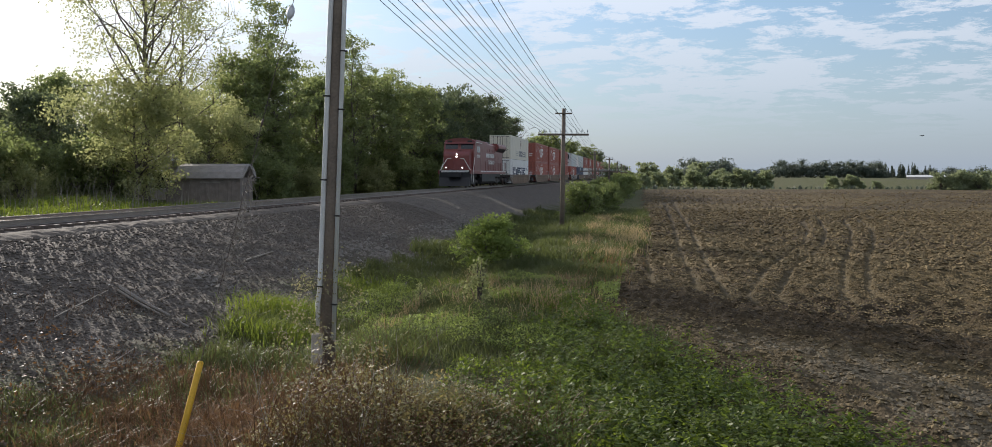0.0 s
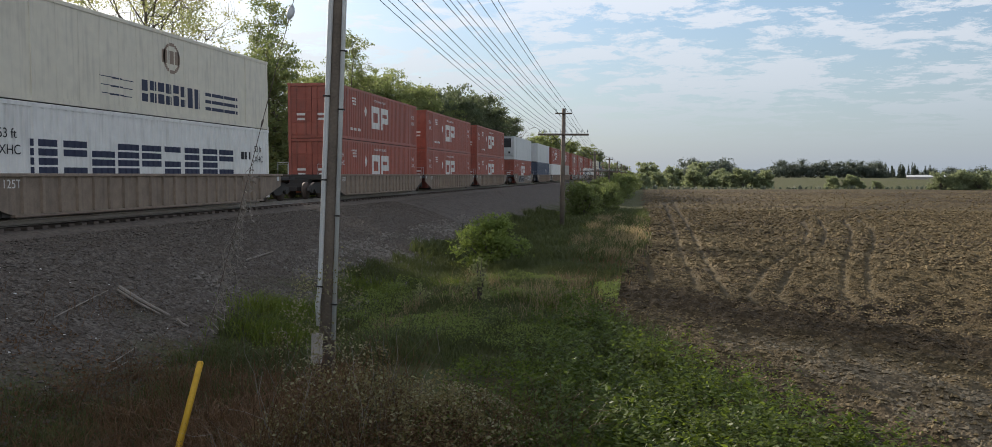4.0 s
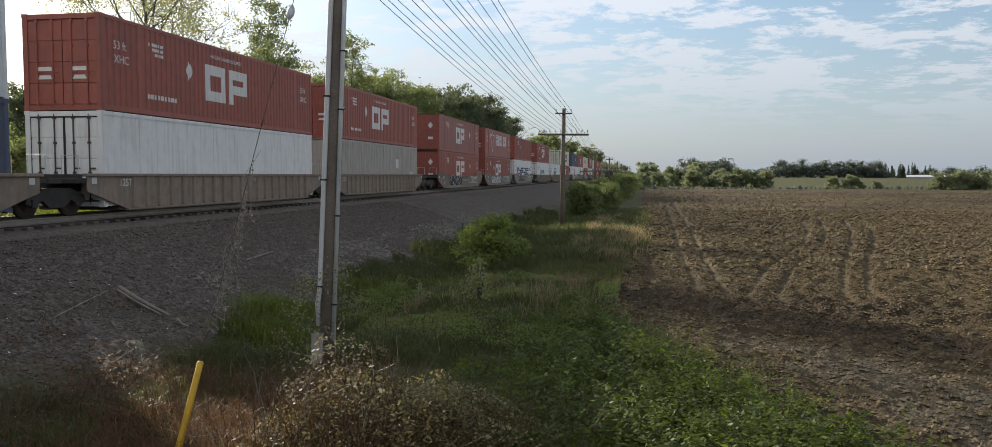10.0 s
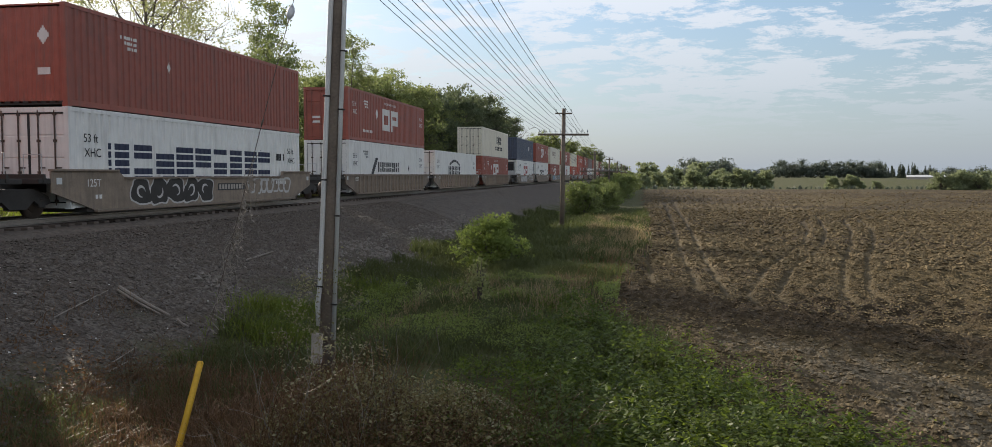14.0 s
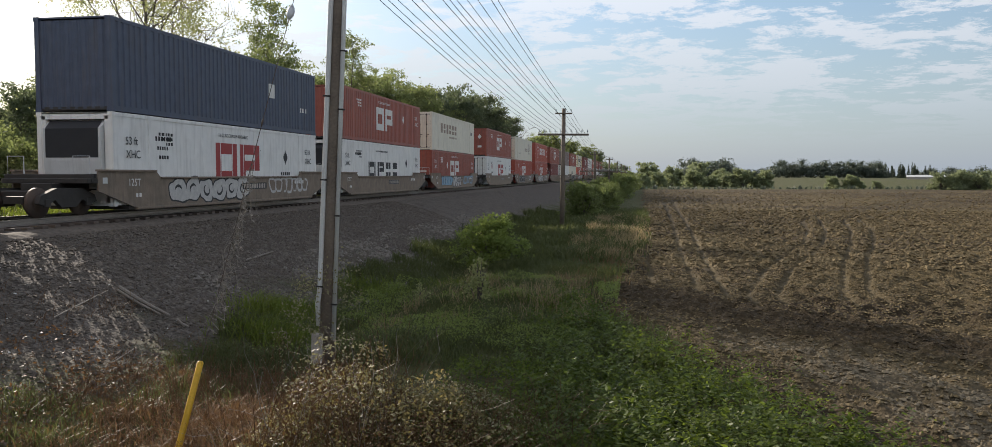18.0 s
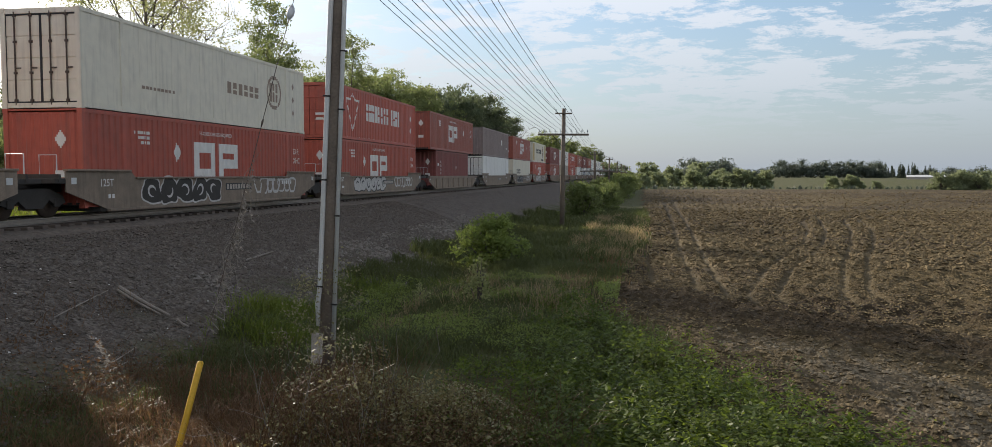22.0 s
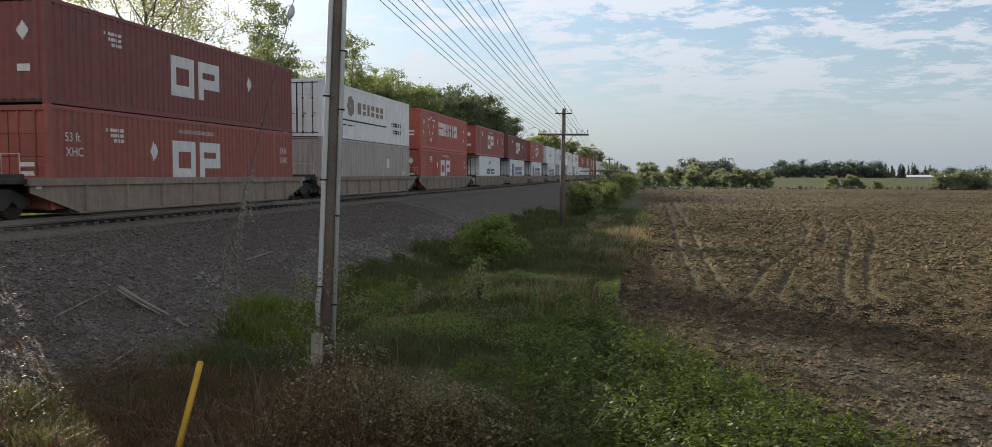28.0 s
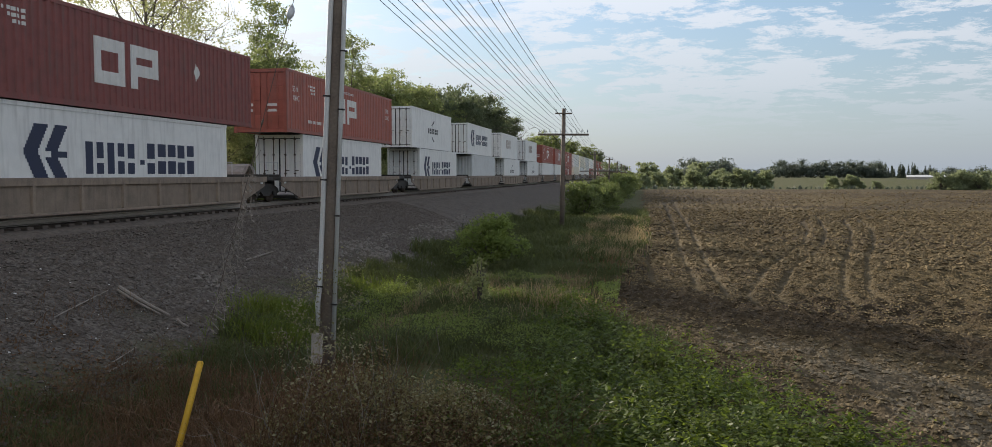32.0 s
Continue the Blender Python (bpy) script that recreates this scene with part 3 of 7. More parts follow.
# what is painted on each kind: list of (colour, rectangles, label)
MARKS = {
    "house": [("markw", house_mark(), "white block mark"), ("markw", rhomb(5.0, 1.75, 0.25) + bars(2.4, 4.2, 0.55, 0.7, 9, 4) + SMALL53, "white stencil bars and placard")],
    "house2": [("markw", house_mark(6.1, 0.8, 0.97), "white block mark"), ("markw", rhomb(11.9, 1.75, 0.23) + SMALL53, "white stencil bars and placard")],
    "plainred": [("markw", SMALL53 + rhomb(5.2, 1.7, 0.15), "white stencil bars")],
    "tire": [("markw", triangle_mark(3.1, 0.55), "white triangle emblem"), ("markw", bars(6.3, 10.6, 1.3, 2.45, 8, 5, 0.16) + bars(11.2, 13.3, 1.3, 2.45, 4, 6, 0.16), "white blocks of a name"),
             ("markw", rhomb(15.3, 1.9, 0.16) + rhomb(15.3, 1.1, 0.16) + SMALL53, "white placards")],
    "tireorange": [("markw", triangle_mark(2.0, 0.5), "white triangle emblem"), ("markw", bars(5.4, 9.9, 1.2, 2.2, 8, 5, 0.16) + bars(10.3, 12.3, 1.2, 2.2, 4, 6, 0.16), "white blocks of a name"),
                   ("markw", rhomb(14.9, 1.9, 0.16) + rhomb(14.9, 1.1, 0.16) + rhomb(0.95, 2.0, 0.18) + rhomb(0.85, 1.25, 0.18) + [(0.4 + i * 0.9, 0.62 + i * 0.9, 0.14, 0.2) for i in range(17)], "white placards")],
    "road": [("markn", sloped(6.2, 1.0, 5.0, 1.05, 1.1, 2) + sloped(6.1, 0.75, 5.1, 0.8, 1.1, 2) + sloped(6.0, 0.5, 5.2, 0.55, 1.1, 2) + bars(6.9, 10.6, 0.45, 1.15, 8, 9, 0.12) + [(10.9, 13.4, 0.98, 1.1), (10.9, 13.4, 0.72, 0.84), (10.9, 13.4, 0.46, 0.58)], "dark blocks and stripes of a name"),
             ("marko", round_ring(8.7, 2.05, 0.52, 0.1) + bars(8.1, 9.3, 1.85, 2.3, 3, 2), "grey ring emblem")],
    "fast": [("markn", [(1.8 + i * 1.26, 2.86 + i * 1.26, 0.74 + j * 0.25, 0.93 + j * 0.25) for i in range(9) for j in range(5) if (i * 3 + j * 2) % 7 != 0], "navy striped blocks of a name"),
             ("markk", bars(13.6, 14.6, 1.6, 1.9, 3, 2), "small dark bars")],
    "cpkc": [("markr", house_mark(6.3, 0.7, 1.05), "dark red block mark"), ("markk", bars(2.3, 3.3, 2.1, 2.25, 6, 3) + bars(2.4, 3.1, 1.8, 1.92, 5, 4) + bars(2.5, 3.1, 1.5, 1.62, 4, 5) + rhomb(12.6, 1.75, 0.24) + bars(12.1, 13.1, 0.95, 1.1, 5, 3) + SMALL53, "black stencil bars")],
    "cpkc2": [("markr", house_mark(7.0, 0.72, 1.0), "dark red block mark"), ("markr", rhomb(3.2, 1.9, 0.34), "dark red diamond emblem"), ("markk", bars(2.75, 3.8, 1.18, 1.32, 8, 3) + rhomb(12.2, 1.7, 0.17) + SMALL53, "black stencil bars")],
    "cpkcw": [("markk", ring(4.6, 5.9, 0.78, 1.75, 0.3) + ring(6.3, 7.6, 1.15, 1.75, 0.26) + [(6.3, 6.62, 0.78, 1.16)] + bars(8.0, 10.9, 0.78, 1.75, 2, 4, 0.3), "dark grey block mark"), ("markk", bars(6.0, 8.4, 2.35, 2.45, 14, 4) + bars(2.3, 3.3, 2.1, 2.25, 6, 3) + rhomb(12.6, 1.75, 0.24) + SMALL53, "black stencil bars")],
    "clarke": [("marko", bars(2.8, 8.8, 1.45, 2.2, 6, 8, 0.16) + bars(5.8, 8.6, 1.1, 1.25, 8, 3), "faded brown blocks of a name"), ("markk", bars(14.2, 15.2, 1.7, 2.0, 2, 3), "small dark bars")],
    "vitran": [("marko", bars(8.7, 11.5, 1.25, 1.7, 6, 8, 0.08) + round_ring(12.9, 1.65, 0.72, 0.13) + bars(12.45, 13.35, 1.25, 2.05, 3, 2, 0.1), "grey-brown blocks and ring emblem"), ("marko", bars(3.0, 5.0, 0.85, 0.95, 9, 2) + rhomb(14.9, 2.1, 0.12) + rhomb(14.9, 1.5, 0.12) + rhomb(14.9, 0.9, 0.12), "small bars")],
    "axsun": [("markk", bars(8.2, 11.3, 1.45, 2.25, 5, 8, 0.14) + sloped(9.0, 1.2, 9.7, 2.5, 0.12) + sloped(9.7, 1.2, 9.0, 2.5, 0.12), "dark blocks of a name"), ("markk", bars(7.4, 12.0, 0.75, 1.15, 13, 9, 0.07), "dark row of small blocks")],
    "giant": [("markk", bars(4.0, 6.9, 1.35, 2.0, 5, 8, 0.1) + bars(7.2, 10.0, 1.35, 2.0, 5, 9, 0.1), "black blocks of a name"), ("marko", round_ring(12.05, 1.65, 0.85, 0.15) + bars(11.5, 12.6, 1.1, 2.2, 3, 4, 0.2), "striped emblem"), ("markk", bars(10.3, 13.2, 0.3, 0.55, 9, 3), "small bars")],
    "galaxy": [("marko", bars(5.6, 10.4, 1.5, 2.15, 6, 8, 0.12) + round_ring(4.4, 1.85, 0.55, 0.5), "grey-brown blocks of a name and round emblem"), ("markk", [(2.5, 11.0, 1.02, 1.1)] + bars(12.0, 14.2, 1.15, 1.4, 6, 3, 0.05) + bars(12.4, 14.2, 0.7, 0.95, 5, 4, 0.05) + bars(3.0, 5.0, 0.75, 0.82, 9, 2), "dark line and bars")],
    "quik": [("markk", bars(3.2, 6.5, 1.15, 1.75, 8, 8, 0.1) + bars(3.2, 6.0, 0.8, 0.92, 12, 3), "dark blocks of a name")],
    "action": [("markk", sloped(4.0, 0.9, 5.0, 2.0, 0.5, 8) + bars(5.2, 9.8, 1.15, 1.75, 11, 8, 0.1) + bars(5.0, 9.2, 0.72, 0.85, 14, 3) + rhomb(12.0, 1.4, 0.16), "black blocks of a name and slanted emblem"), ("markk", SMALL53, "black stencil bars")],
    "national": [("markk", bars(4.6, 9.2, 1.0, 1.7, 8, 8, 0.1) + [(5.0 + i * 0.28, 5.3 + i * 0.28, 1.75 + 0.32 * math.sin(i / 13 * math.pi), 1.95 + 0.32 * math.sin(i / 13 * math.pi)) for i in range(14)] + bars(5.4, 8.4, 0.6, 0.75, 9, 3), "black blocks of a name under an arc")],
    "cma": [("markk", bars(4.0, 6.2, 1.05, 1.62, 3, 8, 0.1) + bars(6.5, 8.7, 1.05, 1.62, 3, 9, 0.1) + [(5.1 + i * 0.1, 5.3 + i * 0.1, 2.0 + 0.3 * math.sin(i / 12 * 2), 2.12 + 0.3 * math.sin(i / 12 * 2)) for i in range(12)], "black blocks of a name and swoosh")],
    "lloyd": [("markn", sloped(1.95, 0.8, 1.5, 1.6, 0.55, 8) + sloped(1.5, 1.6, 1.95, 2.35, 0.55, 8) + sloped(2.75, 0.8, 2.3, 1.45, 0.5, 8) + sloped(2.3, 1.62, 2.75, 2.35, 0.5, 8) + [(2.3, 2.95, 1.45, 1.62)], "navy slanted emblem"), ("markn", bars(3.75, 6.3, 1.0, 1.95, 5, 8, 0.2) + [(6.45, 6.7, 1.3, 1.45)] + bars(6.85, 9.9, 1.0, 2.0, 5, 9, 0.2), "navy blocks of a name")],
    "mono": [("markk", bars(4.5, 7.6, 1.2, 1.6, 6, 8, 0.06) + sloped(5.6, 1.8, 6.4, 2.2, 0.3, 4) + sloped(6.3, 0.6, 5.7, 0.95, 0.3, 4), "dark blocks of a name")],
    "wordr": [("marko", bars(3.5, 6.8, 1.2, 2.2, 4, 8, 0.15), "dark blocks of a name")],
    "tagr": [("markw", bars(0.5, 1.1, 1.7, 1.9, 3, 3) + [(1.6, 1.75, 0.7 + 0.3 * i, 0.9 + 0.3 * i) for i in range(5)] + rhomb(7.2, 1.6, 0.16), "white vertical stencil bars")],
    "few": [("markw", bars(11.0, 11.9, 1.4, 2.0, 1, 3) + bars(14.2, 15.2, 1.0, 1.2, 3, 3), "pale label plates")],
    "none": [],
}
# kind: length, paint, corrugated, leading end, marks, label
KINDS = {
    "cp": (16.15, "red", True, "door", "house", "dull red corrugated long container with a white block mark"),
    "cpp": (16.15, "red", True, "plain", "house2", "dull red corrugated long container with a white block mark"),
    "cps": (16.15, "red", False, "plain", "house2", "dull red smooth-sided container with a white block mark"),
    "cpx": (16.15, "maroon", True, "plain", "house2", "faded maroon corrugated container with a pale block mark"),
    "redr": (16.15, "red", True, "plain", "plainred", "plain red corrugated long container"),
    "tire": (16.15, "red", False, "door", "tire", "red smooth container with a white triangle emblem and name blocks"),
    "tireo": (16.15, "bright", True, "door", "tireorange", "bright orange-red corrugated container with white name blocks"),
    "cpo": (16.15, "bright", True, "plain", "house", "bright orange-red container with a white block mark"),
    "dark": (12.19, "maroon", True, "plain", "tagr", "dark maroon corrugated container with vertical stencil bars"),
    "fast": (16.15, "white", True, "door", "fast", "white corrugated container with navy striped name blocks"),
    "road": (16.15, "cream", False, "door", "road", "cream smooth container with dark stripes and name blocks"),
    "reef": (16.15, "silver", False, "reefer", "none", "off-white refrigerated container with a dark cooling unit"),
    "greyw": (16.15, "silver", False, "plain", "few", "pale grey smooth-sided long container"),
    "bluec": (16.15, "blue", True, "plain", "few", "navy blue corrugated long container"),
    "whitec": (16.15, "white", False, "door", "none", "plain white long container"),
    "creamc": (16.15, "cream", False, "plain", "none", "plain cream long container"),
    "cpkc": (16.15, "white", False, "reefer", "cpkc", "white refrigerated container with a dark red block mark"),
    "cpkcw": (16.15, "white", False, "reefer", "cpkcw", "white refrigerated container with a dark grey block mark"),
    "cpkcd": (16.15, "white", False, "door", "cpkc2", "white container with a dark red block mark and doors"),
    "clarke": (16.15, "cream", False, "door", "clarke", "cream container with faded brown name blocks"),
    "vitran": (16.15, "cream", False, "door", "vitran", "cream container with grey-brown blocks and a ring emblem"),
    "axsun": (16.15, "cream", True, "door", "axsun", "cream corrugated container with dark name blocks"),
    "giant": (16.15, "cream", True, "door", "giant", "cream and ochre container with black name blocks"),
    "galaxy": (16.15, "white", True, "door", "galaxy", "white container with grey-brown blocks and a dark line"),
    "greyr": (16.15, "umber", True, "plain", "few", "brownish grey corrugated long container"),
    "warmr": (16.15, "warm", True, "plain", "few", "warm grey corrugated long container"),
    "quik": (16.15, "cream", False, "plain", "quik", "cream container with dark name blocks"),
    "action": (16.15, "white", False, "door", "action", "white container with black name blocks and a slanted emblem"),
    "national": (16.15, "white", False, "door", "national", "white container with black name blocks under an arc"),
    "cma": (12.19, "white", False, "door", "cma", "white forty-foot container with black name blocks"),
    "lloyd": (12.19, "white", False, "door", "lloyd", "white forty-foot container with a navy slanted emblem"),
    "mono": (12.19, "white", False, "door", "mono", "white forty-foot container with small dark name blocks"),
    "silv40": (12.19, "silver", True, "plain", "none", "grey forty-foot container with slatted side"),
    "word40": (12.19, "white", False, "door", "wordr", "white forty-foot container with dark name blocks on one end"),
}
HC = 2.9
made_kinds = {}


def build_container(kind):
    ln, paint, ribs, end, marks, label = KINDS[kind]
    w = 1.295 if ln > 13 else 1.22
    mat = M[paint]
    c = thing("shipping_container", label, "container", "stacked containers of the train")
    long = ln > 13
    ends = 1.98 if ln > 16 else 0.2
    # sides: corrugated or smooth sheet between posts, on both sides
    if ribs and long:
        pts = wave(0.12, ends - 0.09, w) + wave(ends + 0.09, ln - ends - 0.09, w) + wave(ln - ends + 0.09, ln - 0.12, w)
    else:
        pts = wave(0.12, ln - 0.12, w - (0 if ribs else 0.02), ribs=ribs)
    for s in (1, -1):
        b = B()
        side_sheet(b, pts, 0.17, HC - 0.1, s)
        part("side_wall", b, mat, c)
        part("top_rail", B().box(min(s * (w - 0.08), s * (w + 0.006)), max(s * (w - 0.08), s * (w + 0.006)), 0.1, ln - 0.1, HC - 0.12, HC - 0.004), mat, c)
        part("bottom_rail", B().box(min(s * (w - 0.1), s * (w + 0.008)), max(s * (w - 0.1), s * (w + 0.008)), 0.1, ln - 0.1, 0.03, 0.19), mat, c)
        for y in (0.0, ln - 0.14):
            b = B().box(min(s * (w - 0.16), s * w), max(s * (w - 0.16), s * w), y, y + 0.14, 0.0, HC, 0.012)
            b.box(min(s * (w - 0.17), s * (w + 0.01)), max(s * (w - 0.17), s * (w + 0.01)), y - 0.008, y + 0.148, 0.0, 0.12)
            b.box(min(s * (w - 0.17), s * (w + 0.01)), max(s * (w - 0.17), s * (w + 0.01)), y - 0.008, y + 0.148, HC - 0.12, HC + 0.004)
            part("corner_post", b, mat, c)
        if ln > 16:
            for y in (ends - 0.09, ln - ends - 0.09):
                b = B().box(min(s * (w - 0.12), s * (w + 0.012)), max(s * (w - 0.12), s * (w + 0.012)), y, y + 0.18, 0.02, HC - 0.02, 0.012)
                part("stacking_post", b, mat, c)
    if not ribs and long:
        # riveted panel seams on the smooth side
        for i in range(1, 13):
            y = ends + i * (ln - 2 * ends) / 13
            part("panel_seam", B().box(w - 0.022, w - 0.012, y - 0.02, y + 0.02, 0.18, HC - 0.12), mat, c)
    part("roof", B().box(-w + 0.02, w - 0.02, 0.02, ln - 0.02, HC - 0.06, HC - 0.012), mat, c)
    part("floor", B().box(-w + 0.05, w - 0.05, 0.05, ln - 0.05, 0.06, 0.16), M["steel"], c)
    part("rear_wall", B().box(-w + 0.14, w - 0.14, ln - 0.09, ln - 0.05, 0.1, HC - 0.1), mat, c)
    # leading end
    if end == "door":
        part("door_header", B().box(-w + 0.12, w - 0.12, 0.01, 0.12, HC - 0.16, HC - 0.02), mat, c)
        part("door_sill", B().box(-w + 0.12, w - 0.12, 0.01, 0.12, 0.02, 0.16), mat, c)
        for a, d in ((-w + 0.15, -0.012), (0.012, w - 0.15)):
            n = 4
            dr = part("door", B().box(a, d, 0.07, 0.1, 0.17, HC - 0.17), mat, c)
            for i in range(n):
                z0 = 0.18 + i * (HC - 0.36) / n
                part("door_panel", B().box(a, d, 0.05, 0.085, z0 + 0.02, z0 + (HC - 0.36) / n - 0.02, 0.01), mat, dr)
            if paint in ("white", "cream", "silver"):
                g = B().box(a - 0.012, a + 0.022, 0.03, 0.06, 0.17, HC - 0.17).box(d - 0.022, d + 0.012, 0.03, 0.06, 0.17, HC - 0.17)
                g.box(a + 0.022, d - 0.022, 0.03, 0.06, 0.17, 0.205).box(a + 0.022, d - 0.022, 0.03, 0.06, HC - 0.205, HC - 0.17)
                part("gasket", g, M["black"], dr, "black rubber gasket")
            for f in (0.27, 0.73):
                x = a + (d - a) * f
                bar = B().tube([(x, 0.02, 0.1), (x, 0.02, HC - 0.1)], 0.022, 6)
                bar.box(x - 0.01, x + 0.2, 0.0, 0.02, 1.15, 1.19)
                for z in (0.2, 1.0, 1.9, 2.65):
                    bar.box(x - 0.05, x + 0.05, 0.005, 0.05, z, z + 0.07)
                part("lock_bar", bar, M["wheel"] if paint in ("white", "cream", "silver") else M[paint], dr, "steel lock bar")
            if paint in ("red", "bright"):
                part("door_stencil", B().box(a + 0.3, d - 0.3, 0.045, 0.049, 1.2, 1.32).box(a + 0.3, d - 0.35, 0.045, 0.049, 0.95, 1.07), M["markw"], dr, "pale stencil bars")
    elif end == "reefer":
        b = B().box(-w + 0.12, -w + 0.3, 0.02, 0.12, 0.1, HC - 0.1, 0.02).box(w - 0.3, w - 0.12, 0.02, 0.12, 0.1, HC - 0.1, 0.02)
        b.box(-w + 0.12, w - 0.12, 0.02, 0.12, HC - 0.22, HC - 0.02).box(-w + 0.12, w - 0.12, 0.02, 0.12, 0.02, 0.5)
        part("end_frame", b, mat, c)
        unit = part("cooling_unit", B().prism([(-0.06, 0.55), (0.3, 0.55), (0.3, HC - 0.24), (0.16, HC - 0.24), (-0.14, HC - 0.5), (-0.14, 1.4)], "x", -w + 0.32, w - 0.32), M["silver"], c, "pale cooling unit housing")
        part("grille", B().prism([(-0.155, 1.5), (-0.145, 1.5), (-0.145, HC - 0.52), (0.1, HC - 0.27), (0.09, HC - 0.262), (-0.155, HC - 0.51)], "x", -w + 0.4, w - 0.4), M["black"], unit, "black air grille")
        part("control_box", B().box(w - 0.75, w - 0.5, -0.16, -0.06, 0.75, 1.0, 0.01), M["black"], unit, "black control box")
    else:
        b = B()
        for (xa, ya), (xb, yb) in zip(*(lambda q: (q, q[1:]))([(p[0], 0.05 + (0.03 if i % 4 in (2, 3) and ribs else 0.0)) for i, p in enumerate(wave(-w + 0.14, w - 0.14, 0))])):
            b.add([(xa, ya, 0.1), (xa, ya, HC - 0.1), (xb, yb, HC - 0.1), (xb, yb, 0.1)], [(0, 3, 2, 1)])
        part("front_wall", b, mat, c)
        if paint in ("red", "maroon", "bright"):
            b = B()
            for i in range(8):
                k = 0.2 * (1 - abs(2 * (i + 0.5) / 8 - 1))
                b.box(0.55 - k, 0.55 + k, 0.035, 0.043, 1.75 + i * 0.065, 1.815 + i * 0.065)
            part("placard", b, M["markw"], c, "white hazard placard shape")
            part("label_plate", B().box(0.35, 0.75, 0.035, 0.043, 0.9, 1.1), M["markw"], c, "pale label plate")
    if kind == "giant":
        for a, d in ((0.16, 1.88), (ln - 1.88, ln - 0.16)):
            part("end_panel", painted(B(), pts, [(a, d, 0.2, HC - 0.13)], 0.004), M["yellow"], c, "ochre end panel")
    for colr, rects, lab in MARKS[marks]:
        small = []
        for g in clusters(rects):
            if sum((r[1] - r[0]) * (r[3] - r[2]) for r in g) > 0.09:
                part("marking", welded(painted(B(), pts, g, 0.007)), M[colr], c, lab)
            else:
                small += g
        if small:
            ob = part("stencil", painted(B(), pts, small, 0.007), M[colr], c, "small stencil bars")
            ob["kind"] = "stuff"
    # stencilled words that can be read
    ink = {"red": "markw", "bright": "markw", "white": "markk"}.get(paint)
    if ink and ln > 16 and kind not in ("road", "redr", "whitec", "tireo", "galaxy"):
        for y0 in ((0.62, 14.75) if end != "plain" else (14.75,)):
            letter(c, "53 ft", 0.36, w, y0, 1.92, ink)
            letter(c, "XHC", 0.36, w, y0 + 0.03, 1.50, ink)
        if marks in ("house", "house2", "cpkc", "cpkc2"):
            letter(c, "HI-CUBE CHASSIS REQUIRED", 0.19, w, 6.5, 2.42, ink)
    return c


made_words = {}


def letter(parent, txt, size, x, y, z, ink):
    """A stencilled word on a side that faces the field."""
    key = (txt, size, ink)
    if key not in made_words:
        made_words[key] = text_mesh(txt, size)
        made_words[key].materials.append(M[ink])
    ob = new("lettering", made_words[key])
    ob.parent = parent
    ob.location = (x + 0.008, y, z)
    ob["kind"] = "stuff"
    ob["label"] = "stencilled white lettering" if ink == "markw" else "stencilled black lettering"


def put_container(kind, y, level):
    ln = KINDS[kind][0]
    y += (16.15 - ln) * 0.5 if ln < 16 and level == 0 else 0
    if kind in made_kinds:
        c = copy_thing(made_kinds[kind], Matrix.Identity(4))
    else:
        c = made_kinds[kind] = build_container(kind)
    return ride(c, y, 0.23 + level * (HC + 0.002))


def build_truck(parent, y, axles=2, base=1.78, r=0.42):
    """A bogie: side frames, springs, axles and wheels."""
    half = base * (axles - 1) / 2
    t = part("truck", B().box(-0.95, 0.95, y - 0.25, y + 0.25, 0.45, 0.75, 0.03).box(-0.3, 0.3, y - half, y + half, 0.4, 0.6), M["steel"], parent, "dark steel bogie")
    for s in (-1, 1):
        x = s * 1.02
        b = B().prism([(y - half - 0.35, 0.42), (y - half - 0.25, 0.62), (y - 0.55, 0.82), (y + 0.55, 0.82), (y + half + 0.25, 0.62), (y + half + 0.35, 0.42), (y + half, 0.32), (y + half - 0.3, 0.5), (y + 0.3, 0.28), (y - 0.3, 0.28), (y - half + 0.3, 0.5), (y - half, 0.32)], "x", x - 0.07, x + 0.07)
        part("side_frame", b, M["steel"], t)
        for k in range(axles):
            yy = y - half + k * base
            b = B().tube([(s * 0.69, yy, r), (s * 0.83, yy, r)], r, 20)
            b.tube([(s * 0.83, yy, r), (s * 0.845, yy, r)], r * 0.62, 16)
            part("wheel", b, M["wheel"], t, "steel wheel", True)
            part("axle_box", B().box(min(x, x + s * 0.1), max(x, x + s * 0.1), yy - 0.12, yy + 0.12, r - 0.12, r + 0.12, 0.02), M["steel"], t)
    return t


made_wells = {}


def text_mesh(txt, size):
    cu = bpy.data.curves.new("stencil", "FONT")
    cu.body, cu.size, cu.extrude = txt, size, 0.001
    ob = bpy.data.objects.new("stencil", cu)
    scene.collection.objects.link(ob)
    me = bpy.data.meshes.new_from_object(ob.evaluated_get(bpy.context.evaluated_depsgraph_get()))
    bpy.data.objects.remove(ob)
    me.transform(Matrix(((0, 0, 1, 0), (1, 0, 0, 0), (0, 1, 0, 0), (0, 0, 0, 1))))
    return me


def ribbon(pts, widths):
    """One flat band of varied width along points of a wall."""
    b, n = B(), len(pts)
    for k, (y, z) in enumerate(pts):
        (ya, za), (yb, zb) = pts[max(k - 1, 0)], pts[min(k + 1, n - 1)]
        d = math.hypot(yb - ya, zb - za) or 1
        oy, oz = -(zb - za) / d * widths[k], (yb - ya) / d * widths[k]
        b.v += [(0, y - oy, z - oz), (0, y + oy, z + oz)]
    b.f = [(2 * k, 2 * k + 2, 2 * k + 3, 2 * k + 1) for k in range(n - 1)]
    return b


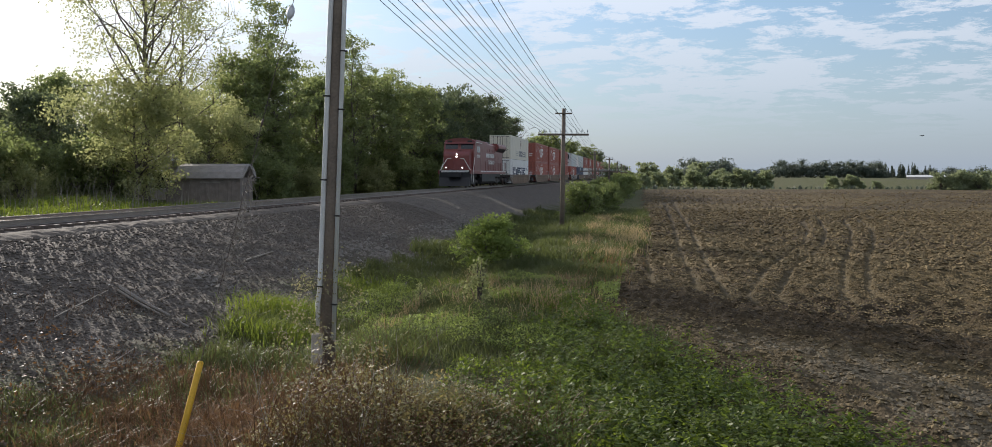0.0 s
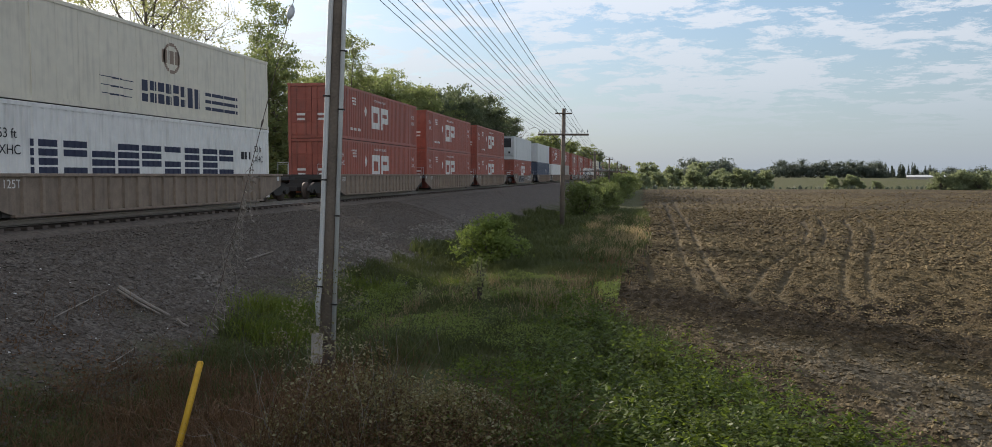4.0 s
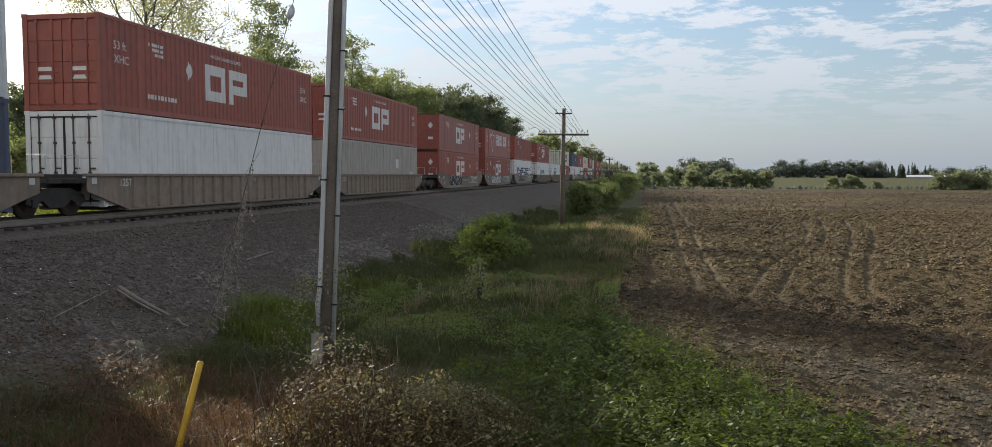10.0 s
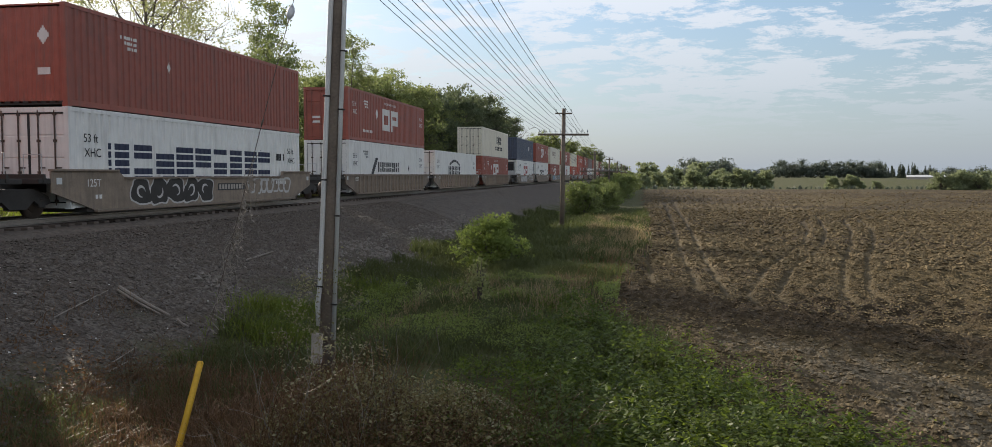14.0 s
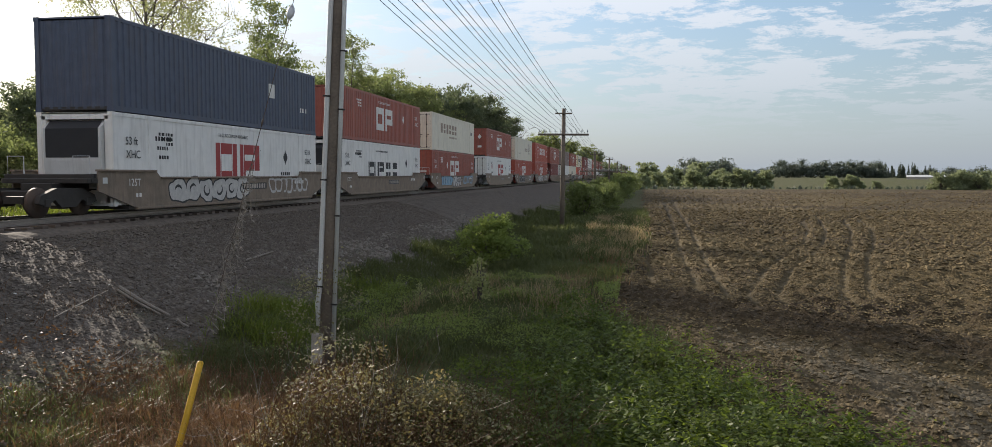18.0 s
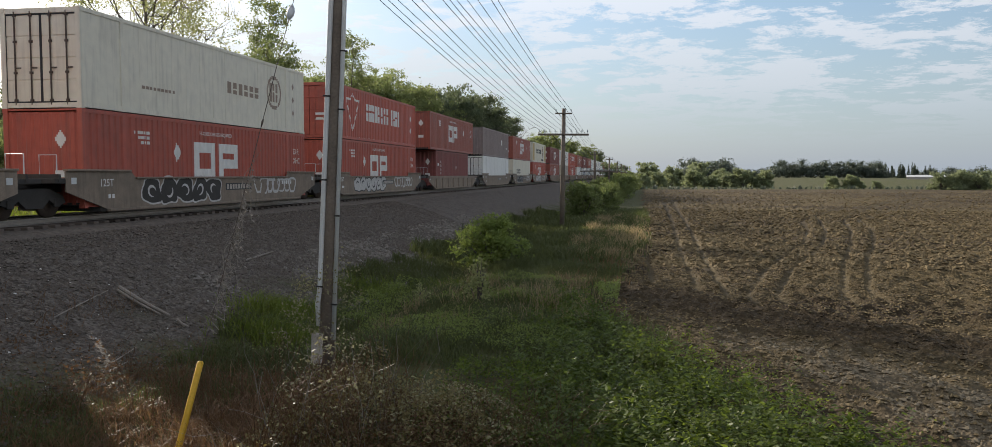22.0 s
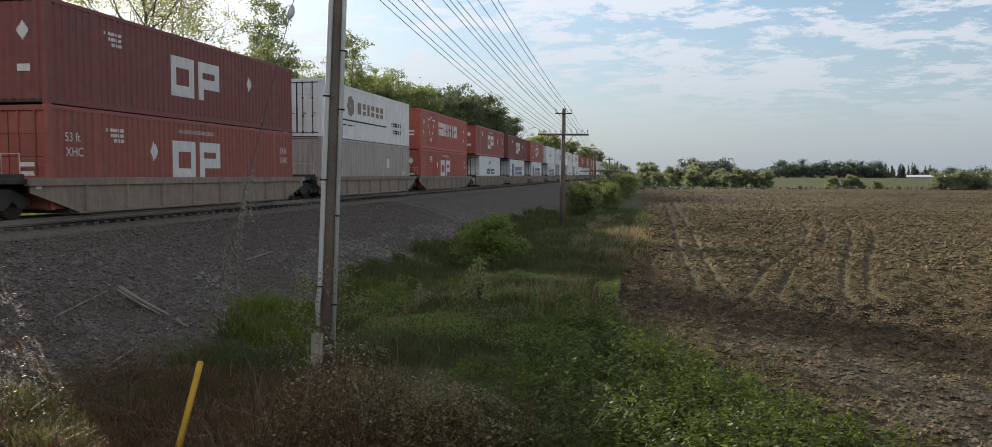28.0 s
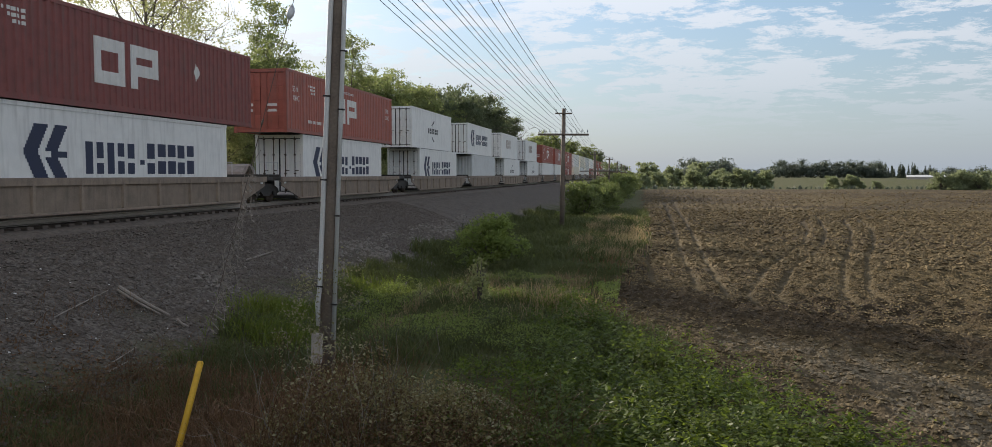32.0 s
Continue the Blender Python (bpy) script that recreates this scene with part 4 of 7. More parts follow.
def scrawl(seed, y0, y1, z0, z1, n):
    """Sprayed loops: ribbons that wander over the sheet."""
    r = random.Random(seed)
    out = []
    for i in range(n):
        cy, cz = y0 + (y1 - y0) * (i + 0.5) / n, (z0 + z1) / 2
        hw, hh = (y1 - y0) / n * r.uniform(0.45, 0.62), (z1 - z0) / 2 * r.uniform(0.75, 1)
        a0, a1 = r.uniform(0, 6.28), r.uniform(3.6, 6.6)
        lean, wd = r.uniform(-0.3, 0.3), r.uniform(0.035, 0.07)
        pts = []
        for k in range(17):
            a = a0 + a1 * k / 16
            pts.append((cy + hw * math.cos(a) * (1 + 0.25 * math.sin(3 * a)) + lean * hh * math.sin(a), cz + hh * math.sin(a + 0.4 * math.sin(2 * a))))
        out.append(ribbon(pts, [wd] * len(pts)))
    return out


def bubbles(seed, y0, y1, z0, z1, n):
    """Sprayed bubble shapes side by side: outline, filling and an inner stroke for each."""
    r = random.Random(seed)
    out = []
    for i in range(n):
        cy, cz = y0 + (y1 - y0) * (i + 0.5) / n, (z0 + z1) / 2 + r.uniform(-0.03, 0.03)
        hw, hh = (y1 - y0) / n * r.uniform(0.46, 0.56), (z1 - z0) / 2 * r.uniform(0.86, 1)
        p1, p2, lean = r.uniform(0, 6.28), r.uniform(0, 6.28), r.uniform(-0.25, 0.35)
        rim = []
        for k in range(28):
            a = 6.2832 * k / 28
            q = 1 + 0.10 * math.sin(3 * a + p1) + 0.06 * math.sin(5 * a + p2)
            sq = lambda v: math.copysign(abs(v) ** 0.7, v)
            rim.append((hw * q * sq(math.cos(a)) + lean * hh * math.sin(a), hh * min(1.08, q) * sq(math.sin(a))))
        sheets = []
        for g in (0.06, 0.0):
            sheets.append(B().add([(0, cy + y * (1 + g / hw), cz + z * (1 + g / hh)) for y, z in rim], [tuple(range(28))]))
        ph, sweep = r.uniform(0, 6.28), r.uniform(2.5, 5.2)
        pts = [(cy + hw * 0.42 * math.cos(ph + sweep * k / 9) + lean * hh * 0.4 * math.sin(ph + sweep * k / 9), cz + hh * 0.45 * math.sin(ph + sweep * k / 9)) for k in range(10)]
        out.append((sheets[0], sheets[1], ribbon(pts, [0.05 * math.sin(math.pi * (k + 0.5) / 10) for k in range(10)])))
    return out


def build_well(style, tail):
    """One platform of a well car: a deep trough slung between bogies."""
    ribbed = style in ("rib", "low")
    mat = M["well"] if ribbed else M["wellt"]
    lab = {"rib": "brown ribbed-side container well car", "low": "dark brown low ribbed-side well car", "tag": "brown smooth-side well car with sprayed scrawls",
           "tag2": "brown smooth-side well car with pale sprayed scrawls", "tagb": "brown smooth-side well car with a pale blue panel", "plain": "brown smooth-side well car"}[style]
    c = thing("well_car", lab, "rail car", "well cars of the train")
    top = 1.24 if style != "low" else 1.12
    w = 1.44
    L0, L1 = -0.95, 17.0
    for s in (-1, 1):
        a, d = sorted((s * w, s * (w - 0.05)))
        if ribbed:
            out = [(L0, 0.72), (L0 + 1.9, 0.15), (L1 - 1.9, 0.15), (L1, 0.72), (L1, top - 0.08), (L0, top - 0.08)]
        else:
            out = [(L0, 0.72), (L0 + 1.9, 0.15), (L1 - 1.9, 0.15), (L1, 0.72), (L1, top + 0.12), (14.0, top + 0.12), (13.75, top - 0.1), (2.3, top - 0.1), (2.0, top + 0.12), (L0, top + 0.12)]
        part("side_sheet", B().prism(out, "x", a, d), mat, c)
        a, d = sorted((s * (w + 0.07), s * (w - 0.1)))
        if ribbed:
            part("top_chord", B().box(a, d, L0 - 0.1, L1 + 0.1, top - (0.22 if style == "low" else 0.09), top, 0.012), mat, c)
            part("bottom_chord", B().box(a, d, L0 + 1.85, L1 - 1.85, 0.10, 0.18, 0.012), mat, c)
        else:
            part("top_chord", B().box(a, d, 2.3, 13.75, top - 0.16, top - 0.1, 0.01).box(a, d, L0, 2.02, top + 0.06, top + 0.12, 0.01).box(a, d, 13.98, L1, top + 0.06, top + 0.12, 0.01), mat, c)
            part("bottom_chord", B().box(a, d, L0 + 1.85, L1 - 1.85, 0.10, 0.19, 0.012), mat, c)
    if ribbed:
        rib = B().prism([(w, -0.07), (w + 0.075, -0.05), (w + 0.075, 0.05), (w, 0.07)], "z", 0.18, top - 0.09).mesh("rib", mat)
        count = 20 if style == "rib" else 8
        for i in range(count):
            ob = new("rib", rib)
            ob.parent = c
            ob.location = (0, 1.25 + i * 13.65 / (count - 1), 0)
    part("floor_beam", B().box(-w + 0.06, w - 0.06, 0.6, 15.5, 0.12, 0.232), M["steel"], c)
    ends = [(-1.75, 0.3)] + [(15.85, 17.9 if not tail else 18.6)]
    for a, d in ends:
        b = B().box(-w + 0.02, w - 0.02, a + 0.35, d, 0.95, 1.1, 0.02).box(-0.5, 0.5, a, d, 0.7, 0.96, 0.02)
        b.box(-w, w, a + 0.5 if a < 0 else d - 0.6, a + 0.6 if a < 0 else d - 0.5, 1.0, 1.22, 0.01)
        part("end_platform", b, M["steel"], c)
        y = a + 0.55 if a < 0 else d - 0.55
        for x in (-1.35, 1.35):
            part("grab_iron", B().tube([(x, y, 1.0), (x, y, 1.75), (x * 0.6, y, 1.75), (x * 0.6, y, 1.1)], 0.018, 5), M["galv"], c, "thin steel grab iron")
    build_truck(c, -1.78)
    if tail:
        build_truck(c, 17.5)
        part("coupler", B().box(-0.12, 0.12, 18.5, 19.9, 0.62, 0.86, 0.02), M["steel"], c)
    if style in ("tag", "tag2", "tagb"):
        y0, y1, n, seed = {"tag": (2.7, 7.7, 5, 3), "tag2": (2.9, 8.6, 6, 8), "tagb": (6.6, 9.6, 4, 5)}[style]
        for k, (back, fill, cut) in enumerate(bubbles(seed, y0, y1, 0.25, 1.1, n)):
            x = w + 0.003 + 0.0012 * k
            part("sprayed_letter", fill, M["steel"] if style == "tag" else M["tagpale"], c, "sprayed bubble shape").location.x = x + 0.002
            part("spray_outline", back, M["tagpale"] if style == "tag" else M["black"], c, "sprayed outline").location.x = x
            part("spray_shadow", cut, M["tagpale"] if style == "tag" else M["black"], c, "sprayed inner stroke").location.x = x + 0.004
        for k, b in enumerate(scrawl(seed + 1, 10.6, 14.6, 0.42, 1.08, 7)):
            part("sprayed_loop", b, M["markb"] if style == "tagb" else M["tagpale"], c, "pale sprayed loop").location.x = w + 0.004 + 0.001 * k
    if style == "tagb":
        # a broad sprayed field of pale blue with ragged edges, pale strokes and a dark outline
        rim = []
        for k in range(56):
            a = 6.2832 * k / 56
            q = 1 + 0.07 * math.sin(5 * a + 1) + 0.05 * math.sin(11 * a) + 0.03 * math.sin(17 * a + 2)
            rim.append((4.3 + 1.9 * q * math.copysign(abs(math.cos(a)) ** 0.45, math.cos(a)), min(1.12, 0.74 + 0.37 * q * math.copysign(abs(math.sin(a)) ** 0.4, math.sin(a)))))
        part("spray_outline", B().add([(w + 0.002, 4.3 + (y - 4.3) * 1.03, min(1.13, 0.74 + (z - 0.74) * 1.07)) for y, z in rim], [tuple(range(56))]), M["black"], c, "dark sprayed outline")
        part("painted_panel", B().add([(w + 0.006, y, z) for y, z in rim], [tuple(range(56))]), M["markb"], c, "pale blue sprayed field")
        for k in range(7):
            y = 2.9 + k * 0.42
            part("spray_stroke", ribbon([(y, 1.05), (y + 0.06 * math.sin(k * 2), 0.85), (y + 0.16 * math.cos(k), 0.6), (y + 0.1, 0.44)], [0.02, 0.05, 0.05, 0.015]), M["tagpale"] if k % 2 else M["markn"], c, "sprayed stroke").location.x = w + 0.009
    if style != "low":
        letter(c, "125T", 0.32, w, 0.55 if ribbed else 0.5, 0.86, "markw")
    if not ribbed:
        b = B()
        painted(b, [(0, w), (16, w)], bars(8.2, 10.2, 0.66, 0.84, 9, 3), 0.006)
        part("number_panel", B().box(w + 0.010, w + 0.013, 8.1, 10.25, 0.62, 0.88), M["black"], c, "dark painted number panel")
        ob = part("stencil", b, M["faint"], c, "pale car-number bars")
        ob["kind"], ob.location.x = "stuff", 0.009
        b = B()
        painted(b, [(0, w), (16, w)], bars(0.9, 1.25, 0.5, 0.62, 2, 3) + bars(13.2, 14.3, 0.8, 0.95, 5, 4), 0.006)
        part("stencil", b, M["markw"], c, "white stencil bars")["kind"] = "stuff"
    for y in (-0.75, 16.6):
        part("end_plate", B().box(w + 0.002, w + 0.012, y, y + 0.22, top - 0.3, top - 0.12), M["silver"], c, "small pale plate")
    return c


def put_well(style, y, tail):
    key = (style, tail)
    c = copy_thing(made_wells[key], Matrix.Identity(4)) if key in made_wells else made_wells.setdefault(key, build_well(style, tail))
    return ride(c, y, 0.0)


# place along the track of each platform's leading container end, well style, last platform of its car, lower and upper container
CONSIST = [
    (-86.2, "rib", 1, "fast", "road"), (-62.1, "rib", 0, "cp", "cp"), (-43.1, "rib", 0, "cp", "cp"), (-23.8, "rib", 1, "cp", "cp"),
    (0.3, "tag", 1, "cp", "reef"),
    (23.8, "rib", 0, "bluec", "greyw"), (43.7, "rib", 0, "whitec", "cp"), (63.1, "rib", 1, "warmr", "cp"),
    (86.0, "tag", 0, "cpp", "cps"), (105.7, "tag2", 0, "cp", "tire"), (125.6, "tag", 1, "fast", "redr"),
    (148.5, "rib", 0, "action", "cp"), (168.0, "rib", 0, "national", None), (187.6, "rib", 1, "cp", "axsun"),
    (211.0, "tag2", 0, "cpkc", "bluec"), (230.7, "plain", 0, "cpkcw", "cpp"), (250.5, "tagb", 1, "cp", "clarke"),
    (273.2, "plain", 0, "cpkcd", "cpp"), (293.0, "tag", 0, "cpo", "vitran"), (312.9, "tag2", 1, "cpo", "tireo"),
    (333.3, "low", 1, "dark", "cpp"),
    (354.7, "plain", 0, "whitec", "greyr"), (374.5, "tag", 0, "quik", "cpp"), (393.6, "tag2", 1, "cpo", "giant"),
    (416.7, "low", 0, "cp", "cpx"), (436.4, "low", 0, "warmr", "galaxy"), (455.6, "low", 1, "cpo", "tireo"),
    (476.3, "low", 0, "cma", "cpp"), (496.0, "low", 0, "lloyd", "cpx"), (515.7, "low", 1, "lloyd", "cp"),
    (537.0, "low", 1, "lloyd", "mono"), (556.2, "low", 1, "silv40", "lloyd"), (574.9, "low", 1, "mono", "word40"), (594.9, "low", 1, "mono", "word40"),
    (614.0, "rib", 0, "whitec", "cp"), (633.8, "rib", 0, "whitec", "cps"), (653.5, "rib", 1, "cp", "cp"),
    (676.0, "tag", 0, "creamc", "whitec"), (695.8, "tag", 0, "whitec", "creamc"), (715.5, "tag", 1, "whitec", "greyw"),
    (738.0, "rib", 0, "cp", "whitec"), (757.8, "rib", 0, "whitec", "cp"), (777.5, "rib", 1, "cp", "cp"),
    (800.0, "rib", 0, "warmr", "cp"), (819.8, "rib", 0, "cp", "greyw"), (839.5, "rib", 1, "cp", "cp"),
    (862.0, "rib", 0, "cp", "cp"), (881.8, "rib", 0, "whitec", "cp"), (901.5, "rib", 1, "cp", "cp"),
]
for y, style, tail, low, high in CONSIST:
    put_well(style, y, tail)
    put_container(low, y, 0)
    if high:
        put_container(high, y, 1)


def build_locomotive():
    c = thing("diesel_locomotive", "red diesel locomotive with lit headlights and silver handrails", "locomotive")
    R, K = M["locor"], M["black"]
    part("deck", B().box(-1.5, 1.5, 1.75, 22.3, 1.42, 1.6, 0.02).box(-0.6, 0.6, 0.9, 22.1, 1.0, 1.42), K, c)
    part("side_sill", B().box(1.47, 1.55, 1.2, 21.2, 1.28, 1.62, 0.01), R, c)
    part("side_sill", B().box(-1.55, -1.47, 1.2, 21.2, 1.28, 1.62, 0.01), R, c)
    for i in range(10):
        part("sill_stripe", B().box(1.552, 1.556, 6.2 + i * 1.52, 7.6 + i * 1.52, 1.5, 1.6), M["markw"], c, "white sill stripe")
    part("pilot", B().box(-1.5, 1.5, 1.5, 1.75, 0.55, 1.6, 0.03), K, c)
    part("plow", B().prism([(1.05, 0.15), (1.6, 0.15), (1.6, 0.95), (1.4, 0.95)], "x", -1.45, 1.45), K, c, "black snow plow blade")
    part("nose", B().prism([(2.12, 1.6), (2.2, 3.0), (2.32, 3.2), (2.7, 3.42), (3.4, 3.58), (3.4, 1.6)], "x", -1.25, 1.25), R, c, "red nose")
    part("cab", B().prism([(3.3, 1.6), (3.2, 3.3), (3.65, 4.25), (4.1, 4.55), (6.5, 4.55), (6.5, 1.6)], "x", -1.5, 1.5), R, c, "red cab")
    part("cab_roof", B().prism([(-1.52, 4.3), (-1.15, 4.58), (-0.6, 4.68), (0.6, 4.68), (1.15, 4.58), (1.52, 4.3), (1.45, 4.22), (-1.45, 4.22)], "y", 3.78, 6.55), R, c, "red cab roof")
    part("visor", B().prism([(3.42, 4.12), (3.72, 4.32), (3.72, 4.36), (3.40, 4.16)], "x", -1.4, 1.4), R, c, "sun-bleached window visor")
    for s in (-1, 1):
        a, d = sorted((s * 1.52, s * 1.6))
        # white strips stand in for sunlight on the edges of the cab roof
        part("cab_gutter", B().box(a, d, 3.9, 6.5, 4.26, 4.31), M["markw"], c, "white strip for the sunlit roof edge")
        part("cab_door", B().box(min(s * 1.5, s * 1.52), max(s * 1.5, s * 1.52), 6.05, 6.48, 1.75, 3.95, 0.008), R, c)
    part("nose_door", B().box(-0.95, -0.3, 2.08, 2.13, 1.72, 2.8, 0.01), R, c)
    part("horn_cover", B().box(-0.3, 0.3, 5.2, 5.9, 4.66, 4.82, 0.03), K, c)
    for x in (-0.95, 0.2):
        part("wiper", B().tube([(x, 3.5, 4.08), (x + 0.35, 3.33, 3.72)], 0.012, 5), K, c)
    for a, d in ((-1.35, -0.15), (0.15, 1.35)):
        part("windscreen", B().prism([(3.36, 3.66), (3.56, 4.1), (3.54, 4.11), (3.34, 3.67)], "x", a, d), M["glass"], c, "dark windscreen")
    for s in (-1, 1):
        a, d = sorted((s * 1.5, s * 1.515))
        part("side_window", B().box(a, d, 4.5, 5.2, 3.35, 3.95, 0.005), M["glass"], c, "dark cab side window")
        part("side_window", B().box(a, d, 5.3, 5.95, 3.35, 3.95, 0.005), M["glass"], c, "dark cab side window")
        part("number_board", B().box(min(s * 0.75, s * 1.2), max(s * 0.75, s * 1.2), 3.6, 3.7, 4.28, 4.46), M["markk"], c)
    part("long_hood", B().prism([(-1.15, 1.6), (-1.15, 4.32), (-0.9, 4.52), (0.9, 4.52), (1.15, 4.32), (1.15, 1.6)], "y", 6.5, 21.2), R, c, "red engine hood")
    part("equipment_cabinet", B().box(0.02, 1.2, 6.5, 11.7, 1.6, 4.58, 0.05), R, c)
    part("equipment_cabinet", B().box(-1.2, -0.02, 6.5, 11.7, 1.6, 4.58, 0.05), R, c)
    part("radiator", B().prism([(-1.17, 3.72), (-1.52, 4.12), (-1.52, 4.4), (-1.3, 4.62), (1.3, 4.62), (1.52, 4.4), (1.52, 4.12), (1.17, 3.72)], "y", 16.6, 22.0), R, c, "dull red overhanging radiator")
    for s in (-1, 1):
        for k in range(6):
            y = 16.8 + k * 0.86
            part("radiator_grille", B().prism([(s * 1.20, 3.77), (s * 1.50, 4.11), (s * 1.515, 4.10), (s * 1.215, 3.755)], "y", y, y + 0.76), K, c, "dark radiator grille")
    for i in range(9):
        y = 11.9 + i * 0.98
        part("hood_door", B().box(1.15, 1.172, y, y + 0.9, 1.75, 3.3, 0.008), R, c)
        if y < 16:
            part("hood_vent", B().box(1.15, 1.18, y + 0.1, y + 0.8, 3.62, 3.95, 0.01), R, c)
    for y in (18.0, 20.3):
        part("roof_fan", B().tube([(0, y, 4.5), (0, y, 4.58)], 0.9, 18), K, c)
    part("exhaust", B().box(-0.6, 0.6, 14.0, 15.7, 4.3, 4.74, 0.03), K, c)
    part("fuel_tank", B().prism([(-1.25, 0.32), (-1.42, 0.55), (-1.42, 1.4), (1.42, 1.4), (1.42, 0.55), (1.25, 0.32)], "y", 7.4, 14.9), K, c, "black fuel tank")
    for y in (4.6, 17.8):
        build_truck(c, y, 3, 1.9, 0.53)
        part("traction_motors", B().box(-0.6, 0.6, y - 2.5, y + 2.5, 0.22, 0.95, 0.05), K, c, "black motor casings between the wheels")
        part("brake_rigging", B().box(-1.0, 1.0, y - 2.75, y + 2.75, 0.95, 1.3, 0.04), K, c)
    for s in (-1, 1):
        part("air_reservoir", B().tube([(s * 1.2, 6.95, 1.05), (s * 1.2, 7.0, 1.05), (s * 1.2, 15.4, 1.05), (s * 1.2, 15.45, 1.05)], [0.1, 0.2, 0.2, 0.1], 12), K, c, "black air reservoir", True)
    for x, y, z, r in ((0.0, 2.16, 3.12, 0.06), (0.0, 2.14, 2.9, 0.06), (-0.9, 1.62, 1.88, 0.05), (0.68, 1.62, 1.88, 0.05)):
        part("headlight", B().tube([(x, y, z), (x, y + 0.14, z)], r, 14), M["lamp"], c, "lit white headlight")
        part("lamp_ring", B().tube([(x, y + 0.03, z), (x, y + 0.2, z)], r + 0.04, 14), K, c)
    rails = [[(s * 1.5, 1.62, 0.7), (s * 1.52, 1.62, 1.45), (s * 1.45, 1.64, 1.62), (s * 0.85, 1.72, 2.62), (s * 0.78, 1.73, 2.72), (s * 0.4, 1.75, 2.74)] for s in (-1, 1)]
    rails += [[(s * 1.54, 2.45, 0.5), (s * 1.56, 2.45, 1.65), (s * 1.55, 2.55, 1.78), (s * 1.5, 3.1, 2.32), (s * 1.5, 3.15, 2.45), (s * 1.5, 3.15, 2.85)] for s in (-1, 1)]
    rails += [[(-1.3, 1.6, 1.62), (1.3, 1.6, 1.62)], [(1.52, 8.7, 2.55), (1.52, 21.2, 2.55), (1.52, 21.5, 1.5)], [(-1.52, 8.7, 2.55), (-1.52, 21.2, 2.55), (-1.52, 21.5, 1.5)]]
    for pts in rails:
        part("handrail", B().tube(pts, 0.028, 6), R if pts[0][1] > 8 else M["markw"], c, "long red handrail" if pts[0][1] > 8 else "pale handrail")
    for i in range(9):
        part("stanchion", B().tube([(1.52, 8.8 + i * 1.5, 1.6), (1.52, 8.8 + i * 1.5, 2.55)], 0.02, 5), R, c)
    for r in bars(4.35, 6.1, 2.85, 3.15, 4, 3):
        part("number_bar", painted(B(), [(0, 1.505), (22, 1.505)], [r]), M["markw"], c, "white bar in place of a digit")
    for r in bars(10.9, 15.7, 3.0, 3.42, 8, 3) + bars(12.2, 15.7, 2.3, 2.72, 7, 4):
        part("name_block", painted(B(), [(0, 1.205), (22, 1.205)], [r], 0.0), M["markw"], c, "white block of a name")
    part("nose_stripe", B().box(-1.3, 1.3, 1.49, 1.498, 1.45, 1.52), M["markw"], c, "white stripe")
    part("step", B().box(1.2, 1.5, 1.75, 2.35, 0.45, 0.5).box(1.2, 1.5, 1.75, 2.35, 0.8, 0.85).box(1.2, 1.5, 1.75, 2.35, 1.12, 1.17), K, c)
    part("step", B().box(-1.5, -1.2, 1.75, 2.35, 0.45, 0.5).box(-1.5, -1.2, 1.75, 2.35, 0.8, 0.85).box(-1.5, -1.2, 1.75, 2.35, 1.12, 1.17), K, c)
    part("horn", B().tube([(0.3, 12.9, 4.3), (0.3, 12.9, 4.6)], 0.03, 6).tube([(0.3, 12.6, 4.62), (0.3, 13.2, 4.62)], 0.07, 8).tube([(0.5, 12.7, 4.55), (0.5, 13.1, 4.55)], 0.06, 8), K, c)
    return c


ride(build_locomotive(), -112.7)

# ================= poles and wires =================
POLE_X, POLE_Z = -4.85, 0.0


def gz(x, y):
    return float(ground_z(np.array([x]), np.array([y]))[0])


def build_line_pole(y, lean=0.0, top_z=7.35, arm_z=5.78):
    p = thing("telegraph_pole", "weathered wooden telegraph pole with a ten-pin cross-arm", "utility pole", "poles of the wire line", m=pose(POLE_X, y, gz(POLE_X, y) - 0.02, 0, lean, 0))
    part("post", B().tube([(0, 0, -0.3), (0, 0, 3.5), (0, 0, top_z)], [0.15, 0.135, 0.11], 10), M["pole"], p, smooth=True)
    arm = part("cross_arm", B().box(-1.53, 1.53, -0.19, -0.09, arm_z - 0.06, arm_z + 0.06, 0.01), M["pole"], p)
    top = part("top_arm", B().box(-0.5, 0.5, -0.17, -0.1, top_z - 0.35, top_z - 0.26, 0.01), M["pole"], p)
    for i in range(10):
        x = -1.45 + i * 0.322
        part("insulator", B().tube([(x, -0.14, arm_z + k) for k in (0.06, 0.17, 0.18, 0.28, 0.3)], [0.015, 0.015, 0.045, 0.035, 0.015], 7), M["insul"], arm, "small pale insulator")
    for x in (-0.45, 0.45):
        part("insulator", B().tube([(x, -0.14, top_z - k) for k in (0.26, 0.17, 0.16, 0.05)], [0.015, 0.015, 0.05, 0.03], 7), M["insul"], top, "small pale insulator")
    for s in (-1, 1):
        part("brace", B().tube([(s * 0.1, -0.13, arm_z - 0.68), (s * 0.62, -0.15, arm_z - 0.06)], 0.018, 5), M["steel"], p, "thin steel brace")
    return p


POLES_Y = [51.0 + 35.5 * i for i in range(9)]
for i, y in enumerate(POLES_Y):
    build_line_pole(y, (0.7, -0.5, 0.4, 0.9, -0.7, 0.3, 0.5, -0.3, 0.2)[i], *((7.35, 5.78) if i == 0 else (5.85, 3.85)))

NEAR_Y = 12.6


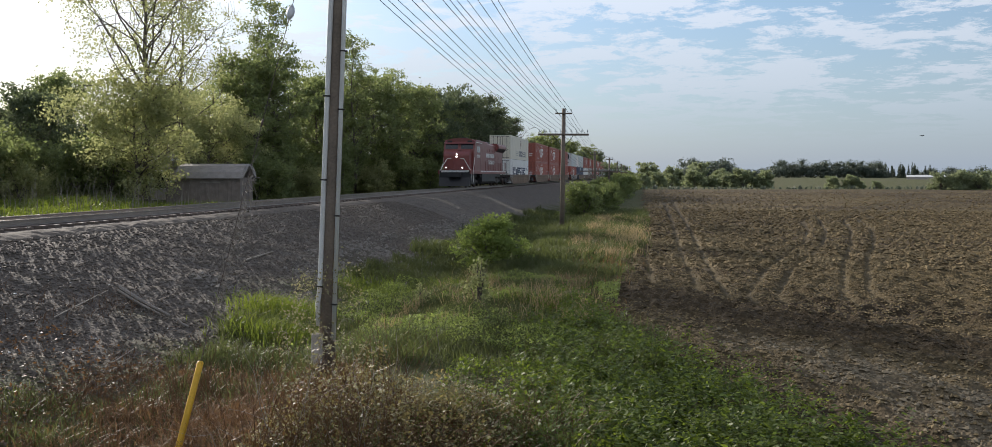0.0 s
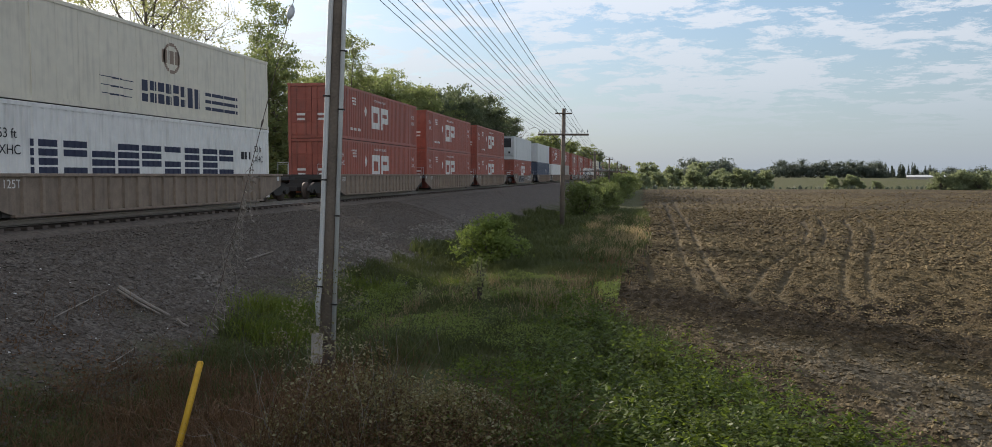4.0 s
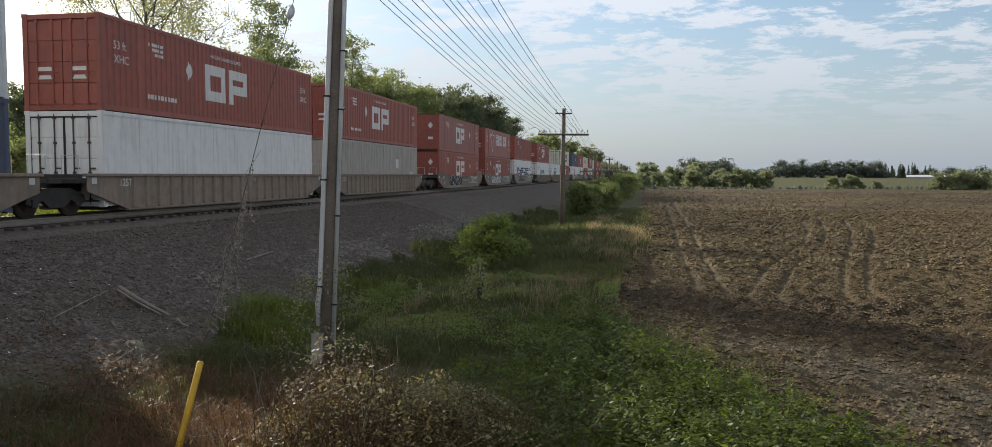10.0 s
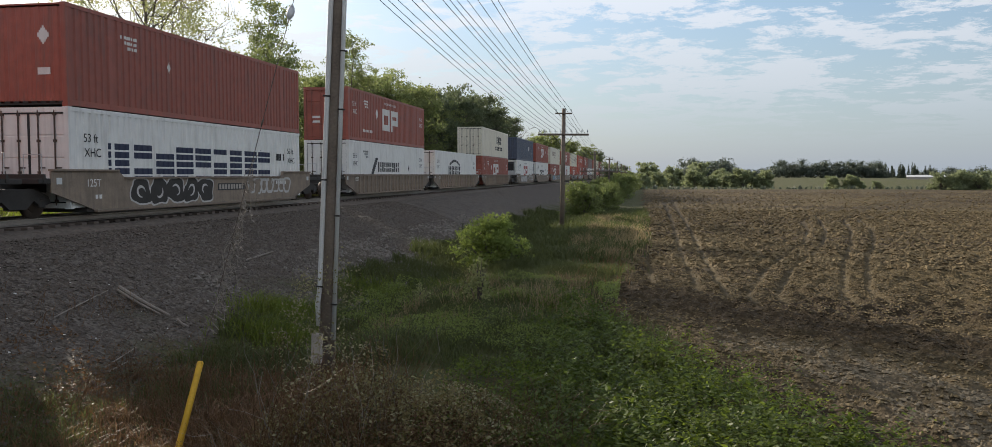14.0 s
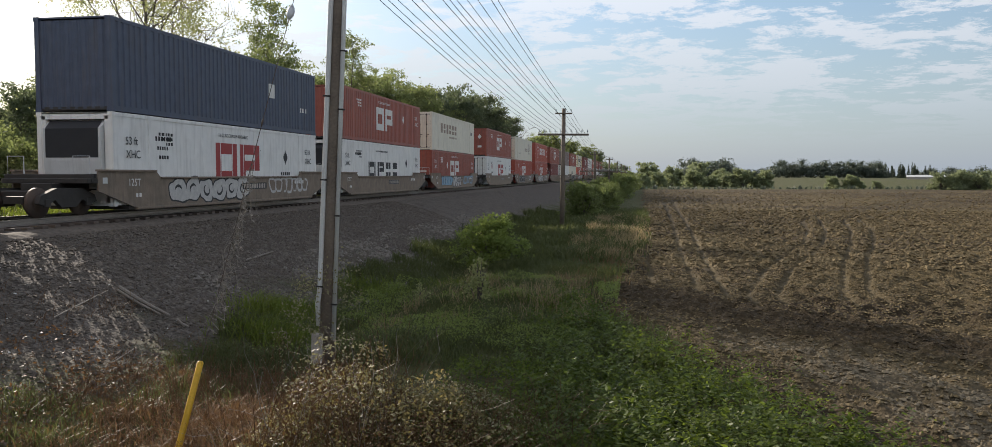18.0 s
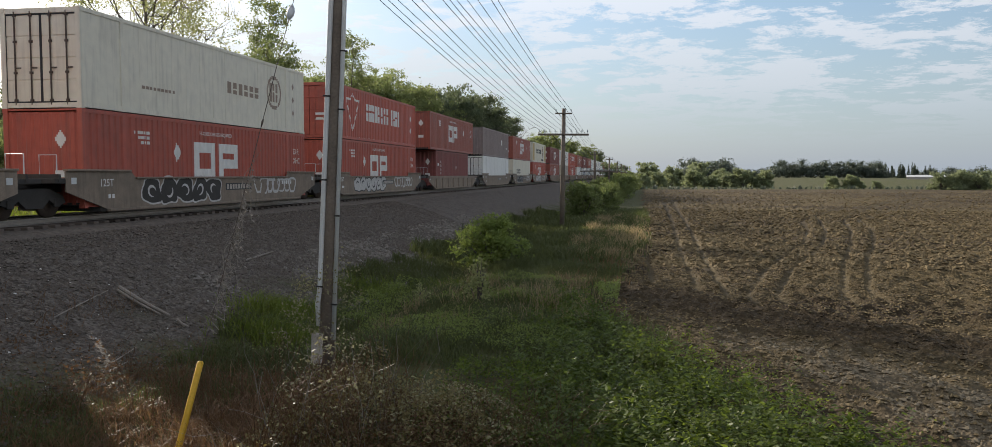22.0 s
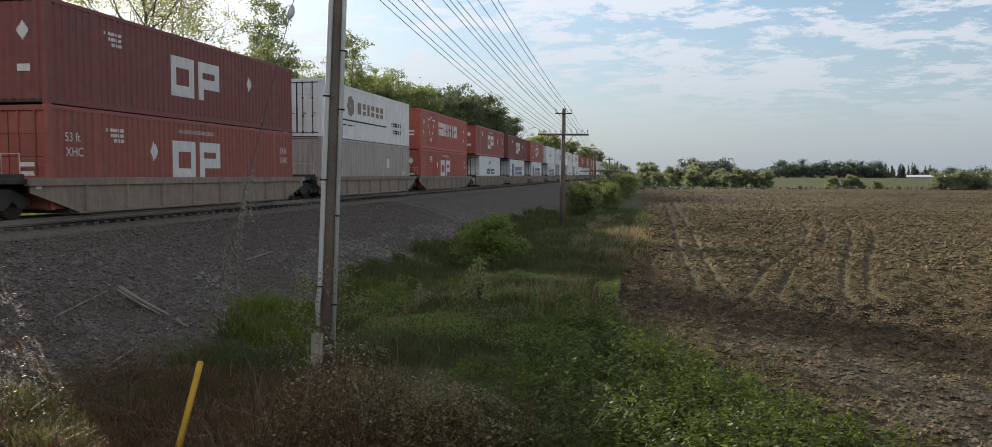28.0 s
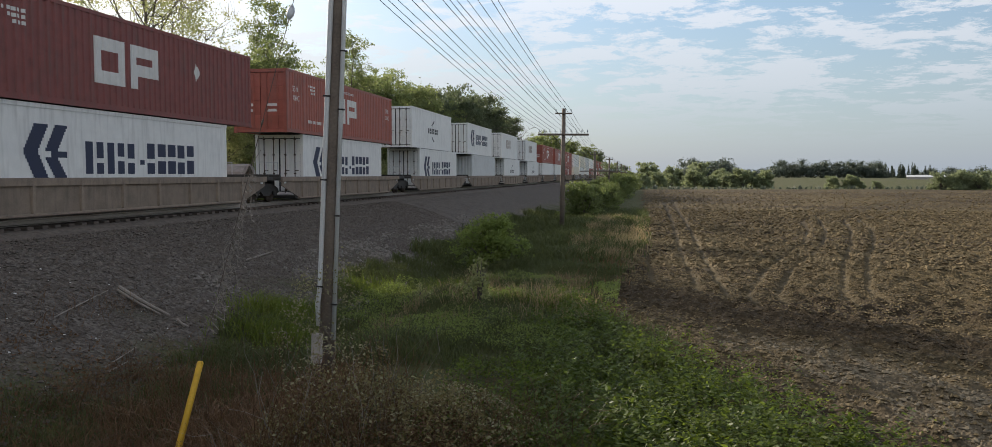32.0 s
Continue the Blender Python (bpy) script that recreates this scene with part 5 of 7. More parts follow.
def build_near_pole():
    p = thing("roadside_pole", "tall leaning wooden pole with steel conduits strapped to its sides", "utility pole", m=pose(-4.965, NEAR_Y, gz(-4.9, NEAR_Y) - 0.05, 0, 2.85, 0))
    part("post", B().tube([(0, 0, -0.4), (0, 0, 3), (0, 0, 6), (0, 0, 10.4)], [0.14, 0.122, 0.108, 0.1], 16), M["pole"], p, smooth=True)
    part("conduit", B().tube([(-0.13, -0.07, 1.0), (-0.15, -0.08, 1.35), (-0.118, -0.1, 1.6), (-0.104, -0.1, 6.0), (-0.095, -0.1, 10)], 0.040, 12), M["pipe"], p, "pale grey conduit", True)
    part("conduit", B().tube([(0.13, -0.09, 0.8), (0.112, -0.09, 6.0), (0.1, -0.09, 10)], 0.034, 12), M["pipe"], p, "pale grey conduit", True)
    part("junction_box", B().box(-0.19, -0.02, -0.22, -0.12, 0.42, 0.9, 0.02), M["warm"], p, "grey steel junction box")
    for z in (1.62, 3.3, 4.6):
        part("strap", B().box(-0.165, -0.06, -0.145, -0.06, z, z + 0.025, 0.004), M["steel"], p, "dark steel strap")
    for z in (1.35, 2.75, 4.4, 5.3):
        part("strap", B().box(0.075, 0.168, -0.128, -0.06, z, z + 0.025, 0.004), M["steel"], p, "dark steel strap")
        part("bolt", B().tube([(0.15, -0.1, z + 0.012), (0.185, -0.11, z + 0.012)], 0.010, 6), M["steel"], p)
    arm = part("cross_arm", B().box(-1.53, 1.53, -0.21, -0.11, 7.95, 8.07, 0.01), M["pole"], p)
    part("top_arm", B().box(-0.5, 0.5, -0.2, -0.12, 9.35, 9.45, 0.01), M["pole"], p)
    return p


build_near_pole()


def sagging(a, b, sag, n=14):
    out = []
    for i in range(n + 1):
        t = i / n
        out.append((a[0] + (b[0] - a[0]) * t, a[1] + (b[1] - a[1]) * t, a[2] + (b[2] - a[2]) * t - sag * 4 * t * (1 - t)))
    return out


def build_wires():
    shift = (-0.03, -0.14, -0.32, -0.24, -0.36, -0.17, -0.3, -0.54)
    rows = [(-1.45 + i * 0.322, 6.07, 8.1, shift[i]) for i in range(8)] + [(-0.45, 7.3, 9.5, 0.08), (-0.12, 7.42, 9.5, 0.08), (0.12, 7.42, 9.5, 0.24), (0.45, 7.3, 9.5, 0.12)]
    for k, (dx, z, zn, off) in enumerate(rows):
        x = POLE_X + dx
        pts = sagging((x + off, -26, zn + 0.5), (x + off, NEAR_Y, zn), 0.3)
        pts += sagging((x + off, NEAR_Y, zn), (x, POLES_Y[0], z), 0.32 + 0.05 * math.sin(k * 2.3), 18)[1:]
        low = z - (1.93 if k < 8 else 1.5)                # the poles farther off are shorter
        for i, (a, b) in enumerate(zip(POLES_Y, POLES_Y[1:])):
            pts += sagging((x, a, z if i == 0 else low), (x, b, low), 0.3, 8)[1:]
        solid("overhead_wire", B().tube(pts, 0.011, 4, False), M["black"], "thin dark overhead wire strung between the poles", "wire", "wires of the pole line")


build_wires()


def build_guy():
    top, foot = Vector((-4.72, NEAR_Y, 8.4)), Vector((-5.50, 9.0, gz(-5.5, 9.0)))
    g = thing("guy_wire", "slanted steel guy wire with a yellow plastic guard at its foot", "guy wire")
    d = (top - foot)
    part("strand", B().tube([foot, top], 0.0055, 5), M["wheel"], g)
    part("guard", B().tube([foot + d * 0.0, foot + d * 0.002, foot + d * 0.146, foot + d * 0.148], [0.025, 0.04, 0.04, 0.025], 10), M["guard"], g, "yellow plastic guard", True)
    q = foot + d * 0.675
    part("strain_insulator", B().tube([q - d * 0.008, q, q + d * 0.008, q + d * 0.016], [0.02, 0.055, 0.055, 0.02], 8), M["galv"], g, "grey strain insulator", True)
    q = foot + d * 0.495
    part("clamp", B().tube([q - d * 0.006, q, q + d * 0.006], [0.01, 0.016, 0.01], 8), M["wheel"], g, "dull wire clamp", True)
    # a dead vine that climbs the wire
    r = random.Random(4)
    b = B()
    for k in range(3):
        t = 0.2
        pts = []
        ph = r.uniform(0, 6.28)
        end = r.uniform(0.34, 0.48)
        while t < end:
            p = foot + d * t
            pts.append((p.x + 0.05 * math.sin(t * 60 + ph) + r.uniform(-0.02, 0.02), p.y + 0.04 * math.cos(t * 55 + ph), p.z))
            t += 0.012
        b.tube(pts, 0.0028, 4)
    for k in range(70):
        p = foot + d * r.uniform(0.19, 0.42)
        a = r.uniform(0, 6.28)
        ln = r.uniform(0.03, 0.12)
        e = (p.x + 0.05 + ln * math.cos(a), p.y + ln * math.sin(a), p.z - r.uniform(-0.03, 0.1))
        b.tube([(p.x, p.y, p.z), e], [0.003, 0.006], 4)
    # withered leaves and trailing ends that hang from it
    for k in range(16):
        p = foot + d * r.uniform(0.26, 0.45)
        q, drop = Vector(p), r.uniform(0.25, 0.8)
        pts = [q + Vector((0.12 * (j / 6) * math.sin(k * 1.7) + r.uniform(-0.025, 0.025), 0.1 * (j / 6) * math.cos(k * 2.3), -drop * j / 6)) for j in range(7)]
        b.tube(pts, 0.003, 4)
        for j in range(10):
            e = pts[r.randrange(1, 7)]
            a, ln = r.uniform(0, 6.28), r.uniform(0.03, 0.06)
            o, s2 = Vector((math.cos(a) * ln, math.sin(a) * ln, r.uniform(-0.04, 0.01))), Vector((-math.sin(a), math.cos(a), 0.5)) * 0.014
            b.add([e, e + o * 0.5 + s2, e + o, e + o * 0.5 - s2], [(0, 1, 2, 3)])
    solid("dead_vine", b, M["dead"], "pale dead vine twined round the guy wire", "vine")


build_guy()

# ================= plants =================
LEAF = dict(
    # paler and duller than the hedge leaves, with haze put into the colour
    farbush=foliage("haze_paled_bush_leaves", (0.15, 0.18, 0.10), (0.27, 0.29, 0.16), 0.5),
    fresh=foliage("fresh_leaves", (0.12, 0.165, 0.045), (0.25, 0.29, 0.09), 0.55),
    lime=foliage("yellow_green_leaves", (0.16, 0.175, 0.07), (0.37, 0.375, 0.19), 0.6),
    dark=foliage("dark_leaves", (0.058, 0.078, 0.042), (0.15, 0.172, 0.092), 0.45, spread=0.35),
    hedge=foliage("hedge_leaves", (0.10, 0.135, 0.045), (0.21, 0.235, 0.09), 0.45, spread=0.6),
    wood=foliage("wood_leaves", (0.075, 0.105, 0.04), (0.26, 0.285, 0.12), 0.52, spread=0.3),
    # wide tone range: shaded gaps and lit leaves are put into the weed colour
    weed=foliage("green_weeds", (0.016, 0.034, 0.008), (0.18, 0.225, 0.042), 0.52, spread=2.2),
    sprig=foliage("pale_green_sprigs", (0.062, 0.10, 0.024), (0.165, 0.205, 0.055), 0.45, spread=2.0),
    grass=foliage("ditch_grass", (0.045, 0.062, 0.02), (0.125, 0.135, 0.05), 0.42, spread=0.7),
    lush=foliage("lush_grass", (0.078, 0.117, 0.0208), (0.182, 0.208, 0.0455), 0.5, spread=0.8),
    straw=foliage("dry_grass", (0.22, 0.165, 0.085), (0.38, 0.30, 0.17), 0.35, spread=0.6),
    rust=foliage("red_brown_dead_grass", (0.12, 0.067, 0.034), (0.25, 0.155, 0.08), 0.3, spread=0.9),
    russet=foliage("withered_russet_leaves", (0.075, 0.04, 0.016), (0.18, 0.105, 0.045), 0.2, spread=0.9),
    brown=foliage("dry_brush", (0.085, 0.045, 0.022), (0.18, 0.105, 0.05), 0.3, spread=0.9),
    pale=foliage("pale_dusty_leaves", (0.18, 0.17, 0.08), (0.33, 0.30, 0.17), 0.25, spread=0.9),
    tan=foliage("pale_brush_leaves", (0.105, 0.086, 0.034), (0.26, 0.215, 0.095), 0.4, spread=0.9),
    # skyline leaves lightened and blued: distant haze is put into the colour
    far=foliage("haze_tinted_leaves", (0.06, 0.078, 0.06), (0.105, 0.12, 0.088), 0.3, spread=0.1),
)


def leaf_cloud(centres, rad, n, size, rng, flat=1.0):
    """n rhombic leaves strewn about the centres: arrays of vertices and faces."""
    c = np.asarray(centres)[rng.integers(0, len(centres), n)]
    off = rng.normal(0, 1, (n, 3)) * np.asarray(rad) * 0.55
    off[:, 2] *= flat
    p = c + off
    s = size * rng.uniform(0.55, 1.35, n)
    u = rng.normal(0, 1, (n, 3)); u /= np.linalg.norm(u, axis=1)[:, None]
    w = rng.normal(0, 1, (n, 3)); w -= (w * u).sum(1)[:, None] * u
    w /= np.linalg.norm(w, axis=1)[:, None]
    a, b = u * s[:, None], w * (s * 0.62)[:, None]
    v = np.stack([p - a, p - b * 0.9, p + a, p + b * 0.9], 1).reshape(-1, 3)
    f = np.arange(4 * n).reshape(n, 4)
    return v, f


def twig_cloud(tips, rad, n, size, rng, subs=420, sub_r=0.42, flat=0.85):
    """Leaves in many small loose tufts about the twigs, so that the crown is ragged and lets the sky through."""
    tips = np.asarray(tips)
    c = tips[rng.integers(0, len(tips), subs)] + rng.normal(0, 1, (subs, 3)) * rad * [1, 1, flat]
    wt = rng.lognormal(0, 0.6, subs)
    i = rng.choice(subs, n, p=wt / wt.sum())
    p = c[i] + rng.normal(0, 1, (n, 3)) * sub_r * np.cbrt(wt[i])[:, None] * [1, 1, 0.8]
    s = size * rng.uniform(0.55, 1.35, n)
    u = rng.normal(0, 1, (n, 3)); u /= np.linalg.norm(u, axis=1)[:, None]
    w = np.cross(u, rng.normal(0, 1, (n, 3))); w /= np.linalg.norm(w, axis=1)[:, None]
    a, b = u * s[:, None], w * (s * 0.62)[:, None]
    return np.stack([p - a, p - b * 0.9, p + a, p + b * 0.9], 1).reshape(-1, 3), np.arange(4 * n).reshape(n, 4)


def lobed_cloud(centres, rad, n, size, rng, flat=0.85):
    """Leaves on the skins of many round clumps, facing outwards, so that the crown billows."""
    c = np.asarray(centres)
    r = rad * rng.uniform(0.6, 1.25, len(c))
    i = rng.choice(len(c), n, p=r ** 2 / (r ** 2).sum())
    d = rng.normal(0, 1, (n, 3)); d /= np.linalg.norm(d, axis=1)[:, None]
    q = np.abs(rng.normal(0.9, 0.13, n))
    q = np.where(rng.random(n) < 0.06, q * 1.25, q)
    core = rng.random(n) < 0.18                   # large leaves deep in the clump close it
    q = np.where(core, rng.uniform(0.1, 0.6, n), q)
    p = c[i] + d * (r[i] * q)[:, None] * [1, 1, flat]
    nrm = d + rng.normal(0, 0.55, (n, 3)); nrm /= np.linalg.norm(nrm, axis=1)[:, None]
    u = np.cross(nrm, rng.normal(0, 1, (n, 3))); u /= np.linalg.norm(u, axis=1)[:, None]
    w = np.cross(nrm, u)
    s = size * rng.uniform(0.55, 1.35, n) * np.where(core, 2.3, 1.0)
    a, b = u * s[:, None], w * (s * 0.62)[:, None]
    return np.stack([p - a, p - b * 0.9, p + a, p + b * 0.9], 1).reshape(-1, 3), np.arange(4 * n).reshape(n, 4)


def build_tree(seed, h, spread, leaf, n_leaf, leaf_size, first=0.25, trunk=0.22, limbs=14, tuft=0.6, label="", up=0.5, lean=0.0, name="broadleaf_tree"):
    rnd, rng = random.Random(seed), np.random.default_rng(seed)
    t = thing(name, label, "tree", "wood beside the track")
    b = B()
    stem, x, y = [], 0.0, 0.0
    for i in range(9):
        stem.append(Vector((x, y, h * i / 8)))
        x += rnd.uniform(-0.03, 0.03) * h * 0.5 + lean * h / 8
        y += rnd.uniform(-0.03, 0.03) * h * 0.5
    rad = [trunk * (1 - 0.88 * i / 8) for i in range(9)]
    b.tube(stem, rad, 7)
    tips, heads = [], []
    for i in range(limbs):
        f = first + (0.97 - first) * (i + rnd.random()) / limbs
        k = min(7, int(f * 8))
        base = stem[k].lerp(stem[k + 1], f * 8 - k)
        a = i * 2.4 + rnd.uniform(-0.5, 0.5)
        reach = spread * (0.35 + 0.65 * math.sin(math.pi * min(1, (f - first * 0.6) / (1.06 - first * 0.6)) ** 0.8)) * rnd.uniform(0.7, 1.1)
        rise = reach * up * rnd.uniform(0.5, 1.5)
        pts = [base]
        for q in range(1, 5):
            pts.append(base + Vector((math.cos(a) * reach * q / 4, math.sin(a) * reach * q / 4, rise * (q / 4) ** 0.8)) + Vector([rnd.uniform(-0.09, 0.09) * reach for _ in range(3)]))
        r0 = trunk * (1 - 0.85 * f) * 0.5
        b.tube(pts, [r0, r0 * 0.8, r0 * 0.6, r0 * 0.4, r0 * 0.15], 5)
        for q in (2, 3, 4):
            for _ in range(3):
                e = pts[q] + Vector((rnd.gauss(0, 1), rnd.gauss(0, 1), rnd.gauss(0.4, 0.8))) * reach * 0.22
                b.tube([pts[q], pts[q].lerp(e, 0.55) + Vector((0, 0, 0.03 * reach)), e], [r0 * 0.35, r0 * 0.25, r0 * 0.08], 4)
                tips += [e, pts[q].lerp(e, 0.6)]
        tips.append(pts[4])
        heads += [pts[4], pts[3].lerp(pts[4], 0.3) + Vector((rnd.gauss(0, 0.12), rnd.gauss(0, 0.12), rnd.gauss(0.05, 0.1))) * reach, pts[2]]
    tips.append(stem[-1])
    heads.append(stem[-1])
    part("trunk", b, M["bark"], t, "grey-brown trunk and limbs", True)
    if n_leaf:
        v, f = twig_cloud([p[:] for p in tips], tuft * spread * 0.3, n_leaf, leaf_size, rng, max(60, n_leaf // 46), 0.04 * spread + 0.12)
        cr = new("crown", array_mesh("crown", v, f, LEAF[leaf]))
        cr.parent = t
    return t


def build_bush(seed, w, h, leaf, n_leaf, leaf_size, label, stems=16, name="bush", group=""):
    rnd, rng = random.Random(seed), np.random.default_rng(seed)
    t = thing(name, label, "bush", group)
    b, tips = B(), []
    for i in range(stems):
        a, l = rnd.uniform(0, 6.28), rnd.uniform(0.2, 1.0)
        e = Vector((math.cos(a) * w * 0.5 * l, math.sin(a) * w * 0.5 * l, h * rnd.uniform(0.75, 1.0) * math.sqrt(max(0.05, 1 - 0.75 * l * l))))
        m = e * 0.5 + Vector((0, 0, h * 0.12))
        b.tube([(0, 0, -0.05), m, e], [0.02 + 0.008 * h, 0.012 + 0.005 * h, 0.004], 5)
        tips += [e, m.lerp(e, 0.6), m.lerp(e, 0.25) * 1.0]
        tips += [Vector((e.x * 1.02, e.y * 1.02, e.z * 0.45)), Vector((e.x * 0.9, e.y * 0.9, e.z * 0.16))]
    part("stem", b, M["bark"], t)["kind"] = "stuff"
    v, f = twig_cloud([p[:] for p in tips], min(w, h * 1.3) * 0.07, n_leaf, leaf_size, rng, max(24, n_leaf // 34), max(0.08, min(w, h) * 0.05), 0.9)
    v[:, 2] = np.maximum(v[:, 2], 0.02)
    ob = new("leaves", array_mesh("leaves", v, f, LEAF[leaf]))
    ob.parent = t
    return t


def plant(t, x, y, turn=0.0, scale=1.0, z=None):
    """Stand a plant on the ground; the first time moves the built one."""
    t.matrix_basis = pose(x, y, gz(x, y) - 0.05 if z is None else z, 0, 0, turn) @ Matrix.Diagonal((scale, scale, scale, 1))
    return t


def again(t, x, y, turn=0.0, scale=1.0, tall=1.0):
    return copy_thing(t, pose(x, y, gz(x, y) - 0.05, 0, 0, turn) @ Matrix.Diagonal((scale, scale, scale * tall, 1)))


# the wood behind the track
ASH = "tall half-bare tree with a grey trunk and thin spring leaves"
tall = plant(build_tree(11, 19, 5.0, "lime", 27000, 0.085, 0.2, 0.22, 40, 0.75, ASH, 1.1), -31, 48.7)
bare = plant(build_tree(12, 15, 4.4, "lime", 700, 0.07, 0.35, 0.2, 14, 0.7, "nearly bare leaning tree with fine twigs", 0.9, 0.06), -32.5, 55, 40)
lime = plant(build_tree(13, 7.5, 3.6, "lime", 20000, 0.10, 0.05, 0.16, 24, 0.62, "low spreading tree with yellow-green spring leaves", 0.5), -30.5, 47.0, 0, 0.9)
again(lime, -31.5, 57.4, 130, 0.95)
full = plant(build_tree(14, 12, 4.0, "wood", 19000, 0.155, 0.06, 0.24, 34, 0.6, "dense broadleaf tree in fresh green leaf", 0.5), -31.0, 64, 0, 0.88)
dark = plant(build_tree(15, 12, 4.6, "dark", 21000, 0.175, 0.06, 0.26, 34, 0.6, "dense dark green broadleaf tree", 0.45), -46, 57, 0, 0.62)
thin = plant(build_tree(16, 16, 2.4, "wood", 11000, 0.105, 0.12, 0.18, 34, 0.6, "tall slender tree with an open leafy crown", 0.8), -31, 68)
snag = plant(build_tree(17, 13, 3.4, "lime", 0, 0.1, 0.3, 0.42, 13, 0.6, "dead tree with bare grey limbs", 0.9, 0.02), -30, 181, 200)
FAR = [(dark, -60, 69, 33, 1.0), (full, -56, 74, 80, 1.0), (dark, -52, 78, 120, 1.0), (full, -48, 82, 10, 0.95), (dark, -44, 85, 250, 0.95), (dark, -40, 88, 300, 0.95), (full, -37, 92, 60, 0.9),
       # the six dark trees with y below 34 are unseen, added for shade
       (full, -38, 62, 25, 0.72), (dark, -36, 58, 25, 0.6), (dark, -50, 54, 40, 0.7), (dark, -44, 66, 80, 0.7), (dark, -52, 68, 200, 0.72), (dark, -56, 62, 10, 0.75), (dark, -40, 76, 300, 0.7), (dark, -62, 66, 120, 0.85), (dark, -48, 62, 77, 0.78), (dark, -33, 30, 15, 0.85), (dark, -37, 26, 115, 0.85), (dark, -31.5, 23.5, 215, 0.8), (dark, -40, 33, 300, 0.85), (dark, -34, 18, 60, 0.85), (dark, -31, 12, 160, 0.9),
       (full, -34, 70, 70, 1.0), (full, -30.5, 76, 150, 0.95), (full, -33, 84, 220, 1.05), (full, -30, 92, 10, 1.1), (full, -32, 99, 99, 1.2), (full, -29.5, 106, 180, 1.15),
       (thin, -29, 82.5, 60, 0.95), (dark, -31.5, 110, 20, 1.15), (dark, -30, 116, 130, 1.5), (dark, -32, 123, 250, 1.75), (dark, -29.5, 130, 300, 1.7), (dark, -32, 139, 44, 1.95), (dark, -29, 146, 90, 1.8), (dark, -31, 156, 190, 1.95), (dark, -30, 170, 10, 1.7),
       (full, -29, 118, 15, 1.0), (snag, -30, 194, 20, 1.05), (snag, -30.5, 211, 110, 0.95), (full, -33, 165, 140, 0.9), (full, -31, 232, 30, 1.0), (full, -31, 250, 77, 1.15),
       (full, -30, 275, 200, 1.3), (dark, -31, 300, 20, 1.1), (dark, -30, 328, 30, 1.25), (full, -31, 361, 130, 1.4), (dark, -31, 425, 230, 1.65), (full, -31, 470, 10, 1.5), (dark, -30, 515, 80, 2.0), (full, -32, 600, 80, 1.4)]
for t, x, y, turn, s in FAR:
    again(t, x, y, turn, s)
scrub = plant(build_bush(21, 4.2, 3.2, "wood", 10000, 0.09, "dense green undergrowth at the edge of the wood", 22, "undergrowth", "scrub beside the track"), -27.5, 58)
limesc = plant(build_bush(22, 4.0, 3.4, "lime", 10000, 0.085, "yellow-green scrub at the edge of the wood", 22, "undergrowth", "scrub beside the track"), -36, 44, 0, 0.8)
for x, y, turn, s, t in ((-28, 58, 30, 1.1, scrub), (-27, 66, 90, 1.0, limesc), (-27.5, 74, 160, 1.1, scrub), (-27, 83, 200, 1.2, limesc), (-27.5, 93, 10, 1.2, scrub), (-27, 104, 60, 1.2, scrub), (-27.5, 116, 140, 1.3, scrub),
                         (-27.5, 130, 240, 1.2, scrub), (-27, 146, 300, 1.1, limesc), (-27.5, 165, 33, 1.2, scrub), (-27.5, 186, 77, 1.1, scrub), (-28, 215, 12, 1.3, scrub), (-28, 250, 99, 1.4, scrub),
                         (-36, 30, 20, 1.4, scrub), (-40, 36, 20, 1.6, scrub), (-38, 44, 120, 1.4, scrub), (-34, 49, 60, 1.3, scrub), (-33, 62, 10, 1.3, scrub), (-30, 62, 70, 1.3, scrub), (-31, 68, 200, 1.4, scrub), (-37, 55, 120, 1.5, scrub), (-43, 52, 20, 1.5, scrub), (-47, 50, 220, 1.6, scrub), (-30.5, 73, 20, 1.4, scrub), (-41, 47, 40, 1.5, scrub), (-45, 46, 140, 1.7, scrub), (-36, 49, 10, 1.2, scrub), (-31, 79, 80, 1.5, scrub), (-31, 86, 180, 1.5, scrub), (-30, 97, 20, 1.6, scrub), (-30, 108, 70, 1.7, scrub), (-40, 33, 210, 1.0, limesc)):
    again(t, x, y, turn, s)

# bushes of the ditch and the field margin
big = plant(build_bush(31, 3.0, 2.4, "fresh", 9000, 0.07, "round leafy green bush in the ditch", 26, "bush", "ditch bushes"), -5.6, 30.7, 0, 0.86)
sap = plant(build_bush(32, 0.75, 1.3, "lime", 620, 0.045, "small pale-leaved sapling in the grass", 11, "sapling", "saplings in the ditch"), -3.9, 19.9)
again(sap, -5.5, 20.5, 80, 0.6)
hedge = plant(build_bush(33, 4.2, 2.6, "hedge", 8000, 0.085, "tall leafy bush on the field margin", 26, "bush", "field margin bushes"), -4.6, 66)
for x, y, turn, s in ((-3.8, 74, 40, 0.9), (-5.5, 82, 130, 1.1), (-3.6, 92, 200, 0.9), (-4.8, 104, 20, 1.1), (-3.5, 118, 60, 1.1), (-4.5, 134, 160, 1.2), (-3.2, 152, 250, 1.3), (-4, 172, 300, 1.4), (-3, 195, 10, 1.5)):
    again(hedge, x, y, turn, s)
farb = plant(build_bush(34, 4.2, 2.6, "farbush", 6000, 0.12, "green bush at the end of the field, paled with painted haze", 26, "bush", "bushes at the far end of the field"), -1.0, 222, 0, 1.4)
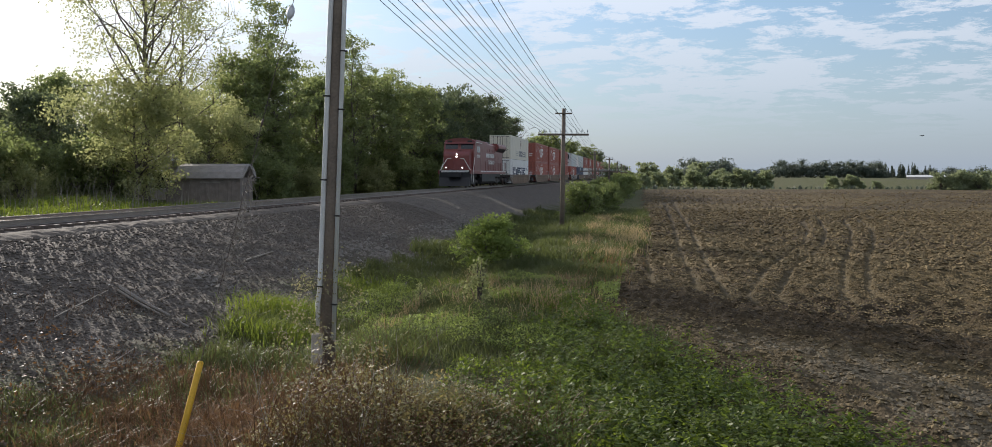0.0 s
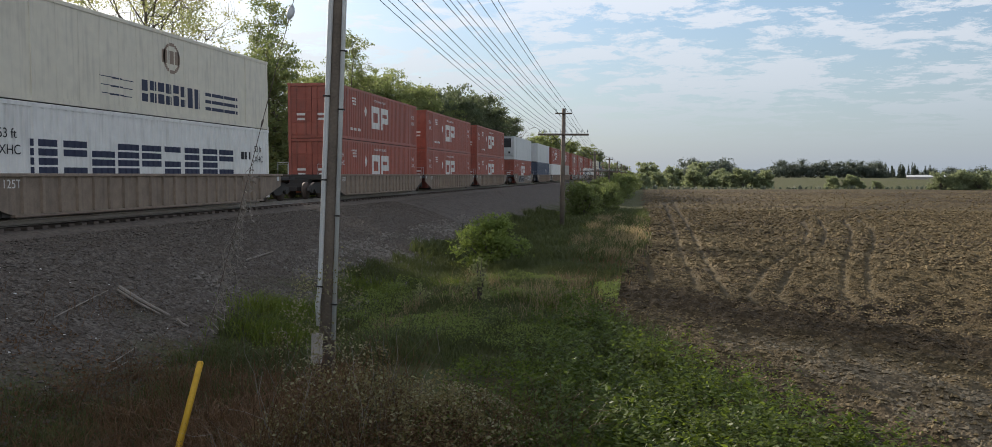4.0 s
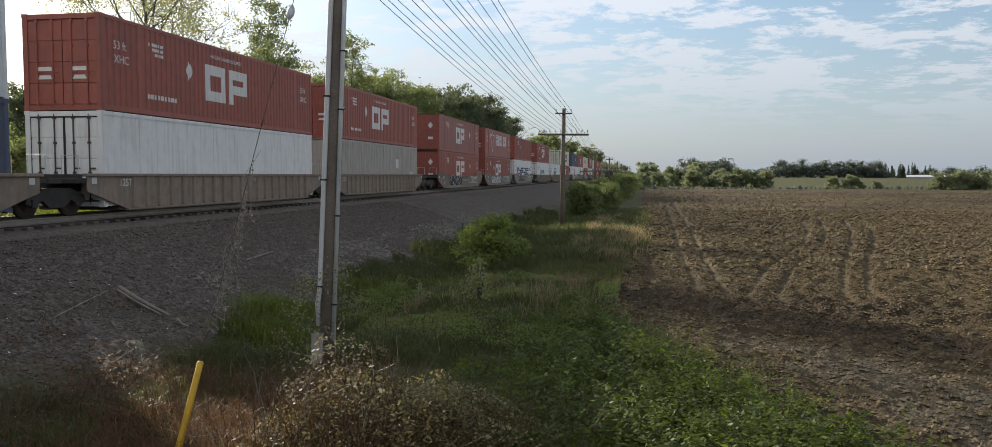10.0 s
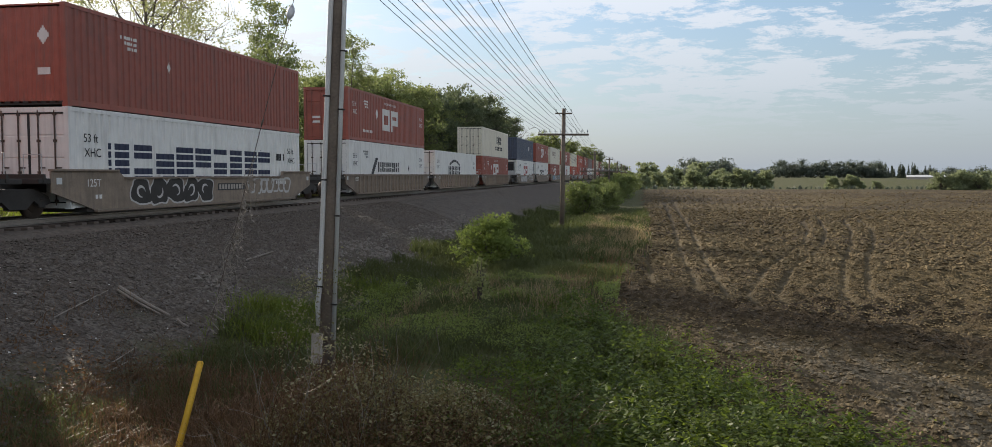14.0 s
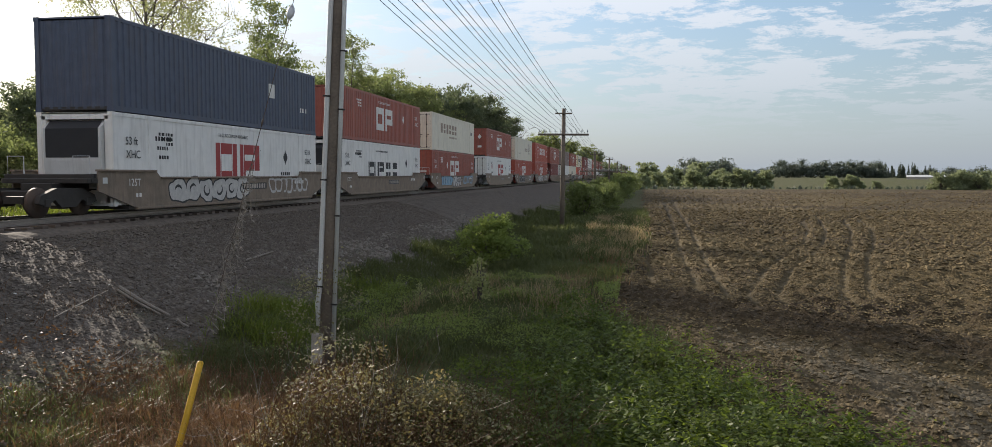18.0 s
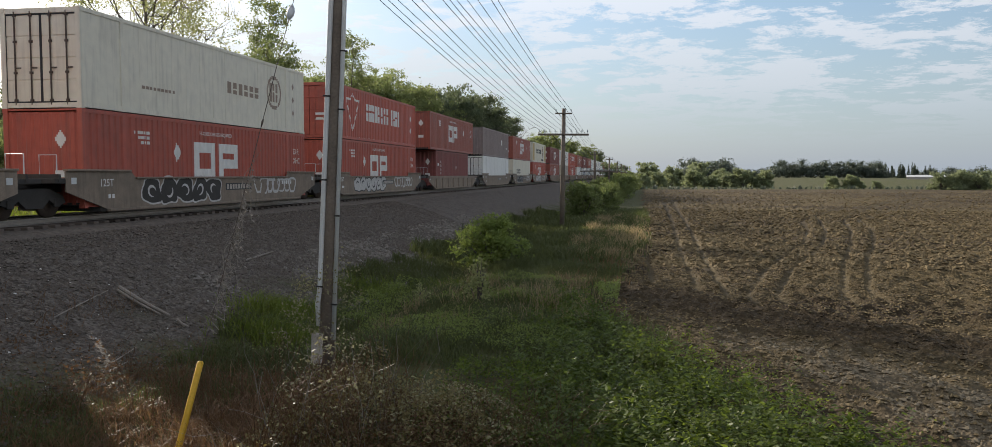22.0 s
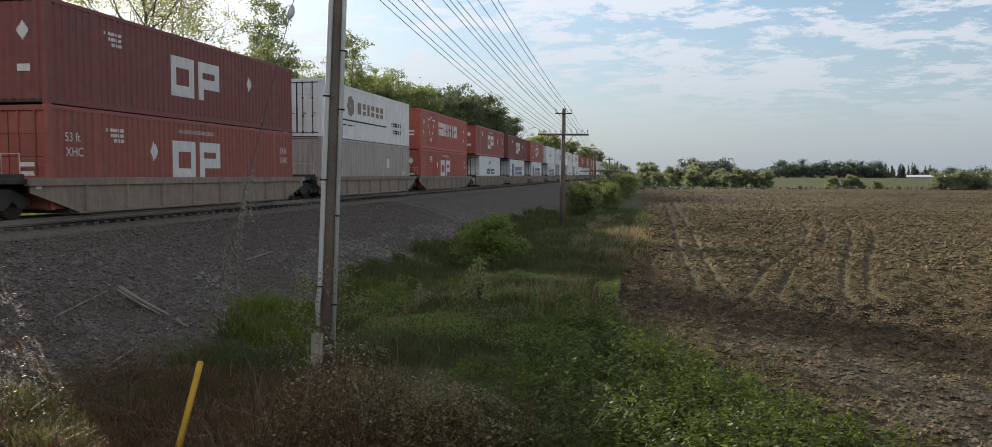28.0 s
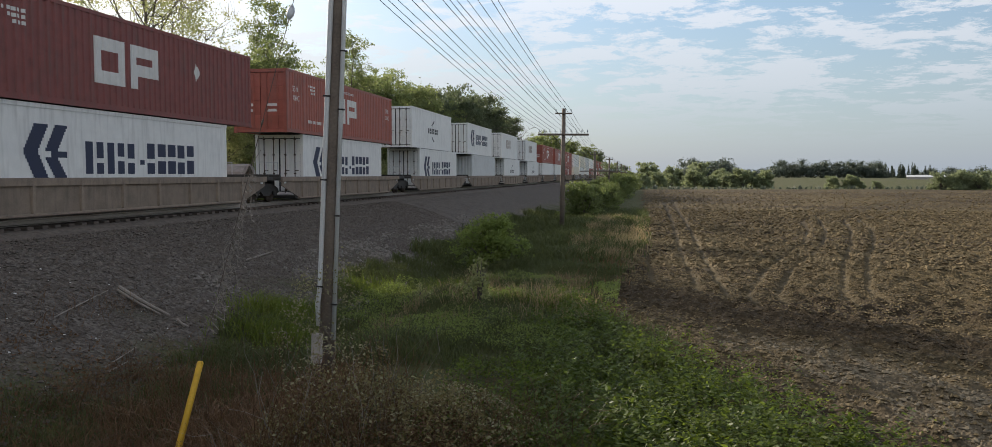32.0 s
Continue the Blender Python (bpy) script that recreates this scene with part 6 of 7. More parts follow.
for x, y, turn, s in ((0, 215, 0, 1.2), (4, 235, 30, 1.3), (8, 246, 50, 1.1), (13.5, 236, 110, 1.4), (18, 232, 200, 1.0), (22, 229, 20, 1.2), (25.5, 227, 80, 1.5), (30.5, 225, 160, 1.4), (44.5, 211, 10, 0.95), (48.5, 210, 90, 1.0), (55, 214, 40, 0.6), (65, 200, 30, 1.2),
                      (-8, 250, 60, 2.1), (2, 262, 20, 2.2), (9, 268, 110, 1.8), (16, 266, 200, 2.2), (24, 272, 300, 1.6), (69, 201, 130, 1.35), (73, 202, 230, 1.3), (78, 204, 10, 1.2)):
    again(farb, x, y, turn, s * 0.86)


def build_far_wood():
    """Distant woods on the skyline: clumps of crowns with dark spires among them."""
    rng = np.random.default_rng(5)
    cs, rad = [], []
    for u0, u1, y, hh, n in ((26, 62, 620, 15, 50), (130, 235, 900, 18, 150), (40, 140, 1000, 10, 60), (330, 900, 1100, 14, 140)):
        for k in range(n):
            cs.append((rng.uniform(u0, u1), y + rng.uniform(-25, 25), rng.uniform(0.25, 0.8) * hh * (0.8 + 0.3 * math.sin(k))))
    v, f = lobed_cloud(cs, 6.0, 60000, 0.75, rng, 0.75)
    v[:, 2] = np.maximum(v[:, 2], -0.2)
    tagged(new("far_wood", array_mesh("far_wood", v, f, LEAF["far"])), "dark green woods along the far skyline, haze put into their colour", "wood", kind="stuff")
    ps, up = [], []
    for k in range(46):
        x, y, h = rng.uniform(215, 290), 950 + rng.uniform(-30, 30), rng.uniform(9, 19)
        r, z = rng.uniform(1.3, 2.5), np.sqrt(rng.random(90))
        a, q = rng.uniform(0, 6.283, 90), rng.uniform(0.3, 1.1, 90) * r * (1.05 - (1 - z) - 0.05)
        ps.append(np.stack([x + np.cos(a) * q, y + np.sin(a) * q, h * (1 - z) + 0.4], -1))
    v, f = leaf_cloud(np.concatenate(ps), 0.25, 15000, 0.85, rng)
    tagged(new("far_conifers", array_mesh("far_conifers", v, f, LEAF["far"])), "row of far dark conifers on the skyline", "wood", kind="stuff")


build_far_wood()


def build_barn():
    t = thing("far_barn", "long low grey barn far across the fields", "barn", m=pose(205, 660, -0.1, 0, 0, -20))
    part("wall", B().box(-14, 14, -5, 5, 0, 2.0), M["warm"], t)
    part("roof", B().prism([(-5.4, 1.95), (5.4, 1.95), (0, 3.3)], "x", -14.3, 14.3), M["pipe"], t)


build_barn()


def build_bird():
    """A small dark bird that crosses the sky at the start."""
    t = thing("small_bird", "small dark bird flying over the ploughed field", "bird")
    part("body", B().tube([(0.085, 0, 0), (0.07, 0, 0.004), (0.02, 0, 0), (-0.05, 0, 0), (-0.11, 0, 0.005)], [0.004, 0.018, 0.03, 0.02, 0.008], 8), M["black"], t, smooth=True)
    part("tail", B().prism([(-0.1, -0.012), (-0.17, -0.03), (-0.165, 0.03), (-0.1, 0.012)], "z", 0.002, 0.006), M["black"], t)
    wings = []
    for s in (-1, 1):
        out = [(0.04, 0.02 * s), (0.045, 0.09 * s), (0.0, 0.17 * s), (-0.035, 0.1 * s), (-0.04, 0.02 * s)]
        wings.append((part("wing", B().prism(out, "z", -0.002, 0.003), M["black"], t), s))
    return t, wings


bird, bird_wings = build_bird()


def build_shed():
    t = thing("garden_shed", "weathered dark wooden shed with a faded curved roof", "shed", m=pose(-27.3, 50.8, gz(-27.3, 50.8) - 0.05, 0, 0, 12) @ Matrix.Diagonal((1.2, 1.2, 1.05, 1)))
    for i in range(14):
        x = -1.6 + i * 0.2285
        part("board", B().box(x, x + 0.22, -1.3, -1.27, 0, 1.75, 0.006), M["shed"], t)
    part("wall", B().box(-1.58, 1.58, -1.26, 1.3, 0, 1.75), M["shed"], t)
    roof = [(-1.5, 1.7), (-1.35, 2.1), (-0.8, 2.45), (0, 2.6), (0.8, 2.45), (1.35, 2.1), (1.5, 1.7), (1.4, 1.7), (0, 2.5), (-1.4, 1.7)]
    part("roof", B().prism(roof, "x", -1.75, 1.75), M["shroof"], t, "faded curved roof")
    part("lintel", B().box(-0.5, 0.55, -1.34, -1.3, 1.42, 1.5), M["dead"], t, "pale timber strip")
    part("lean_to", B().prism([(-1.0, 0), (1.0, 0), (1.0, 1.2), (-1.0, 1.5)], "x", -2.4, -1.62), M["shed"], t)


build_shed()

def build_house():
    t = thing("low_house", "low house with a pale shallow roof among the trees", "house", m=pose(-37.5, 57.0, gz(-37.5, 57.0) - 0.1, 0, 0, 24))
    part("wall", B().box(-3.6, 3.6, -3.0, 3.0, 0, 3.0), M["warm"], t, "dull plastered wall")
    roof = part("roof", B().prism([(-3.5, 2.95), (3.5, 2.95), (3.5, 3.08), (0, 3.95), (-3.5, 3.08)], "x", -4.0, 4.0), M["shroof"], t, "pale shallow roof")
    part("eave_board", B().box(-4.02, 4.02, -3.54, -3.5, 2.9, 3.1), M["silver"], roof, "pale eave board")
    for x in (-2.5, 0.0, 2.5):
        w = part("window", B().box(x - 0.6, x + 0.6, -3.03, -3.0, 1.0, 2.2), M["glass"], t, "dark window pane")
        part("window_frame", B().box(x - 0.68, x + 0.68, -3.05, -3.0, 0.92, 1.0).box(x - 0.68, x + 0.68, -3.05, -3.0, 2.2, 2.28).box(x - 0.68, x - 0.6, -3.05, -3.0, 1.0, 2.2).box(x + 0.6, x + 0.68, -3.05, -3.0, 1.0, 2.2), M["white"], w, "white window frame")


build_house()

# ================= grass, weeds, brush and stones =================


def blades(n, xr, yr, h, w, leaf, name, label, seed, keep=None, lean=0.5, clump=0.0):
    """Bent two-piece blades strewn over a stretch of ground."""
    rng = np.random.default_rng(seed)
    x, y = rng.uniform(*xr, n), rng.uniform(*yr, n)
    if clump:
        m = rng.integers(0, max(2, n // 60), n)
        cx, cy = rng.uniform(*xr, n // 60 + 2), rng.uniform(*yr, n // 60 + 2)
        mix = rng.random(n) < clump
        x = np.where(mix, cx[m] + rng.normal(0, 0.16, n), x)
        y = np.where(mix, cy[m] + rng.normal(0, 0.16, n), y)
    if keep is not None:
        k = keep(x, y, rng)
        x, y = x[k], y[k]
    n = len(x)
    z = ground_z(x, y) - 0.02
    hh = h * rng.uniform(0.45, 1.25, n) * (0.55 + 0.9 * hash_noise(x, y, 1.3, seed + 50))
    a, b = rng.uniform(0, 6.283, n), rng.uniform(0, 6.283, n)
    ln = hh * lean * rng.uniform(0.2, 1.2, n)
    ww = w * rng.uniform(0.6, 1.4, n)
    root = np.stack([x, y, z], -1)
    d = np.stack([np.cos(a), np.sin(a), np.zeros(n)], -1)
    s = np.stack([np.cos(b), np.sin(b), np.zeros(n)], -1) * ww[:, None] / 2
    mid = root + d * (ln * 0.35)[:, None] + np.stack([0 * x, 0 * x, hh * 0.6], -1)
    tip = root + d * ln[:, None] + np.stack([0 * x, 0 * x, hh * (1 - 0.25 * lean)], -1)
    v = np.stack([root - s, root + s, mid + s * 0.8, mid - s * 0.8, tip + s * 0.1, tip - s * 0.1], 1).reshape(-1, 3)
    i = np.arange(n)[:, None] * 6
    f = np.concatenate([i + [0, 1, 2, 3], i + [3, 2, 4, 5]])
    return tagged(new(name, array_mesh(name, v, f, LEAF[leaf])), label, "grass", kind="stuff")


def low_leaves(n, xr, yr, hmax, size, leaf, name, label, seed, keep=None, cat="weeds", hill=None, fill=0.6):
    """Small leaves at varied height over the ground, thicker in patches."""
    rng = np.random.default_rng(seed)
    x, y = rng.uniform(*xr, n), rng.uniform(*yr, n)
    if keep is not None:
        k = keep(x, y, rng)
        x, y = x[k], y[k]
    n = len(x)
    top = hmax * (0.35 + 0.65 * hash_noise(x, y, 0.55, seed))
    if hill is not None:
        top = top * hill(x, y)
    z = ground_z(x, y) + top * rng.random(n) ** fill
    c = np.stack([x, y, z], -1)
    s = size * rng.uniform(0.5, 1.4, n)
    nrm = rng.normal(0, 0.7, (n, 3)) + [0, 0, 1]
    nrm /= np.linalg.norm(nrm, axis=1)[:, None]
    u = np.cross(nrm, rng.normal(0, 1, (n, 3))); u /= np.linalg.norm(u, axis=1)[:, None]
    w = np.cross(nrm, u)
    a, b = u * s[:, None], w * (s * 0.6)[:, None]
    v = np.stack([c - a, c - b, c + a, c + b], 1).reshape(-1, 3)
    return tagged(new(name, array_mesh(name, v, np.arange(4 * n).reshape(n, 4), LEAF[leaf])), label, cat, kind="stuff")


def weed_plants(n, xr, yr, h, size, leaf, name, label, seed, keep, per=18):
    """Upright weeds: whorls of long leaves that spread and rise round each stem."""
    rng = np.random.default_rng(seed)
    x, y = rng.uniform(*xr, n), rng.uniform(*yr, n)
    k = keep(x, y, rng)
    x, y = x[k], y[k]
    n = len(x)
    tallness = h * rng.uniform(0.45, 1.15, n) * (0.6 + 0.7 * hash_noise(x, y, 1.0, seed))
    f = rng.random((n, per)) ** 0.7
    a = rng.uniform(0, 6.283, (n, per))
    out = (0.02 + 0.10 * (1 - f * 0.75)) * rng.uniform(0.5, 1.3, (n, per)) * (h / 0.5)
    root = np.stack([x, y, ground_z(x, y)], -1)[:, None, :]
    lean = rng.normal(0, 0.12, (n, 1, 3)) * [1, 1, 0] * (f * tallness[:, None])[:, :, None]
    d = np.stack([np.cos(a), np.sin(a), rng.uniform(-0.35, 0.8, (n, per))], -1)
    d /= np.linalg.norm(d, axis=-1)[:, :, None]
    p = (root + lean + np.stack([np.cos(a) * out, np.sin(a) * out, f * tallness[:, None]], -1)).reshape(-1, 3)
    d = d.reshape(-1, 3)
    s = size * rng.uniform(0.6, 1.3, len(p)) * (1.1 - 0.45 * f.ravel())
    side = np.cross(d, rng.normal(0, 0.35, (len(p), 3)) + [0, 0, 1]); side /= np.linalg.norm(side, axis=1)[:, None]
    u, w = d * s[:, None], side * (s * 0.42)[:, None]
    v = np.stack([p - u, p - w, p + u, p + w], 1).reshape(-1, 3)
    return tagged(new(name, array_mesh(name, v, np.arange(len(v)).reshape(-1, 4), LEAF[leaf])), label, "weeds", kind="stuff")


def canes(n, xr, yr, reach, rise, r, mat, name, label, seed, keep=None, cat="brush", bow=0.6):
    """Thin three-sided arching stems: each rises from the ground and bows over."""
    rng = np.random.default_rng(seed)
    x, y = rng.uniform(*xr, n), rng.uniform(*yr, n)
    if keep is not None:
        k = keep(x, y, rng)
        x, y = x[k], y[k]
    n, K = len(x), 6
    z = ground_z(x, y) - 0.03
    a = rng.uniform(0, 6.283, n)
    L, H = reach * rng.uniform(0.3, 1.2, n), rise * rng.uniform(0.35, 1.2, n)
    t = np.linspace(0, 1, K)
    wob = rng.normal(0, 0.04, (n, K, 3)) * (L + H)[:, None, None] * t[None, :, None]
    P = np.stack([x[:, None] + np.cos(a)[:, None] * L[:, None] * t ** 1.3, y[:, None] + np.sin(a)[:, None] * L[:, None] * t ** 1.3,
                  z[:, None] + H[:, None] * (t * (1 + bow) - bow * t ** 2.2)], -1) + wob
    rad = r * rng.uniform(0.6, 1.4, n)[:, None] * (1 - 0.75 * t)[None, :]
    ring = []
    for k in range(3):
        q = 2.094 * k + a
        ring.append(P + np.stack([np.cos(q), np.sin(q), np.sin(q * 1.7) * 0.6], -1)[:, None, :] * rad[:, :, None])
    V = np.stack(ring, 2).reshape(-1, 3)
    base = (np.arange(n) * K * 3)[:, None, None, None]
    i, k = np.arange(K - 1)[None, :, None, None] * 3, np.arange(3)[None, None, :, None]
    k2 = (np.arange(3)[None, None, :, None] + 1) % 3
    F = np.concatenate([base + i + k, base + i + k2, base + i + 3 + k2, base + i + 3 + k], -1).reshape(-1, 4)
    tagged(new(name, array_mesh(name, V, F, mat)), label, cat, kind="stuff")
    return P


def in_ditch(x, y, rng):
    return (x < field_edge(y) + rng.normal(0, 0.35, len(x))) & (x > -8.9 + 1.6 * hash_noise(x, y, 1.5, 41) - 1.0 * smooth01(18, 26, y))


def thicket(x, y):
    """How high the bramble stands: a long mound before the roadside pole."""
    m = np.exp(-(((x + 3.45) / 1.0) ** 2 + ((y - 9.0) / 1.3) ** 2) ** 1.4) + 0.78 * np.exp(-(((x + 2.0) / 1.4) ** 2 + ((y - 9.5) / 1.8) ** 2) ** 1.4)
    return np.clip(m, 0, 1.05) * (0.7 + 0.38 * hash_noise(x, y, 0.7, 71))


def in_thicket(x, y, rng):
    return thicket(x, y) > rng.uniform(0.12, 0.8, len(x))


# ditch: rank grass, in mounds, thinner under the bramble
blades(60000, (-9.2, 0.5), (13.5, 30), 0.36, 0.016, "grass", "ditch_grass", "rank green grass in the ditch", 1, lambda x, y, r: in_ditch(x, y, r) & (thicket(x, y) < r.uniform(0.1, 0.7, len(x))), 0.8, 0.55)
blades(42000, (-9.5, 0.5), (30, 75), 0.5, 0.04, "grass", "far_ditch_grass", "rank green grass along the ditch", 2, in_ditch, 0.7, 0.4)
blades(7000, (-3.0, 0.3), (32, 62), 0.55, 0.022, "straw", "dry_grass", "pale dry grass by the field margin", 3, in_ditch, 0.6, 0.6)
blades(9000, (-2.6, 0.2), (19, 48), 0.3, 0.02, "rust", "margin_grass", "brown dead grass where the ditch meets the soil", 43, lambda x, y, r: np.abs(x - field_edge(y) + 0.45) < np.abs(r.normal(0, 0.55, len(x))), 0.9, 0.5)
blades(1500, (-6.0, -1.0), (17, 26), 0.6, 0.012, "straw", "dry_stalks", "scattered pale stalks in the ditch", 13, in_ditch, 0.8, 0.8)
for i, (x, y, s, n) in enumerate(((-7.4, 16.6, 1.0, 5200), (-8.3, 18.2, 0.9, 3200), (-7.6, 23.5, 1.3, 4200), (-5.6, 25.5, 1.2, 3600))):
    def near(px, py, r, x=x, y=y, s=s):
        return np.hypot(px - x, py - y) < np.abs(r.normal(0, s * 0.6, len(px)))
    blades(n * 4, (x - 2 * s, x + 2 * s), (y - 2 * s, y + 2 * s), 0.5, 0.016, "lush", "grass_mound", "lush bright green mound of grass", 60 + i, near, 0.9)
blades(22000, (-9.0, 2.0), (7.2, 11.0), 0.2, 0.012, "grass", "verge_grass", "short green grass at the foot of the bank", 14, lambda x, y, r: hash_noise(x, y, 0.8, 8) > r.uniform(0.2, 0.7, len(x)), 0.8, 0.4)
weed_plants(4600, (-2.8, 3.8), (9.0, 21), 0.55, 0.058, "weed", "leafy_weeds", "bright green leafy weeds on the field margin", 4,
            lambda x, y, r: (x < field_edge(y) + r.normal(-0.05, 0.25, len(x))) & (x > -1.5 + r.normal(0, 0.35, len(x)) - 1.0 * smooth01(14, 19, y)))
weed_plants(900, (-2.8, 3.6), (9.0, 20), 0.7, 0.056, "sprig", "leafy_sprigs", "pale green sprigs standing among the weeds", 34,
            lambda x, y, r: (x < field_edge(y) + r.normal(-0.2, 0.25, len(x))) & (x > -1.7 + r.normal(0, 0.35, len(x))) & (hash_noise(x, y, 0.6, 37) > 0.4))
low_leaves(16000, (-1.5, 5.5), (9.0, 17), 0.16, 0.022, "lush", "seedlings", "low yellow-green seedlings on the soil edge", 15,
           lambda x, y, r: (np.abs(x - field_edge(y) - 0.5) < np.abs(r.normal(0, 0.6, len(x)))) & (hash_noise(x, y, 0.7, 3) > 0.4))
low_leaves(52000, (-7.5, -0.6), (15.0, 27), 0.42, 0.028, "fresh", "ditch_weeds", "green leafy weeds in the ditch", 5, lambda x, y, r: hash_noise(x, y, 1.8, 6) > 0.4)
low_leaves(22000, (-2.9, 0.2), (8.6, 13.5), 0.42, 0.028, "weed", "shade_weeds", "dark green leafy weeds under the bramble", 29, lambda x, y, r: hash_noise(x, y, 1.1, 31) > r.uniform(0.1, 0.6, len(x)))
blades(9000, (-7.5, -0.2), (9.0, 15.5), 0.5, 0.012, "grass", "bramble_grass", "green grass growing through the bramble", 30, lambda x, y, r: hash_noise(x, y, 1.4, 33) > r.uniform(0.2, 0.8, len(x)), 0.8, 0.5)
# bramble: brown canes in a tangle, small pale leaves along them
hill = lambda x, y: np.clip(thicket(x, y), 0.08, 1.05) * np.clip(1.95 - 0.45 * (x + 3.9), 0.55, 2.0)
canes(2900, (-6.4, -2.8), (6.8, 12.8), 0.75, 1.25, 0.0045, LEAF["brown"], "bramble_canes", "tangle of brown dry bramble canes round the pole", 6, in_thicket)
canes(2300, (-2.8, -0.2), (6.8, 12.8), 0.7, 0.7, 0.0045, LEAF["brown"], "low_bramble_canes", "low tangle of brown bramble canes beside the weeds", 56, in_thicket)
canes(420, (-6.4, -2.8), (6.8, 12.8), 0.95, 1.4, 0.0055, M["dead"], "bleached_canes", "bleached arching canes in the bramble", 16, in_thicket)
low_leaves(38000, (-6.4, -0.2), (6.8, 12.8), 0.75, 0.021, "russet", "withered_leaves", "withered brown leaves in the bramble", 17, in_thicket, "brush", hill)
low_leaves(52000, (-6.4, -0.2), (6.8, 12.8), 1.0, 0.020, "tan", "bramble_leaves", "small pale green leaves on the bramble", 7, in_thicket, "brush", hill, 0.28)
low_leaves(9000, (-6.4, -0.2), (6.8, 12.8), 1.05, 0.022, "pale", "pale_bramble_leaves", "pale dusty leaves on the outer bramble", 47, in_thicket, "brush", hill, 0.16)
# leaves that climb the foot of the pole
rngp = np.random.default_rng(77)
pv, pf = leaf_cloud([(-5.0 + 0.012 * k + 0.2 * math.cos(k * 2.1), NEAR_Y - 0.05 + 0.22 * math.sin(k * 2.1), 0.55 + 0.065 * k) for k in range(22)], (0.2, 0.2, 0.2), 260, 0.026, rngp)
tagged(new("climbing_bramble", array_mesh("climbing_bramble", pv, pf, LEAF["pale"])), "pale bramble leaves climbing the foot of the pole", "brush", kind="stuff")
# a curtain of pale leaves that arches from the pole down to the ground on the bank's side
pv, pf = leaf_cloud([(-5.06 - 0.48 * k / 24, NEAR_Y - 0.3 - 0.2 * k / 24, 1.72 - 1.3 * (k / 24) ** 1.5) for k in range(25)] + [(-4.78 + 0.4 * k / 8, NEAR_Y - 0.15, 1.75 - 0.5 * k / 8) for k in range(9)] + [(-5.3 + 0.1 * k, NEAR_Y - 0.4, 1.15 - 0.07 * k) for k in range(9)], (0.16, 0.2, 0.16), 620, 0.024, rngp)
tagged(new("bramble_curtain", array_mesh("bramble_curtain", pv, pf, LEAF["pale"])), "pale leaves on arching bramble stems beside the pole", "brush", kind="stuff")
# bank: dead stalks, driftwood, litter, loose stones
bank = lambda x, y, r: (x < -5.2) & (x > -13.5) & (hash_noise(x, y, 1.2, 9) > r.uniform(0.15, 0.75, len(x)))
canes(3800, (-12.5, -5.0), (7.0, 17), 0.45, 0.3, 0.0045, LEAF["brown"], "dead_stalks", "matted brown dead stalks on the bank", 8, bank, bow=0.8)
canes(480, (-13.0, -5.5), (8.0, 22), 0.6, 0.12, 0.005, M["dead"], "pale_twigs", "pale dry twigs scattered over the gravel", 18, bank, bow=0.9)
canes(2600, (-8.4, -4.4), (8.6, 12.8), 0.4, 0.5, 0.0042, LEAF["brown"], "rank_stalks", "matted red-brown dead stalks between bank and bramble", 39, lambda x, y, r: hash_noise(x, y, 0.9, 43) > r.uniform(0.1, 0.7, len(x)))
blades(10000, (-7.6, -4.4), (8.8, 13.2), 0.42, 0.014, "rust", "dead_grass", "red-brown dead grass between bank and bramble", 38, lambda x, y, r: hash_noise(x, y, 0.9, 43) > r.uniform(0.1, 0.7, len(x)), 0.9, 0.5)
canes(260, (-6.9, -5.4), (9.5, 12.6), 0.25, 0.9, 0.004, LEAF["brown"], "upright_stalks", "upright dry stalks beside the yellow guard", 19)
low_leaves(9000, (-10.5, -5.0), (7.5, 13.5), 0.22, 0.03, "brown", "leaf_litter", "brown leaf litter at the foot of the bank", 20, bank, "litter")


def log(x0, y0, x1, y1, r, up=0.03):
    a, b = (x0, y0, gz(x0, y0) + r + up), (x1, y1, gz(x1, y1) + r + up)
    m = [(a[i] * (1 - t) + b[i] * t + (0.03 if i < 2 else 0.01) * math.sin(7 * t + i)) for t in (0.5,) for i in range(3)]
    solid("driftwood", B().tube([a, m, b], [r, r * 0.95, r * 0.6], 7), M["dead"], "bleached broken timber lying on the gravel bank", "timber", "timber on the bank")


log(-11.2, 16.5, -9.75, 16.05, 0.045)
log(-11.15, 16.35, -9.9, 15.95, 0.03)
log(-9.5, 15.9, -9.15, 15.75, 0.03)
log(-8.79, 12.49, -9.05, 13.77, 0.012)
log(-8.62, 12.35, -8.78, 13.11, 0.012)
log(-10.74, 13.82, -11.27, 16.19, 0.014)
log(-11.32, 22.64, -11.44, 24.75, 0.028)
log(-7.02, 9.92, -7.0, 10.39, 0.008)
log(-6.73, 10.11, -6.7, 10.91, 0.008)
log(-6.53, 11.39, -6.9, 12.86, 0.01)


